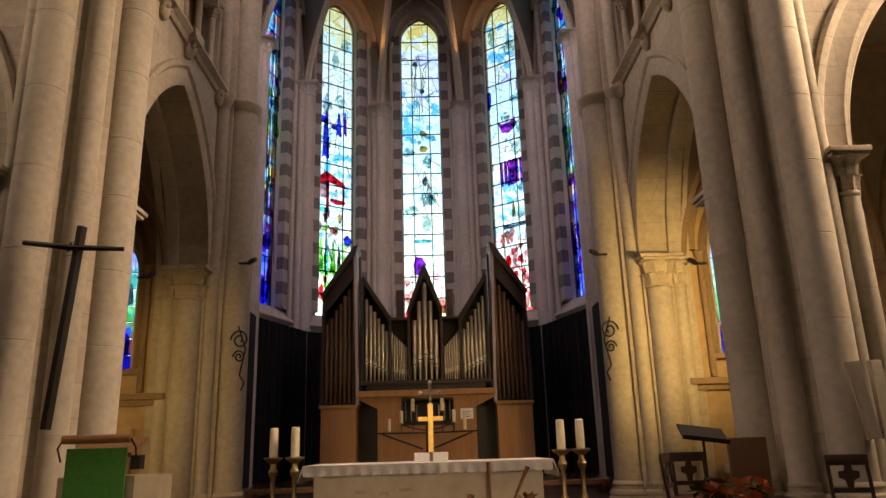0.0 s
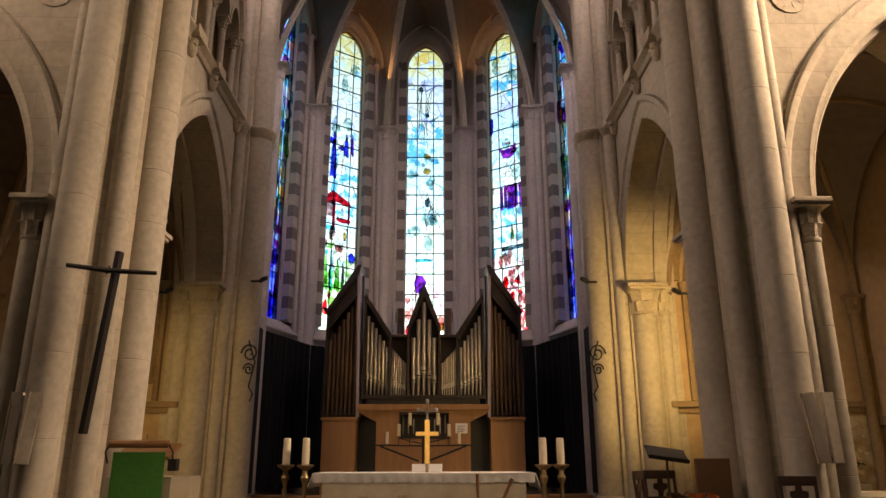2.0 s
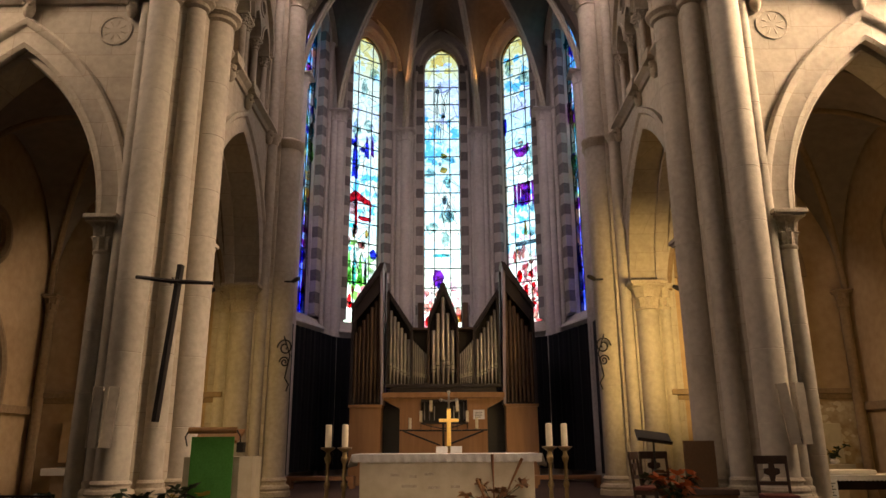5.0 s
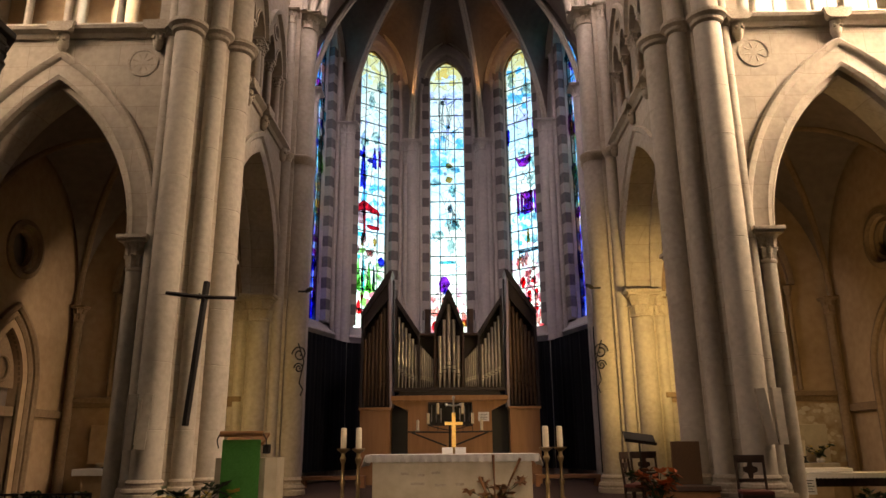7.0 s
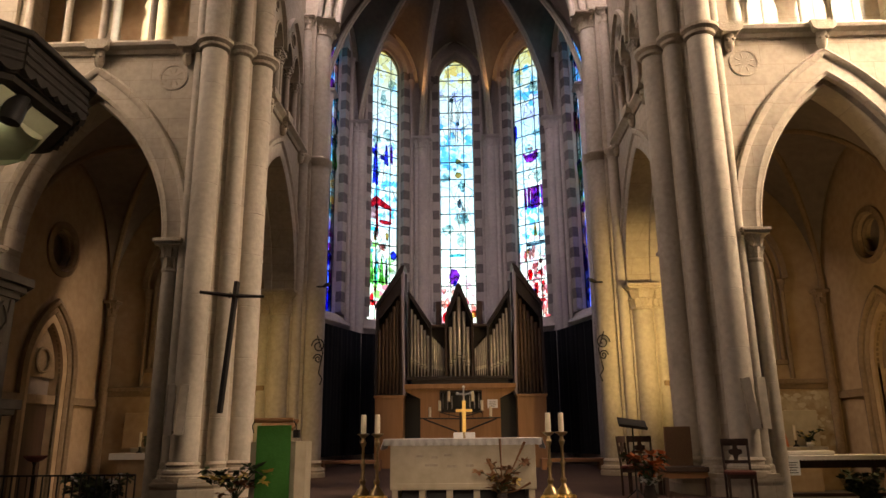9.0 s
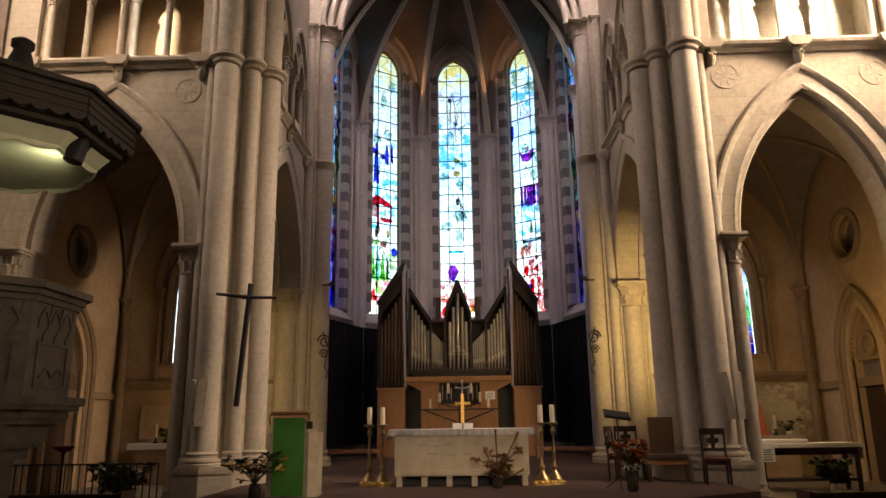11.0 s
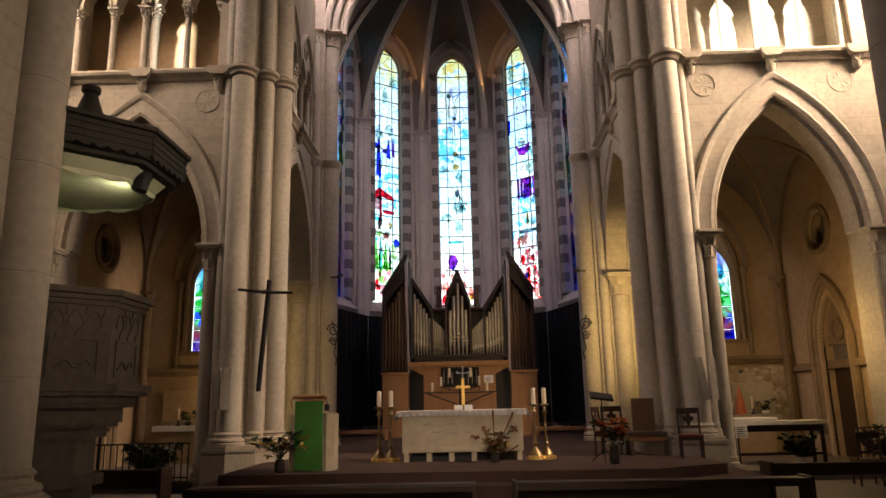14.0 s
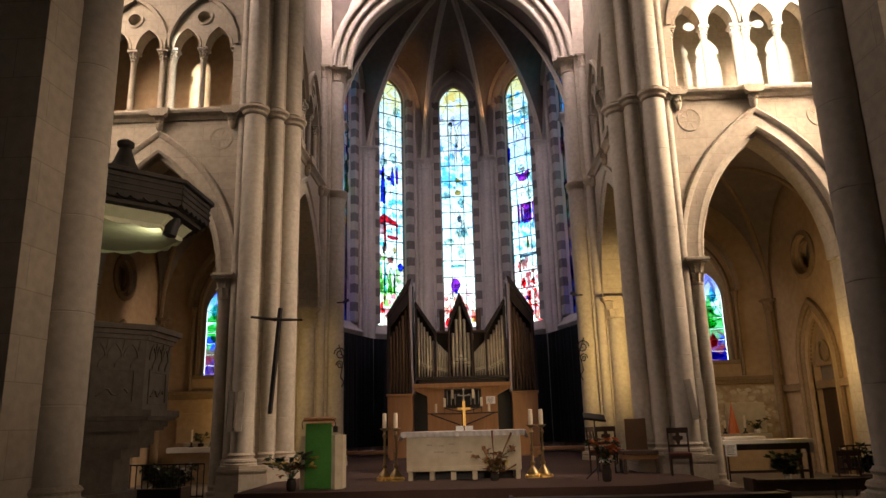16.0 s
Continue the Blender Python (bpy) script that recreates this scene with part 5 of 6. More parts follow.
def pipe(parent, x, y, z0, z1, r, material, foot=0.32):
    """A flue pipe: conical foot, mouth with lips, round body."""
    f = min(foot, (z1 - z0) * 0.25)
    bm = lathe([(r * 0.3, 0), (r * 0.95, f), (r, f + 0.01), (r, z1 - z0)], 12, x, y, z0)
    p = part("pipe", bm, material, parent)
    if material is PIPE:
        part("lip", lathe([(r * 0.98, f - 0.05), (r * 1.16, f - 0.02), (r * 1.16, f), (r * 1.0, f + 0.004), (r * 1.0, f + r * 0.5), (r * 1.16, f + r * 0.6), (r * 1.12, f + r * 2.2), (r * 0.98, f + r * 2.6)], 12, x, y, z0), SILVER, p, "bright metal lip of the pipe's mouth")
    w = r * 0.62
    bm = box(x - w, x + w, y - r * 1.08, y - r * 0.8, z0 + f + 0.005, z0 + f + r * 0.5, 0)
    part("mouth", bm, BLACK, p, "dark slot of the pipe's mouth", smooth=False)
    return p


def organ():
    org = thing("pipe_organ", "modern wooden pipe organ with pointed towers and silver pipes", "organ")
    y = 18.0
    for s in (1, -1):
        mm = mirror(s, 0.0)
        part("pedestal", placed(box(1.77, 2.66, y, y + 0.85, PZ, 2.66, 0.015), mm), WOOD, org, "plain oak pedestal", smooth=False)
        part("pedestal_cap", placed(box(1.74, 2.70, y - 0.03, y + 0.88, 2.66, 2.74, 0.01), mm), WOOD, org, smooth=False)
        # tower case: slanting roof, cheeks and back
        case = part("tower_case", placed(plate([(1.72, 2.74), (2.66, 2.74), (2.60, 5.48), (1.80, 6.72), (1.72, 6.72)], y + 0.55, y + 0.85), mm), CASE, org, "dark wooden tower case", smooth=False)
        # inner cheek is coloured pale as if catching the window light
        part("cheek", placed(plate([(1.70, 2.74), (1.78, 2.74), (1.86, 6.8), (1.78, 6.84)], y - 0.02, y + 0.8), mm), LITCASE, case, "case side panel coloured pale lilac-grey for the window light on it", smooth=False)
        part("cheek", placed(plate([(2.62, 2.74), (2.69, 2.74), (2.66, 5.52), (2.59, 5.5)], y - 0.02, y + 0.8), mm), CASE, case, smooth=False)
        roof = [(1.74, 6.90), (1.86, 6.86), (2.70, 5.55), (2.66, 5.46), (1.80, 6.66)]
        part("roof", placed(plate(roof, y - 0.08, y + 0.85), mm), CASE, case, smooth=False)
        fascia = [(1.80, 6.70), (2.62, 5.46), (2.62, 5.06), (1.80, 6.1)]
        part("fascia", placed(plate(fascia, y + 0.05, y + 0.09), mm), CASE, case, smooth=False)
        for i in range(7):
            t = i / 6
            x = 1.86 + t * 0.70
            p = pipe(org, 0, y + 0.16 + 0.05 * (i % 2), 2.8, 5.95 - 1.15 * t, 0.052, BROWNPIPE, 0.75 - 0.3 * t)
            for o in (p, *p.children):
                o.data.transform(Matrix.Translation((s * x, 0, 0)))
        # wing flats
        wing = part("wing_case", placed(plate([(0.92, 3.28), (1.64, 3.28), (1.64, 5.95), (1.58, 6.0), (0.92, 4.98)], y + 0.42, y + 0.6), mm), CASE, org, smooth=False)
        part("rail", placed(plate([(0.90, 4.98), (1.62, 6.08), (1.62, 5.9), (0.95, 4.85)], y - 0.05, y + 0.55), mm), CASE, wing, smooth=False)
        part("upright", placed(box(0.88, 0.95, y - 0.05, y + 0.5, 3.28, 4.98, 0.01), mm), CASE, wing, smooth=False)
        part("upright", placed(box(1.58, 1.65, y - 0.05, y + 0.5, 3.28, 6.0, 0.01), mm), CASE, wing, smooth=False)
        for i in range(6):
            t = i / 5
            x = 1.52 - t * 0.52
            p = pipe(org, 0, y + 0.08 + 0.05 * (i % 2), 3.3, 5.45 - 0.85 * t, 0.043, PIPE, 0.5 - 0.05 * i)
            for o in (p, *p.children):
                o.data.transform(Matrix.Translation((s * x, 0, 0)))
        # small flats
        flat = part("flat_case", placed(box(0.46, 0.90, y + 0.35, y + 0.5, 3.28, 4.92), mm), CASE, org, smooth=False)
        part("rail", placed(box(0.44, 0.92, y - 0.04, y + 0.45, 4.86, 4.93, 0.01), mm), DARKWOOD, flat, smooth=False)
        for i in range(7):
            t = i / 6
            x = 0.86 - t * 0.36
            p = pipe(org, 0, y + 0.08 + 0.03 * (i % 2), 3.3, 4.55 - 0.38 * t, 0.024, PIPE, 0.3)
            for o in (p, *p.children):
                o.data.transform(Matrix.Translation((s * x, 0, 0)))
        part("beam_bracket", placed(plate([(1.22, 2.62), (1.72, 2.86), (1.72, 3.06), (1.22, 3.06)], y + 0.02, y + 0.5), mm), WOOD, org, smooth=False)
        part("side_recess", placed(box(1.24, 1.78, y + 0.6, y + 0.66, PZ, 2.9), mm), BLACK, org, smooth=False)
        part("rear_pipe", placed(lathe([(0.1, 0), (0.1, 1.2)], 12, 0.68, y + 0.75, 4.6), mm), BROWNPIPE, org)
    # centre tower
    ctr = part("centre_case", plate([(-0.42, 3.28), (0.42, 3.28), (0.42, 5.1), (0, 6.05), (-0.42, 5.1)], y + 0.35, y + 0.55), CASE, org, smooth=False)
    for s in (1, -1):
        part("roof", placed(plate([(0, 6.28), (0.06, 6.22), (0.46, 5.12), (0.40, 5.06), (0, 6.0)], y - 0.1, y + 0.5), mirror(s)), CASE, ctr, smooth=False)
        part("upright", placed(box(0.39, 0.45, y - 0.08, y + 0.45, 3.28, 5.12, 0.01), mirror(s)), DARKWOOD, ctr, smooth=False)
    for x, top in ((-0.28, 4.85), (-0.145, 5.35), (0, 5.82), (0.145, 5.35), (0.28, 4.85)):
        pipe(org, x, y + 0.06 - 0.06 * (x == 0), 3.3, top, 0.058, PIPE, 0.75 - abs(x) * 0.8)
    part("pipe_rack", box(-1.66, 1.66, y - 0.1, y + 0.5, 3.2, 3.3, 0.012), CASE, org, smooth=False)
    part("carved_frieze", box(-1.5, 1.5, y - 0.05, y + 0.4, 3.06, 3.2, 0.01), CASE, org, smooth=False)
    part("beam", box(-1.74, 1.74, y - 0.06, y + 0.5, 2.92, 3.07, 0.012), WOOD, org, "oak beam under the pipes", smooth=False)
    bm = box(-1.24, -0.62, y + 0.02, y + 0.5, PZ, 2.92)
    box(0.66, 1.24, y + 0.02, y + 0.5, PZ, 2.92, 0, bm)
    box(-0.62, 0.66, y + 0.02, y + 0.5, PZ, 2.22, 0, bm)
    box(-0.62, 0.66, y + 0.02, y + 0.5, 2.84, 2.92, 0, bm)
    part("console_panel", bm, WOOD, org, "oak panelled front below the pipes", smooth=False)
    part("recess_back", box(-0.62, 0.66, y + 0.4, y + 0.46, 2.22, 2.84), BLACK, org, smooth=False)
    for i in range(9):
        t = abs(i - 4) / 4
        if 0.3 < t:
            x = 0.02 + (i - 4) * 0.14
            part("small_pipe", lathe([(0.006, 0), (0.016, 0.08), (0.016, 0.3 + 0.2 * t)], 10, x, y + 0.16, 2.3), PIPE, org)
    part("recess_frame", sweep_arch([(-0.62, 2.22), (-0.62, 2.84), (0.66, 2.84), (0.66, 2.22), (-0.62, 2.22)], [(-0.02, y - 0.01), (0.02, y - 0.01), (0.02, y + 0.05), (-0.02, y + 0.05)]), CASE, org, smooth=False)
    return org


organ()
note = tagged(part("paper_note", box(0.84, 1.16, 17.99, 18.005, 2.32, 2.58), PAPER, smooth=False), "white sheet of paper fixed to the organ's oak front", "paper")
for i in range(4):
    part("text_bar", box(0.89, 1.1 - 0.03 * (i % 2), 17.984, 17.988, 2.50 - i * 0.045, 2.512 - i * 0.045), BLACK, note, smooth=False)

holder = thing("candle_bracket", "dark branched iron bracket carrying six ivory candles", "candle holder")
y = 17.55
part("bar", tube([(-1.22, y, 2.02), (0.0, y, 2.0), (1.22, y, 2.02)], 0.02), BLACK, holder)
for s in (1, -1):
    part("brace", tube([(s * 1.1, y, 2.0), (s * 0.1, y, 1.62)], 0.022), BLACK, holder)
    part("arm", tube([(0, y, 2.05), (s * 0.35, y, 2.12), (s * 0.62, y, 2.2)], 0.014), BLACK, holder)
part("stem", tube([(0, y, PZ), (0, y, 2.3)], 0.03), BLACK, holder)
part("foot", lathe([(0.22, 0), (0.22, 0.03), (0.05, 0.06)], 20, 0, y, PZ), BLACK, holder)
for x, z in ((-0.92, 2.03), (0.92, 2.03), (-0.62, 2.22), (0.66, 2.22), (-0.34, 2.5), (0.38, 2.5)):
    part("drip_pan", lathe([(0.02, 0), (0.075, 0.015), (0.075, 0.025), (0.03, 0.02)], 14, x, y, z), OLDBRASS, holder)
    part("support", tube([(x, y, 2.0), (x, y, z)], 0.01, 6), BLACK, holder)
    part("candle", lathe([(0.042, 0), (0.044, 0.2), (0.043, 0.29), (0.03, 0.3)], 14, x, y, z + 0.02), WAX, holder, "ivory wax candle")

# ------------------------------------------------------------------ altar and what stands round it
AXC, AYF = 0.12, 7.3
altar = thing("altar", "long cream marble altar on short square feet", "altar")
part("front_slab", box(AXC - 1.16, AXC + 1.16, AYF, AYF + 0.9, PZ + 0.17, 1.44, 0.012), MARBLE, altar, smooth=False)
part("front_frame", box(AXC - 1.1, AXC + 1.1, AYF - 0.012, AYF + 0.02, PZ + 0.2, PZ + 0.27, 0.005), MARBLE, altar, smooth=False)
for i in range(6):
    x = AXC - 1.08 + i * 2.16 / 5
    part("foot", box(x - 0.05, x + 0.05, AYF + 0.01, AYF + 0.88, PZ, PZ + 0.17, 0.008), MARBLE, altar, smooth=False)
part("core", box(AXC - 1.0, AXC + 1.0, AYF + 0.3, AYF + 0.6, PZ, PZ + 0.17), BLACK, altar, smooth=False)
part("mensa", box(AXC - 1.18, AXC + 1.18, AYF - 0.02, AYF + 0.92, 1.44, 1.49, 0.008), MARBLE, altar, smooth=False)
for i, (x, z, w) in enumerate(((-0.75, 1.22, 0.12), (-0.5, 1.2, 0.1), (-0.3, 1.23, 0.13), (-0.6, 1.08, 0.2), (-0.25, 1.06, 0.16), (0.05, 1.07, 0.12))):
    part("inscription_bar", box(AXC + x, AXC + x + w, AYF - 0.006, AYF + 0.01, z, z + 0.035), CARVED, altar, smooth=False)
cloth = thing("altar_cloth", "white linen cloth with a lace border laid on the altar", "altar cloth")
bm = box(AXC - 1.26, AXC + 1.26, AYF - 0.05, AYF + 0.95, 1.492, 1.506, 0.005)
part("top", bm, LINEN, cloth, smooth=False)
bm = bmesh.new()
n = 90
rows = []
for i in range(n + 1):
    u = AXC - 1.26 + 2.52 * i / n
    v = AYF - 0.055 - 0.008 * math.sin(i * 1.3) - 0.004 * math.sin(i * 3.1)
    rows.append((bm.verts.new((u, AYF - 0.05, 1.504)), bm.verts.new((u, v, 1.45)), bm.verts.new((u, v - 0.004, 1.408 - 0.012 * abs(math.sin(i * 0.8))))))
for p, q in zip(rows, rows[1:]):
    bm.faces.new((p[0], q[0], q[1], p[1]))
    bm.faces.new((p[1], q[1], q[2], p[2]))
bmesh.ops.solidify(bm, geom=bm.faces[:], thickness=0.004)
part("front_fall", bm, LINEN, cloth)
for s in (1, -1):
    bm = plate([(AYF - 0.06, 1.505), (AYF + 0.95, 1.505), (AYF + 0.95, 1.33), (AYF + 0.5, 1.34), (AYF + 0.1, 1.33), (AYF - 0.06, 1.36)], 0, 0.006)
    placed(bm, Matrix(((0, 1, 0, AXC + s * 1.262), (1, 0, 0, 0), (0, 0, 1, 0), (0, 0, 0, 1))))
    for v in bm.verts:
        if v.co.z < 1.45:
            v.co.x += s * (1.5 - v.co.z) * 0.35
    part("side_fall", bm, LINEN, cloth, smooth=False)

cross = thing("altar_crucifix", "small gilded standing cross with a silvered upper part", "crucifix")
cx, cy = AXC + 0.03, AYF + 0.5
part("base", lathe([(0.12, 0), (0.12, 0.02), (0.08, 0.04), (0.05, 0.07), (0.03, 0.1)], 20, cx, cy, 1.506), OLDBRASS, cross)
part("stem", box(cx - 0.03, cx + 0.03, cy - 0.015, cy + 0.015, 1.58, 2.12, 0.006), GOLD, cross, smooth=False)
part("crossbar", box(cx - 0.14, cx + 0.14, cy - 0.014, cy + 0.014, 1.93, 1.98, 0.006), GOLD, cross, smooth=False)
part("upper_stem", tube([(cx, cy, 2.1), (cx, cy, 2.34)], 0.014), SILVER, cross)
part("upper_crossbar", tube([(cx - 0.11, cy, 2.24), (cx, cy, 2.22), (cx + 0.11, cy, 2.24)], 0.013), SILVER, cross)
for dx, dz in ((-0.11, 2.24), (0.11, 2.24), (0, 2.35)):
    bm = bmesh.new()
    bmesh.ops.create_icosphere(bm, subdivisions=2, radius=0.026, matrix=Matrix.Translation((cx + dx, cy, dz)))
    part("knob", bm, SILVER, cross)
for dx in (-0.1, 0.1):
    card = tagged(part("altar_book", box(cx + dx - 0.08, cx + dx + 0.08, AYF + 0.34, AYF + 0.4, 1.506, 1.6, 0.006), PAPER, smooth=False), "small white book standing at the foot of the cross", "book", "altar books")

# standing candlesticks
stick = thing("candlestick", "tall tarnished brass candlestick with a thick ivory candle", "candlestick", "altar candlesticks")
prof = [(0.15, 0.0), (0.15, 0.03), (0.12, 0.05), (0.13, 0.09), (0.09, 0.16), (0.05, 0.2), (0.035, 0.24), (0.05, 0.27), (0.055, 0.3), (0.03, 0.34), (0.026, 0.5), (0.04, 0.53), (0.045, 0.56), (0.025, 0.6), (0.023, 0.82), (0.04, 0.86), (0.05, 0.9), (0.03, 0.94), (0.03, 0.98), (0.1, 1.03), (0.1, 1.045), (0.03, 1.05)]
part("stem", lathe(prof, 20), OLDBRASS, stick)
part("foot", lathe([(0.165, 0.0), (0.165, 0.02), (0.14, 0.035), (0.14, 0.06), (0.1, 0.14), (0.06, 0.19)], 16, 0, 0, -0.003), GOLD, stick, "polished brass bell foot")
for i in range(3):
    a = radians(120 * i + 30)
    bm = bmesh.new()
    bmesh.ops.create_icosphere(bm, subdivisions=2, radius=0.04, matrix=Matrix.Translation((0.16 * math.cos(a), 0.16 * math.sin(a), 0.035)))
    part("claw_foot", bm, GOLD, stick)
part("candle", lathe([(0.044, 0), (0.046, 0.1), (0.043, 0.29), (0.03, 0.3)], 16, 0, 0, 1.05), WAX, stick, "thick ivory candle")
stick.matrix_basis = pose(-1.52, 7.62, PZ)
for x, y in ((-1.28, 7.55), (1.52, 7.5), (1.74, 7.58)):
    copy_thing(stick, pose(x, y, PZ, 0, 0, 40 * x))

# lectern with a green cloth
lec = thing("lectern", "pale stone lectern with a green hanging and wooden book rest", "lectern")
lx, ly = -2.50, 5.72
part("body", slab([(lx - 0.36, ly + 0.1), (lx + 0.3, ly), (lx + 0.42, ly + 0.12), (lx + 0.42, ly + 0.5), (lx - 0.36, ly + 0.55)], PZ, 1.5), MARBLE, lec, smooth=False)
part("hanging", box(lx - 0.24, lx + 0.24, ly - 0.045, ly - 0.03, PZ + 0.02, 1.72, 0.004), GREEN, lec, "green cloth hanging", smooth=False)
part("desk", placed(box(-0.25, 0.25, -0.1, 0.25, -0.02, 0.02, 0.008), Matrix.Translation((lx, ly + 0.12, 1.70)) @ Matrix.Rotation(radians(22), 4, "X")), WOOD, lec, smooth=False)
part("front_roll", tube([(lx - 0.27, ly - 0.06, 1.79), (lx + 0.27, ly - 0.06, 1.79)], 0.035, 12), WOOD, lec, "round wooden bar")
for s in (1, -1):
    part("wire_bracket", tube([(lx + s * 0.27, ly - 0.06, 1.79), (lx + s * 0.31, ly - 0.05, 1.72), (lx + s * 0.3, ly, 1.62)], 0.008, 6), BLACK, lec)
part("microphone_box", box(lx + 0.26, lx + 0.34, ly - 0.02, ly + 0.08, 1.55, 1.66, 0.01), BLACK, lec, smooth=False)


# black cross leaning on the pier
big = thing("wooden_cross", "slender blackened timber cross leaning against the stone pier", "cross")
a, b = Vector((-3.95, 7.60, 1.95)), Vector((-3.78, 7.56, 4.2))
d = (b - a).normalized()
part("post", placed(box(-0.045, 0.045, -0.035, 0.035, 0, (b - a).length, 0.008), Matrix.Translation(a) @ d.to_track_quat("Z", "Y").to_matrix().to_4x4()), CROSSWOOD, big, smooth=False)
part("beam", tube([(-4.42, 7.55, 4.02), (-3.85, 7.52, 3.94), (-3.30, 7.60, 3.93)], [0.03, 0.036, 0.026], 6), CROSSWOOD, big)
part("binding", tube([(-3.9, 7.53, 3.9), (-3.78, 7.5, 4.0), (-3.88, 7.52, 4.0), (-3.78, 7.5, 3.9)], 0.012, 6), BLACK, big)

# folded stone reliefs on the piers
for s, x in ((-1, -4.70), (1, 4.99)):
    rel = thing("wall_relief", "pale pair of upright folded stone tablets fixed to the pier", "relief", "pier reliefs")
    for k, tilt in ((-1, -7 if s > 0 else 1), (1, -1 if s > 0 else 4)):
        part("tablet", placed(box(-0.07, 0.07, -0.025, 0.025, -0.42, 0.42, 0.01), Matrix.Translation((x + k * 0.1, 7.63, 2.02)) @ Matrix.Rotation(radians(tilt), 4, "Y") @ Matrix.Rotation(radians(k * 12), 4, "Z")), SHAFT, rel, smooth=False)
        part("tablet_edge", placed(box(-0.085, -0.07, -0.035, 0.02, -0.42, 0.42), Matrix.Translation((x + k * 0.1, 7.63, 2.02)) @ Matrix.Rotation(radians(tilt), 4, "Y") @ Matrix.Rotation(radians(k * 12), 4, "Z")), CARVED, rel, smooth=False)
    part("bracket", box(x - 0.03, x + 0.03, 7.6, 7.76, 1.62, 1.68, 0.01), BLACK, rel, smooth=False)

# spotlights on the choir responds, and iron brackets
for s in (1, -1):
    for x, y, z in ((3.55, 13.72, 5.35), (5.35, 13.2, 4.98)):
        sp = thing("spotlight", "small black spotlight on a stone respond", "spotlight", "choir spotlights")
        part("can", placed(tube([(x, y, z), (x - 0.08, y - 0.06, z + 0.03), (x - 0.17, y - 0.12, z + 0.05)], [0.04, 0.055, 0.045], 10), mirror(s, C14)), BLACK, sp)
        part("mount", placed(box(x - 0.02, x + 0.2, y - 0.02, y + 0.02, z - 0.02, z + 0.02), mirror(s, C14)), BLACK, sp, smooth=False)
    br = thing("iron_bracket", "scrolled wrought-iron wall bracket", "bracket", "apse brackets")
    for cz, rr in ((3.78, 0.2), (3.45, 0.13)):
        sc = [(3.62 + rr * (1 - i / 26) * math.cos(i * 0.5) * 0.9, 13.6, cz + rr * (1 - i / 26) * math.sin(i * 0.5)) for i in range(22)]
        part("scroll", placed(tube(sc, 0.018, 6), mirror(s, C14)), BLACK, br)
    part("stem", placed(tube([(3.66, 13.62, 4.05), (3.5, 13.6, 3.6), (3.6, 13.62, 3.1), (3.5, 13.6, 2.95), (3.56, 13.62, 2.8)], 0.016, 6), mirror(s, C14)), BLACK, br)


# chairs
def chair(name, label, m, seat=REDSEAT, width=0.42):
    c = thing(name, label, "chair", "sanctuary chairs")
    w = width / 2
    for x, y, h in ((-w + 0.02, -0.2, 0.45), (w - 0.02, -0.2, 0.45)):
        part("leg", lathe([(0.018, 0), (0.022, 0.1), (0.018, 0.14), (0.024, 0.3), (0.022, h)], 10, x, y), DARKWOOD, c)
    for x in (-w + 0.02, w - 0.02):
        part("back_post", tube([(x, 0.2, 0), (x, 0.2, 0.45), (x, 0.25, 0.92)], 0.02, 6), DARKWOOD, c)
    part("seat", box(-w, w, -0.23, 0.22, 0.43, 0.48, 0.015), seat, c, "dark red padded seat")
    part("apron", box(-w + 0.03, w - 0.03, -0.21, 0.2, 0.37, 0.43, 0.005), DARKWOOD, c, smooth=False)
    part("top_rail", placed(box(-w, w, -0.018, 0.018, -0.05, 0.06, 0.012), Matrix.Translation((0, 0.245, 0.9))), DARKWOOD, c)
    part("lower_rail", box(-w + 0.03, w - 0.03, 0.21, 0.235, 0.58, 0.63, 0.006), DARKWOOD, c, smooth=False)
    part("splat", plate([(-0.025, 0.62), (0.025, 0.62), (0.04, 0.7), (0.1, 0.73), (0.1, 0.79), (0.04, 0.8), (0.03, 0.87), (-0.03, 0.87), (-0.04, 0.8), (-0.1, 0.79), (-0.1, 0.73), (-0.04, 0.7)], 0.225, 0.245), DARKWOOD, c, smooth=False)
    c.matrix_basis = m
    return c


chair("wooden_chair", "dark carved wooden chair with a red seat beside the pier", pose(4.42, 7.2, PZ - 0.05, 0, 0, -12))
chair("wooden_chair", "dark carved wooden chair with a red seat by the music stand", pose(3.05, 8.15, PZ, 0, 0, 60))
pres = thing("presiding_chair", "broad chair with a tall flat tan back and wooden seat", "chair")
px, py = 3.83, 8.2
part("back", box(px - 0.225, px + 0.225, py + 0.1, py + 0.16, PZ + 0.42, 1.66, 0.008), TAN, pres, "tall flat tan backrest", smooth=False)
part("seat", box(px - 0.42, px + 0.32, py - 0.42, py + 0.1, PZ + 0.38, PZ + 0.46, 0.015), DARKWOOD, pres, smooth=False)
part("apron", box(px - 0.4, px + 0.3, py - 0.4, py + 0.08, PZ + 0.28, PZ + 0.38, 0.01), WOOD, pres, smooth=False)
for x in (-0.38, 0.28):
    for y in (-0.38, 0.05):
        part("leg", box(px + x - 0.03, px + x + 0.03, py + y - 0.03, py + y + 0.03, PZ, PZ + 0.3, 0.005), DARKWOOD, pres, smooth=False)
side_chair = chair("wooden_chair", "dark low-backed wooden chair beside the tan presiding chair", pose(3.3, 8.5, PZ, 0, 0, 10), width=0.46)
bag = tagged(part("white_bag", lathe([(0.1, 0), (0.14, 0.03), (0.13, 0.14), (0.06, 0.2)], 10, 3.52, 8.5, PZ, squash=0.7), LINEN), "small white cloth bag standing on the carpet", "bag")

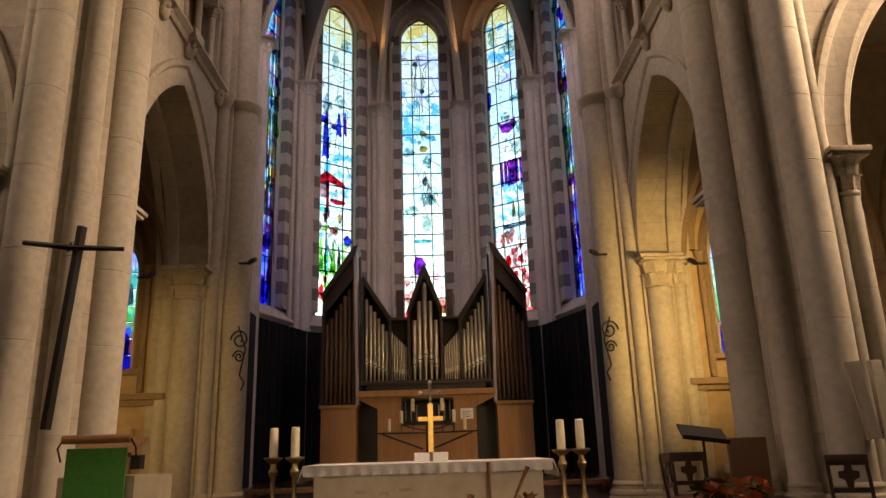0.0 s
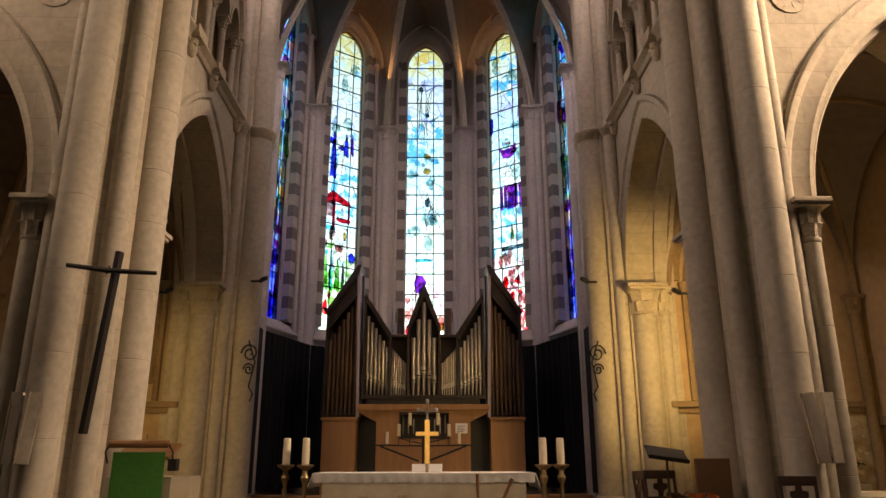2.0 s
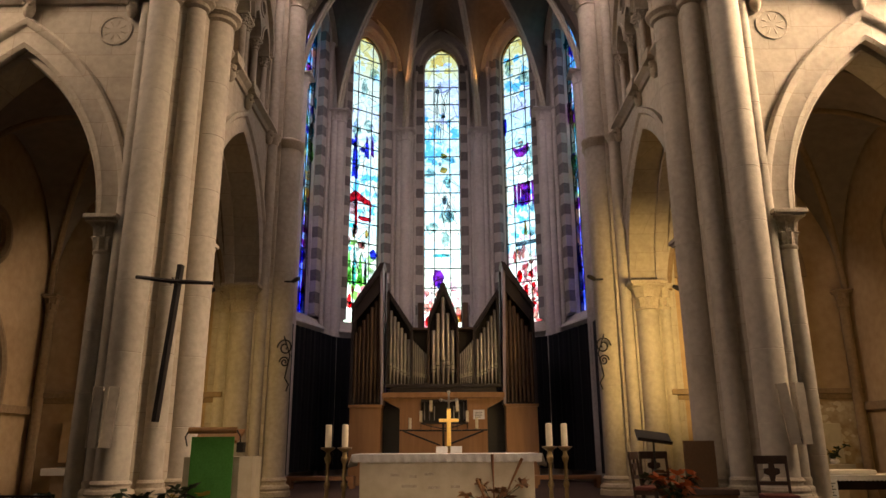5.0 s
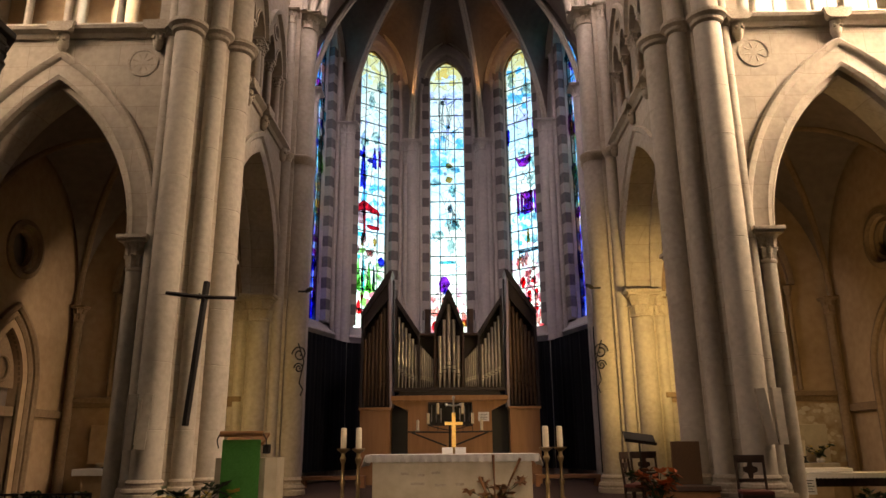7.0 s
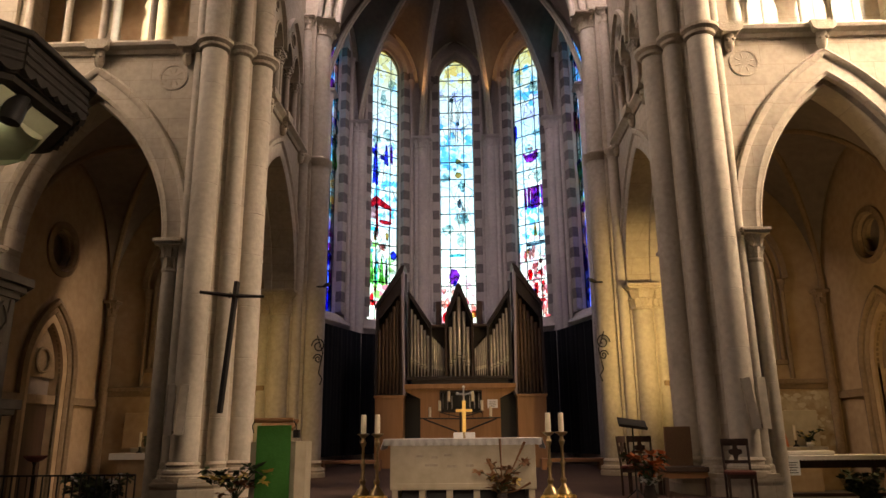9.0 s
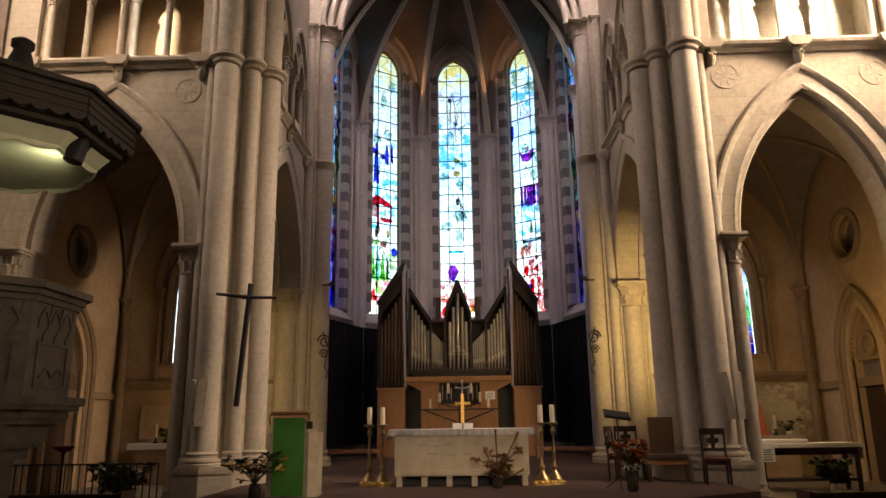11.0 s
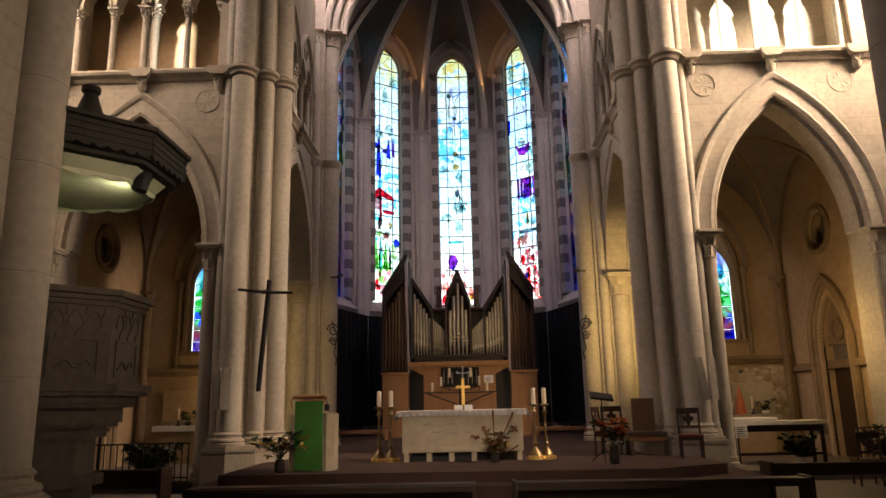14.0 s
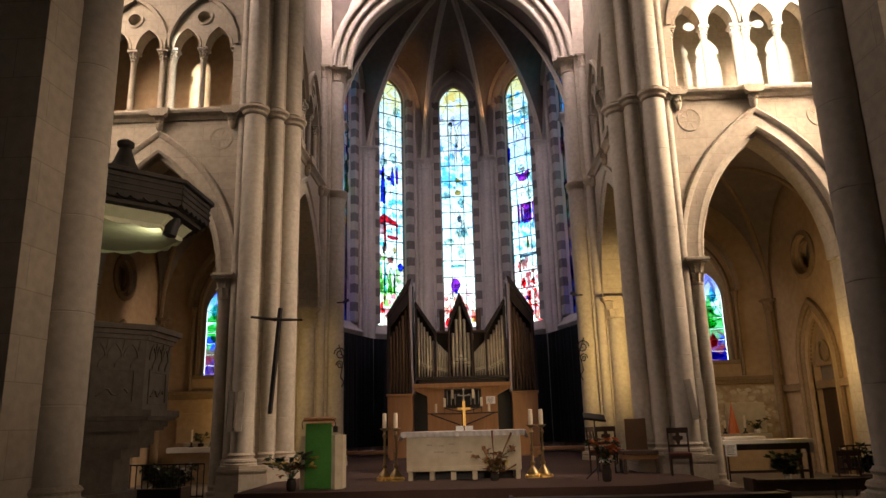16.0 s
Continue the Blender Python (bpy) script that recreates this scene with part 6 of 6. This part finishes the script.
stand = thing("music_stand", "black metal music stand with a tilted desk", "music stand")
mx, my = 2.66, 6.5
part("desk", placed(box(-0.21, 0.21, -0.01, 0.01, -0.12, 0.12, 0.004), Matrix.Translation((mx, my, 1.70)) @ Matrix.Rotation(radians(8), 4, "Y") @ Matrix.Rotation(radians(-58), 4, "X")), BLACK, stand, smooth=False)
part("lip", placed(box(-0.21, 0.21, -0.04, 0.0, -0.125, -0.115), Matrix.Translation((mx, my, 1.70)) @ Matrix.Rotation(radians(8), 4, "Y") @ Matrix.Rotation(radians(-58), 4, "X")), BLACK, stand, smooth=False)
part("pole", tube([(mx, my, PZ + 0.08), (mx, my, 1.68)], 0.013), BLACK, stand)
part("knob", tube([(mx - 0.03, my, 1.3), (mx + 0.05, my, 1.3)], 0.02), BLACK, stand)
for i in range(3):
    a = radians(120 * i + 20)
    part("leg", tube([(mx, my, PZ + 0.22), (mx + 0.26 * math.cos(a), my + 0.26 * math.sin(a), PZ + 0.01)], 0.011, 6), BLACK, stand)


# flower arrangements
def petal_mesh(w, l):
    bm = bmesh.new()
    p = [bm.verts.new(c) for c in ((0, 0, 0), (-w, l * 0.45, 0.02 * l), (0, l, -0.1 * l), (w, l * 0.45, 0.02 * l), (0, l * 0.5, -0.08 * l))]
    for t in ((0, 1, 4), (1, 2, 4), (2, 3, 4), (3, 0, 4)):
        bm.faces.new([p[i] for i in t])
    bmesh.ops.solidify(bm, geom=bm.faces[:], thickness=0.003)
    return mesh_of(bm, "petal", True)


def bouquet(name, label, x, y, z, vase, sprays, tall=0.5, spread=0.3, seed=1, vase_h=0.22):
    rnd = random.Random(seed)
    f = thing(name, label, "flowers")
    part("vase", lathe([(0.06, 0), (0.085, 0.03), (0.09, vase_h * 0.6), (0.07, vase_h * 0.9), (0.08, vase_h)], 16, x, y, z), vase, f)
    meshes = {}
    for mat, count, size, lo, hi in sprays:
        if mat.name not in meshes:
            meshes[mat.name] = petal_mesh(size * 0.35, size)
            meshes[mat.name].materials.append(mat)
        for i in range(count):
            a, h = rnd.uniform(0, 2 * math.pi), rnd.uniform(lo, hi)
            out = spread * rnd.uniform(0.3, 1.0) * (0.5 + h / tall * 0.6)
            p = Vector((x + out * math.cos(a), y + out * math.sin(a) * 0.7, z + vase_h + tall * h))
            stem = part("stem", tube([(x, y, z + vase_h * 0.9), (x + (p.x - x) * 0.35, y + (p.y - y) * 0.35, z + vase_h + tall * h * 0.6), tuple(p)], 0.005, 5), LEAF, f)
            for k in range(6):
                q = Matrix.Translation(p) @ Euler((rnd.uniform(-0.7, 0.9), rnd.uniform(-0.5, 0.5), 2 * math.pi * k / 6 + rnd.uniform(-0.4, 0.4))).to_matrix().to_4x4()
                part("petal", meshes[mat.name], None, stem, m=q)
    return f


bouquet("flower_vase", "dark vase of yellow lilies and dark leaves on the carpet", -2.95, 5.55, PZ, DARKPOT, [(YELLOW, 7, 0.11, 0.45, 0.8), (LEAF, 14, 0.13, 0.2, 0.95), (DRYLEAF, 8, 0.1, 0.1, 0.6)], 0.45, 0.42, 3)
bouquet("flower_vase", "dark pot of orange and white flowers below the music stand", 2.75, 6.1, PZ, DARKPOT, [(ORANGE, 12, 0.12, 0.3, 0.95), (WHITEPOT, 7, 0.08, 0.05, 0.3), (LEAF, 12, 0.12, 0.1, 0.8), (DRYLEAF, 6, 0.12, 0.4, 0.9)], 0.5, 0.26, 5, 0.3)
dry = bouquet("dried_arrangement", "dried russet branches in a glass bowl before the altar", 0.72, 6.95, PZ, DARKPOT, [(DRYLEAF, 24, 0.12, 0.1, 0.9), (YELLOW, 5, 0.09, 0.2, 0.5)], 0.5, 0.3, 9, 0.16)
for x1, z1 in ((0.7, 1.5), (1.08, 1.45), (0.5, 1.2), (1.15, 0.85)):
    part("branch", tube([(0.72, 6.95, PZ + 0.15), (0.72 + (x1 - 0.72) * 0.5, 6.9, PZ + (z1 - PZ) * 0.6), (x1, 6.88, z1)], [0.012, 0.01, 0.022], 6), DRYLEAF, dry)

# low benches along the dark hangings
for s in (1, -1):
    bn = thing("low_bench", "long low pale wooden bench under the dark hanging", "bench", "apse benches")
    mm = mirror(s)
    part("seat", placed(box(2.3, 4.05, 16.5, 16.9, 0.76, 0.86, 0.012), mm), BENCHWOOD, bn, smooth=False)
    for x in (2.36, 3.97):
        part("support", placed(box(x - 0.06, x + 0.06, 16.5, 16.88, PZ, 0.77, 0.01), mm), BENCHWOOD, bn, smooth=False)

# ------------------------------------------------------------------ the pulpit
pul = thing("pulpit", "carved grey stone pulpit on a moulded foot beside the pier", "pulpit")
QX, QY = -4.08, 0.5


def octa(r, k=8, x=QX, y=QY, turn=22.5):
    return [(x + r * math.cos(radians(turn + 360 * i / k)), y + r * math.sin(radians(turn + 360 * i / k))) for i in range(k)]


part("drum", slab(octa(0.86), 1.86, 2.64), PULPITSTONE, pul, smooth=False)
bm = slab(octa(0.98), 2.73, 2.79)
slab(octa(0.93), 2.68, 2.73, bm)
slab(octa(0.89), 2.63, 2.68, bm)
part("cornice", bm, PULPITSTONE, pul, smooth=False)
part("floor_moulding", slab(octa(1.0), 1.8, 1.87), PULPITSTONE, pul, smooth=False)
for k, (r, z0, z1) in enumerate(((0.96, 1.76, 1.8), (0.88, 1.69, 1.76), (0.84, 1.65, 1.69), (0.74, 1.5, 1.65), (0.70, 1.46, 1.5), (0.60, 1.36, 1.46))):
    part("corbel_course", slab(octa(r), z0, z1), PULPITSTONE, pul, smooth=False)
bm = slab(octa(0.5), 0.3, 1.36)
slab(octa(0.68), 0.0, 0.3, bm)
slab(octa(0.6), 0.9, 1.0, bm)
part("foot", bm, PULPITSTONE, pul, smooth=False)
for i in range(8):
    a = radians(45 * i)
    face = pose(QX + 0.8 * math.cos(a), QY + 0.8 * math.sin(a), 0, 0, 0, 45 * i - 90)
    part("panel_frame", placed(sweep_arch([(-0.22, 1.95), (-0.22, 2.3), (0.22, 2.3), (0.22, 1.95), (-0.22, 1.95)], [(-0.012, 0.0), (0.012, 0.0), (0.012, 0.012), (-0.012, 0.012)]), face), PULPITSTONE, pul, smooth=False)
    for x in (-0.17, 0.0, 0.17):
        part("blind_arch", placed(placed(sweep_arch([(u * 1 + x, 2.42 + z) for u, z in pointed(0.075, 0.16, 6)], [(-0.01, 0), (0.01, 0), (0.01, 0.014), (-0.01, 0.014)]), Matrix.Identity(4)), face), PULPITSTONE, pul, smooth=False)
        part("blind_drop", placed(plate([(x - 0.085, 2.62), (x - 0.085, 2.4), (x, 2.3), (x + 0.0, 2.36), (x - 0.06, 2.44)], 0.0, 0.012), face), PULPITSTONE, pul, smooth=False)
    part("carved_scroll", placed(tube([(-0.16 + 0.04 * k, 0.004, 2.06 + 0.04 * math.sin(k * 1.4)) for k in range(9)], 0.012, 6), face), PULPITSTONE, pul)
can = thing("sounding_board", "dark eight-sided pulpit canopy with a scalloped pale green underside", "pulpit canopy")
KX, KY, KR = -3.95, 0.42, 1.10
part("roof", slab(octa(KR * 0.96, 8, KX, KY), 4.12, 4.38), CANOPY, can, smooth=False)
bm = bmesh.new()
tiers = [[bm.verts.new((x, y, z)) for x, y in octa(r, 8, KX, KY)] for r, z in ((KR * 1.02, 4.43), (KR * 0.72, 4.52), (KR * 0.45, 4.64), (0.3, 4.74))]
for lo, hi in zip(tiers, tiers[1:]):
    for i in range(8):
        bm.faces.new((lo[i], lo[(i + 1) % 8], hi[(i + 1) % 8], hi[i]))
bm.faces.new(tiers[-1]), bm.faces.new(tiers[0][::-1])
part("sloping_top", bm, CANOPY, can, smooth=False)
part("finial", lathe([(0.34, 0), (0.22, 0.1), (0.13, 0.24), (0.09, 0.36), (0.07, 0.42), (0.1, 0.45), (0.1, 0.5), (0.06, 0.53), (0.01, 0.55)], 14, KX + 0.1, KY, 4.62), CANOPY, can)
part("underside", slab(octa(KR * 0.93, 8, KX, KY), 4.07, 4.118), CANOPY, can, smooth=False)
ring = octa(KR, 8, KX, KY)
for i in range(8):
    p, q = Vector(ring[i]), Vector(ring[(i + 1) % 8])
    t = (q - p).normalized()
    L = (q - p).length
    pts = [(0, 4.40), (L, 4.40)]
    for k in range(24, -1, -1):
        pts.append((L * k / 24, 4.15 - 0.04 * abs(math.sin(k * math.pi / 4))))
    m = Matrix(((t.x, -t.y, 0, p.x), (t.y, t.x, 0, p.y), (0, 0, 1, 0), (0, 0, 0, 1)))
    part("valance", placed(plate(pts, -0.02, 0.02), m), CANOPY, can, smooth=False)
    for z in (4.2, 4.27, 4.34):
        part("valance_bead", placed(tube([(0, -0.025, z), (L, -0.025, z)], 0.012, 6), m), CANOPY, can)
    part("edge_moulding", placed(box(-0.03, L + 0.03, -0.07, 0.0, 4.39, 4.44, 0.012), m), CANOPY, can, smooth=False)
# the lit green soffit hangs inside the rim and slopes down to the back
soffit = octa(KR * 0.84, 8, KX, KY)
bm = bmesh.new()
top = [bm.verts.new((x, y, 4.06)) for x, y in soffit]
mid = [bm.verts.new((KX + (x - KX) * 0.86, KY + (y - KY) * 0.86, 3.93)) for x, y in soffit]
for i in range(8):
    bm.faces.new((top[i], top[(i + 1) % 8], mid[(i + 1) % 8], mid[i]))
bm.faces.new(mid)
part("green_soffit", bm, PALEGREEN, can, "pale green painted underside", smooth=False)
low = octa(KR * 0.74, 8, KX, KY)
for i in range(8):
    p, q = Vector(low[i]), Vector(low[(i + 1) % 8])
    t = (q - p).normalized()
    L = (q - p).length
    m = Matrix(((t.x, -t.y, 0, p.x), (t.y, t.x, 0, p.y), (0, 0, 1, 0), (0, 0, 0, 1)))
    pts = [(0, 3.95), (L, 3.95)] + [(L * (1 - k / 16), 3.925 - 0.035 * abs(math.sin(k * math.pi / 8))) for k in range(17)]
    part("green_valance", placed(plate(pts, -0.008, 0.008), m), PALEGREEN, can, "pale green scalloped edge", smooth=False)
part("wall_arm", box(KX - 0.2, KX + 0.2, KY - 0.95, KY - 0.3, 4.44, 4.6, 0.02), CANOPY, can, smooth=False)
spk = thing("loudspeaker", "small dark cylindrical lamp under the canopy's edge", "lamp")
part("can", tube([(KX + 0.86, KY - 0.12, 4.12), (KX + 0.82, KY - 0.15, 4.0), (KX + 0.80, KY - 0.17, 3.86)], [0.05, 0.085, 0.08], 12), BLACK, spk)
part("bracket", tube([(KX + 0.84, KY - 0.1, 4.1), (KX + 0.9, KY - 0.1, 4.02), (KX + 0.87, KY - 0.13, 3.95)], 0.015, 6), BLACK, spk)

# ------------------------------------------------------------------ chapel furnishing


def side_altar(s):
    mm = mirror(s, C8)
    al = thing("side_altar", "pale stone side altar with a retable panel against the wall", "altar", "side altars")
    part("block", placed(box(5.6, 8.25, 12.85, 13.35, 0.2, 1.05, 0.02), mm), PLASTER, al, smooth=False)
    part("mensa", placed(box(5.4, 8.4, 12.72, 13.38, 1.05, 1.2, 0.02), mm), LINEN if s < 0 else STONE, al, smooth=False)
    if s < 0:
        part("retable", placed(box(5.5, 8.38, 13.3, 13.42, 1.3, 2.15, 0.015), mm), PLASTER, al, "pale stone retable panel", smooth=False)
        part("gradine", placed(box(5.5, 8.1, 13.15, 13.42, 1.2, 1.32, 0.015), mm), STONE, al, smooth=False)
    else:
        part("retable", placed(box(7.4, 8.5, 13.28, 13.34, 1.2, 2.03, 0.01), mm), MARBLE, al, "plain pale panel leaning behind the altar", smooth=False)
    for x, h in ((7.75, 0.34), (7.2, 0.22)):
        st = thing("altar_candle", "single white candle in a dark holder on the side altar", "candle", "side altar candles")
        part("holder", placed(lathe([(0.07, 0), (0.07, 0.02), (0.02, 0.06), (0.02, 0.12), (0.05, 0.14)], 12, x, 12.9, 1.2), mm), BLACK, st)
        part("candle", placed(lathe([(0.03, 0), (0.03, h)], 10, x, 12.9, 1.34), mm), WAX, st)


for s in (1, -1):
    side_altar(s)
fr = thing("worn_wall_painting", "patch of flaking painted plaster on the chapel wall", "wall painting")
rnd = random.Random(4)
FLAKE = surface("flaked_painting", (0.30, 0.20, 0.10), (0.62, 0.54, 0.40), 0.9, grain=8, stain=3.0)
part("plaster_skim", placed(plate([(7.0, 1.2), (8.95, 1.2), (8.95, 2.5), (7.0, 2.5)], 13.42, 13.44), mirror(1, C8)), FLAKE, fr, smooth=False)
PALEFLAKE = surface("bare_plaster", (0.55, 0.48, 0.36), (0.72, 0.66, 0.54), 0.9, grain=8)
for i in range(46):
    u, z = rnd.uniform(7.2, 8.85), rnd.uniform(1.4, 2.45)
    r = rnd.uniform(0.03, 0.1)
    part("flake", placed(plate([(u + r * rnd.uniform(0.6, 1.3) * math.cos(t), z + r * rnd.uniform(0.4, 1.0) * math.sin(t)) for t in [2 * math.pi * k / 9 for k in range(9)]], 13.41, 13.424), mirror(1, C8)), PALEFLAKE, fr, smooth=False)
tent = tagged(part("orange_cone", lathe([(0.16, 0), (0.15, 0.05), (0.07, 0.5), (0.0, 0.85)], 8, 7.55, 12.95, 1.2), ORANGE), "tall pointed orange screen on the side altar", "ornament")
bouquet("altar_plant", "small flowering plant in a white bowl on the side altar", 8.2, 12.95, 1.2, WHITEPOT, [(LEAF, 10, 0.1, 0.1, 0.9), (YELLOW, 5, 0.06, 0.3, 1.0)], 0.3, 0.16, 11, 0.1)
bouquet("altar_plant", "small green plant in a dark pot on the side altar", -7.4, 12.95, 1.2, DARKPOT, [(LEAF, 12, 0.1, 0.1, 0.9)], 0.3, 0.16, 12, 0.1)

tab = thing("side_table", "dark wooden table under a white lace-edged cloth", "table")
X0, X1, Y0, Y1 = 6.0, 7.95, 9.3, 9.9
for x in (X0 + 0.06, X1 - 0.06):
    for y in (Y0 + 0.06, Y1 - 0.06):
        part("leg", box(x - 0.035, x + 0.035, y - 0.035, y + 0.035, 0.2, 1.06, 0.008), DARKWOOD, tab, smooth=False)
part("top", box(X0, X1, Y0, Y1, 1.06, 1.11, 0.008), DARKWOOD, tab, smooth=False)
part("apron", box(X0 + 0.06, X1 - 0.06, Y0 + 0.03, Y0 + 0.05, 0.9, 1.06), DARKWOOD, tab, smooth=False)
part("stretcher", box(X0 + 0.06, X1 - 0.06, Y0 + 0.05, Y0 + 0.09, 0.4, 0.46, 0.006), DARKWOOD, tab, smooth=False)
tc = thing("table_cloth", "white cloth with a lace edge over the dark side table", "table cloth")
part("top", box(X0 - 0.05, X1 + 0.05, Y0 - 0.03, Y1 + 0.03, 1.112, 1.122, 0.003), LINEN, tc, smooth=False)
pts = [(X0 - 0.05, 1.12), (X1 + 0.05, 1.12)] + [(X1 + 0.05 - (X1 - X0 + 0.1) * k / 60, 1.05 - 0.018 * (k % 2)) for k in range(61)]
part("lace_front", plate(pts, Y0 - 0.036, Y0 - 0.031), LINEN, tc, smooth=False)
part("side_fall", box(X1 + 0.05, X1 + 0.056, Y0, Y1, 0.82, 1.12), LINEN, tc, smooth=False)
part("side_fall", box(X0 - 0.056, X0 - 0.05, Y0, Y1, 0.82, 1.12), LINEN, tc, smooth=False)
part("fold", box(X0 + 0.05, X0 + 1.0, Y0 + 0.1, Y1 - 0.1, 1.124, 1.2, 0.02), LINEN, tc, "folded thickness of white cloth", smooth=False)
sg = thing("notice_card", "white printed notice fixed to the corner of the side table", "notice")
part("card", box(X0 + 0.0, X0 + 0.26, Y0 - 0.055, Y0 - 0.045, 0.78, 1.06), PAPER, sg, smooth=False)
part("pole", tube([(X0 + 0.02, Y0 - 0.045, 0.2), (X0 + 0.02, Y0 - 0.04, 0.8)], 0.014, 8), SILVER, sg)
part("foot", lathe([(0.14, 0), (0.14, 0.015), (0.02, 0.03)], 16, X0 + 0.02, Y0 - 0.045, 0.2), SILVER, sg)
for i in range(5):
    part("text_bar", box(X0 + 0.04, X0 + 0.22 - 0.03 * (i % 2), Y0 - 0.059, Y0 - 0.056, 1.0 - i * 0.045, 1.012 - i * 0.045), BLACK, sg, smooth=False)
bouquet("potted_plant", "leafy green plant in a white pot on the floor", 7.1, 8.75, 0.2, WHITEPOT, [(LEAF, 40, 0.16, 0.1, 0.95)], 0.5, 0.3, 15, 0.2)
bouquet("potted_plant", "leafy plant with white flowers behind the railing", 8.75, 8.6, 0.2, DARKPOT, [(LEAF, 40, 0.17, 0.1, 0.95), (WHITEPOT, 5, 0.09, 0.5, 1.0)], 0.6, 0.4, 21, 0.2)
bouquet("potted_plant", "dark green plant standing behind the low railing", -6.6, 8.9, 0.2, DARKPOT, [(LEAF, 46, 0.18, 0.1, 0.95)], 0.5, 0.4, 16, 0.2)


def railing(x0, x1, y, z1=0.92):
    r = thing("low_railing", "low black wrought-iron railing before the chapel", "railing", "chapel railings")
    part("top_rail", box(x0, x1, y - 0.02, y + 0.02, z1 - 0.03, z1, 0.005), BLACK, r, smooth=False)
    part("bottom_rail", box(x0, x1, y - 0.015, y + 0.015, 0.3, 0.33), BLACK, r, smooth=False)
    n = int((x1 - x0) / 0.13)
    me = mesh_of(box(-0.01, 0.01, -0.01, 0.01, 0.2, z1 - 0.02), "bar")
    me.materials.append(BLACK)
    for i in range(n + 1):
        part("bar", me, None, r, smooth=False, m=pose(x0 + (x1 - x0) * i / n, y, 0))


railing(-8.5, -5.35, 7.75, 0.98)
railing(8.1, 9.4, 8.3, 1.0)
bowl = thing("tall_bowl", "dark reddish bowl on a slender stand in the chapel", "bowl")
part("dish", lathe([(0.02, 0), (0.12, 0.03), (0.2, 0.1), (0.2, 0.12), (0.1, 0.05)], 18, -7.6, 8.6, 1.15), REDSEAT, bowl)
part("stem", lathe([(0.14, 0), (0.03, 0.05), (0.025, 0.9), (0.05, 0.96)], 12, -7.6, 8.6, 0.2), BLACK, bowl)
fdr = bouquet("flower_vase", "white and pink flowers standing by the chapel railing", -6.1, 7.95, 0.2, DARKPOT, [(WHITEPOT, 8, 0.09, 0.5, 1.0), (LEAF, 20, 0.14, 0.1, 0.8)], 0.6, 0.4, 18, 0.15)


# dark pews at the foot of the sanctuary
def pew(x0, x1, y, z1):
    p = thing("pew", "dark stained wooden pew with a plain panelled back", "pew", "nave pews")
    part("back", box(x0, x1, y, y + 0.035, 0.35, z1, 0.008), DARKWOOD, p, smooth=False)
    part("top_rail", box(x0, x1, y - 0.02, y + 0.06, z1, z1 + 0.04, 0.01), DARKWOOD, p, smooth=False)
    part("seat", box(x0, x1, y + 0.035, y + 0.4, 0.42, 0.46, 0.008), DARKWOOD, p, smooth=False)
    for x in (x0, x1):
        part("end", box(x - 0.03, x + 0.03, y - 0.03, y + 0.42, 0.0, z1 + 0.06, 0.012), DARKWOOD, p, smooth=False)


pew(-7.6, -4.9, 5.4, 0.62)
pew(-3.9, 0.3, 4.2, 0.40)
pew(0.9, 5.2, 4.2, 0.43)
pew(5.2, 8.6, 5.6, 0.52)
for i, (x, y) in enumerate(((7.6, 7.2), (8.3, 7.4))):
    chair("wooden_chair", "plain dark wooden chair standing before the chapel", pose(x, y, 0.0, 0, 0, 170 + 20 * i), seat=DARKWOOD)
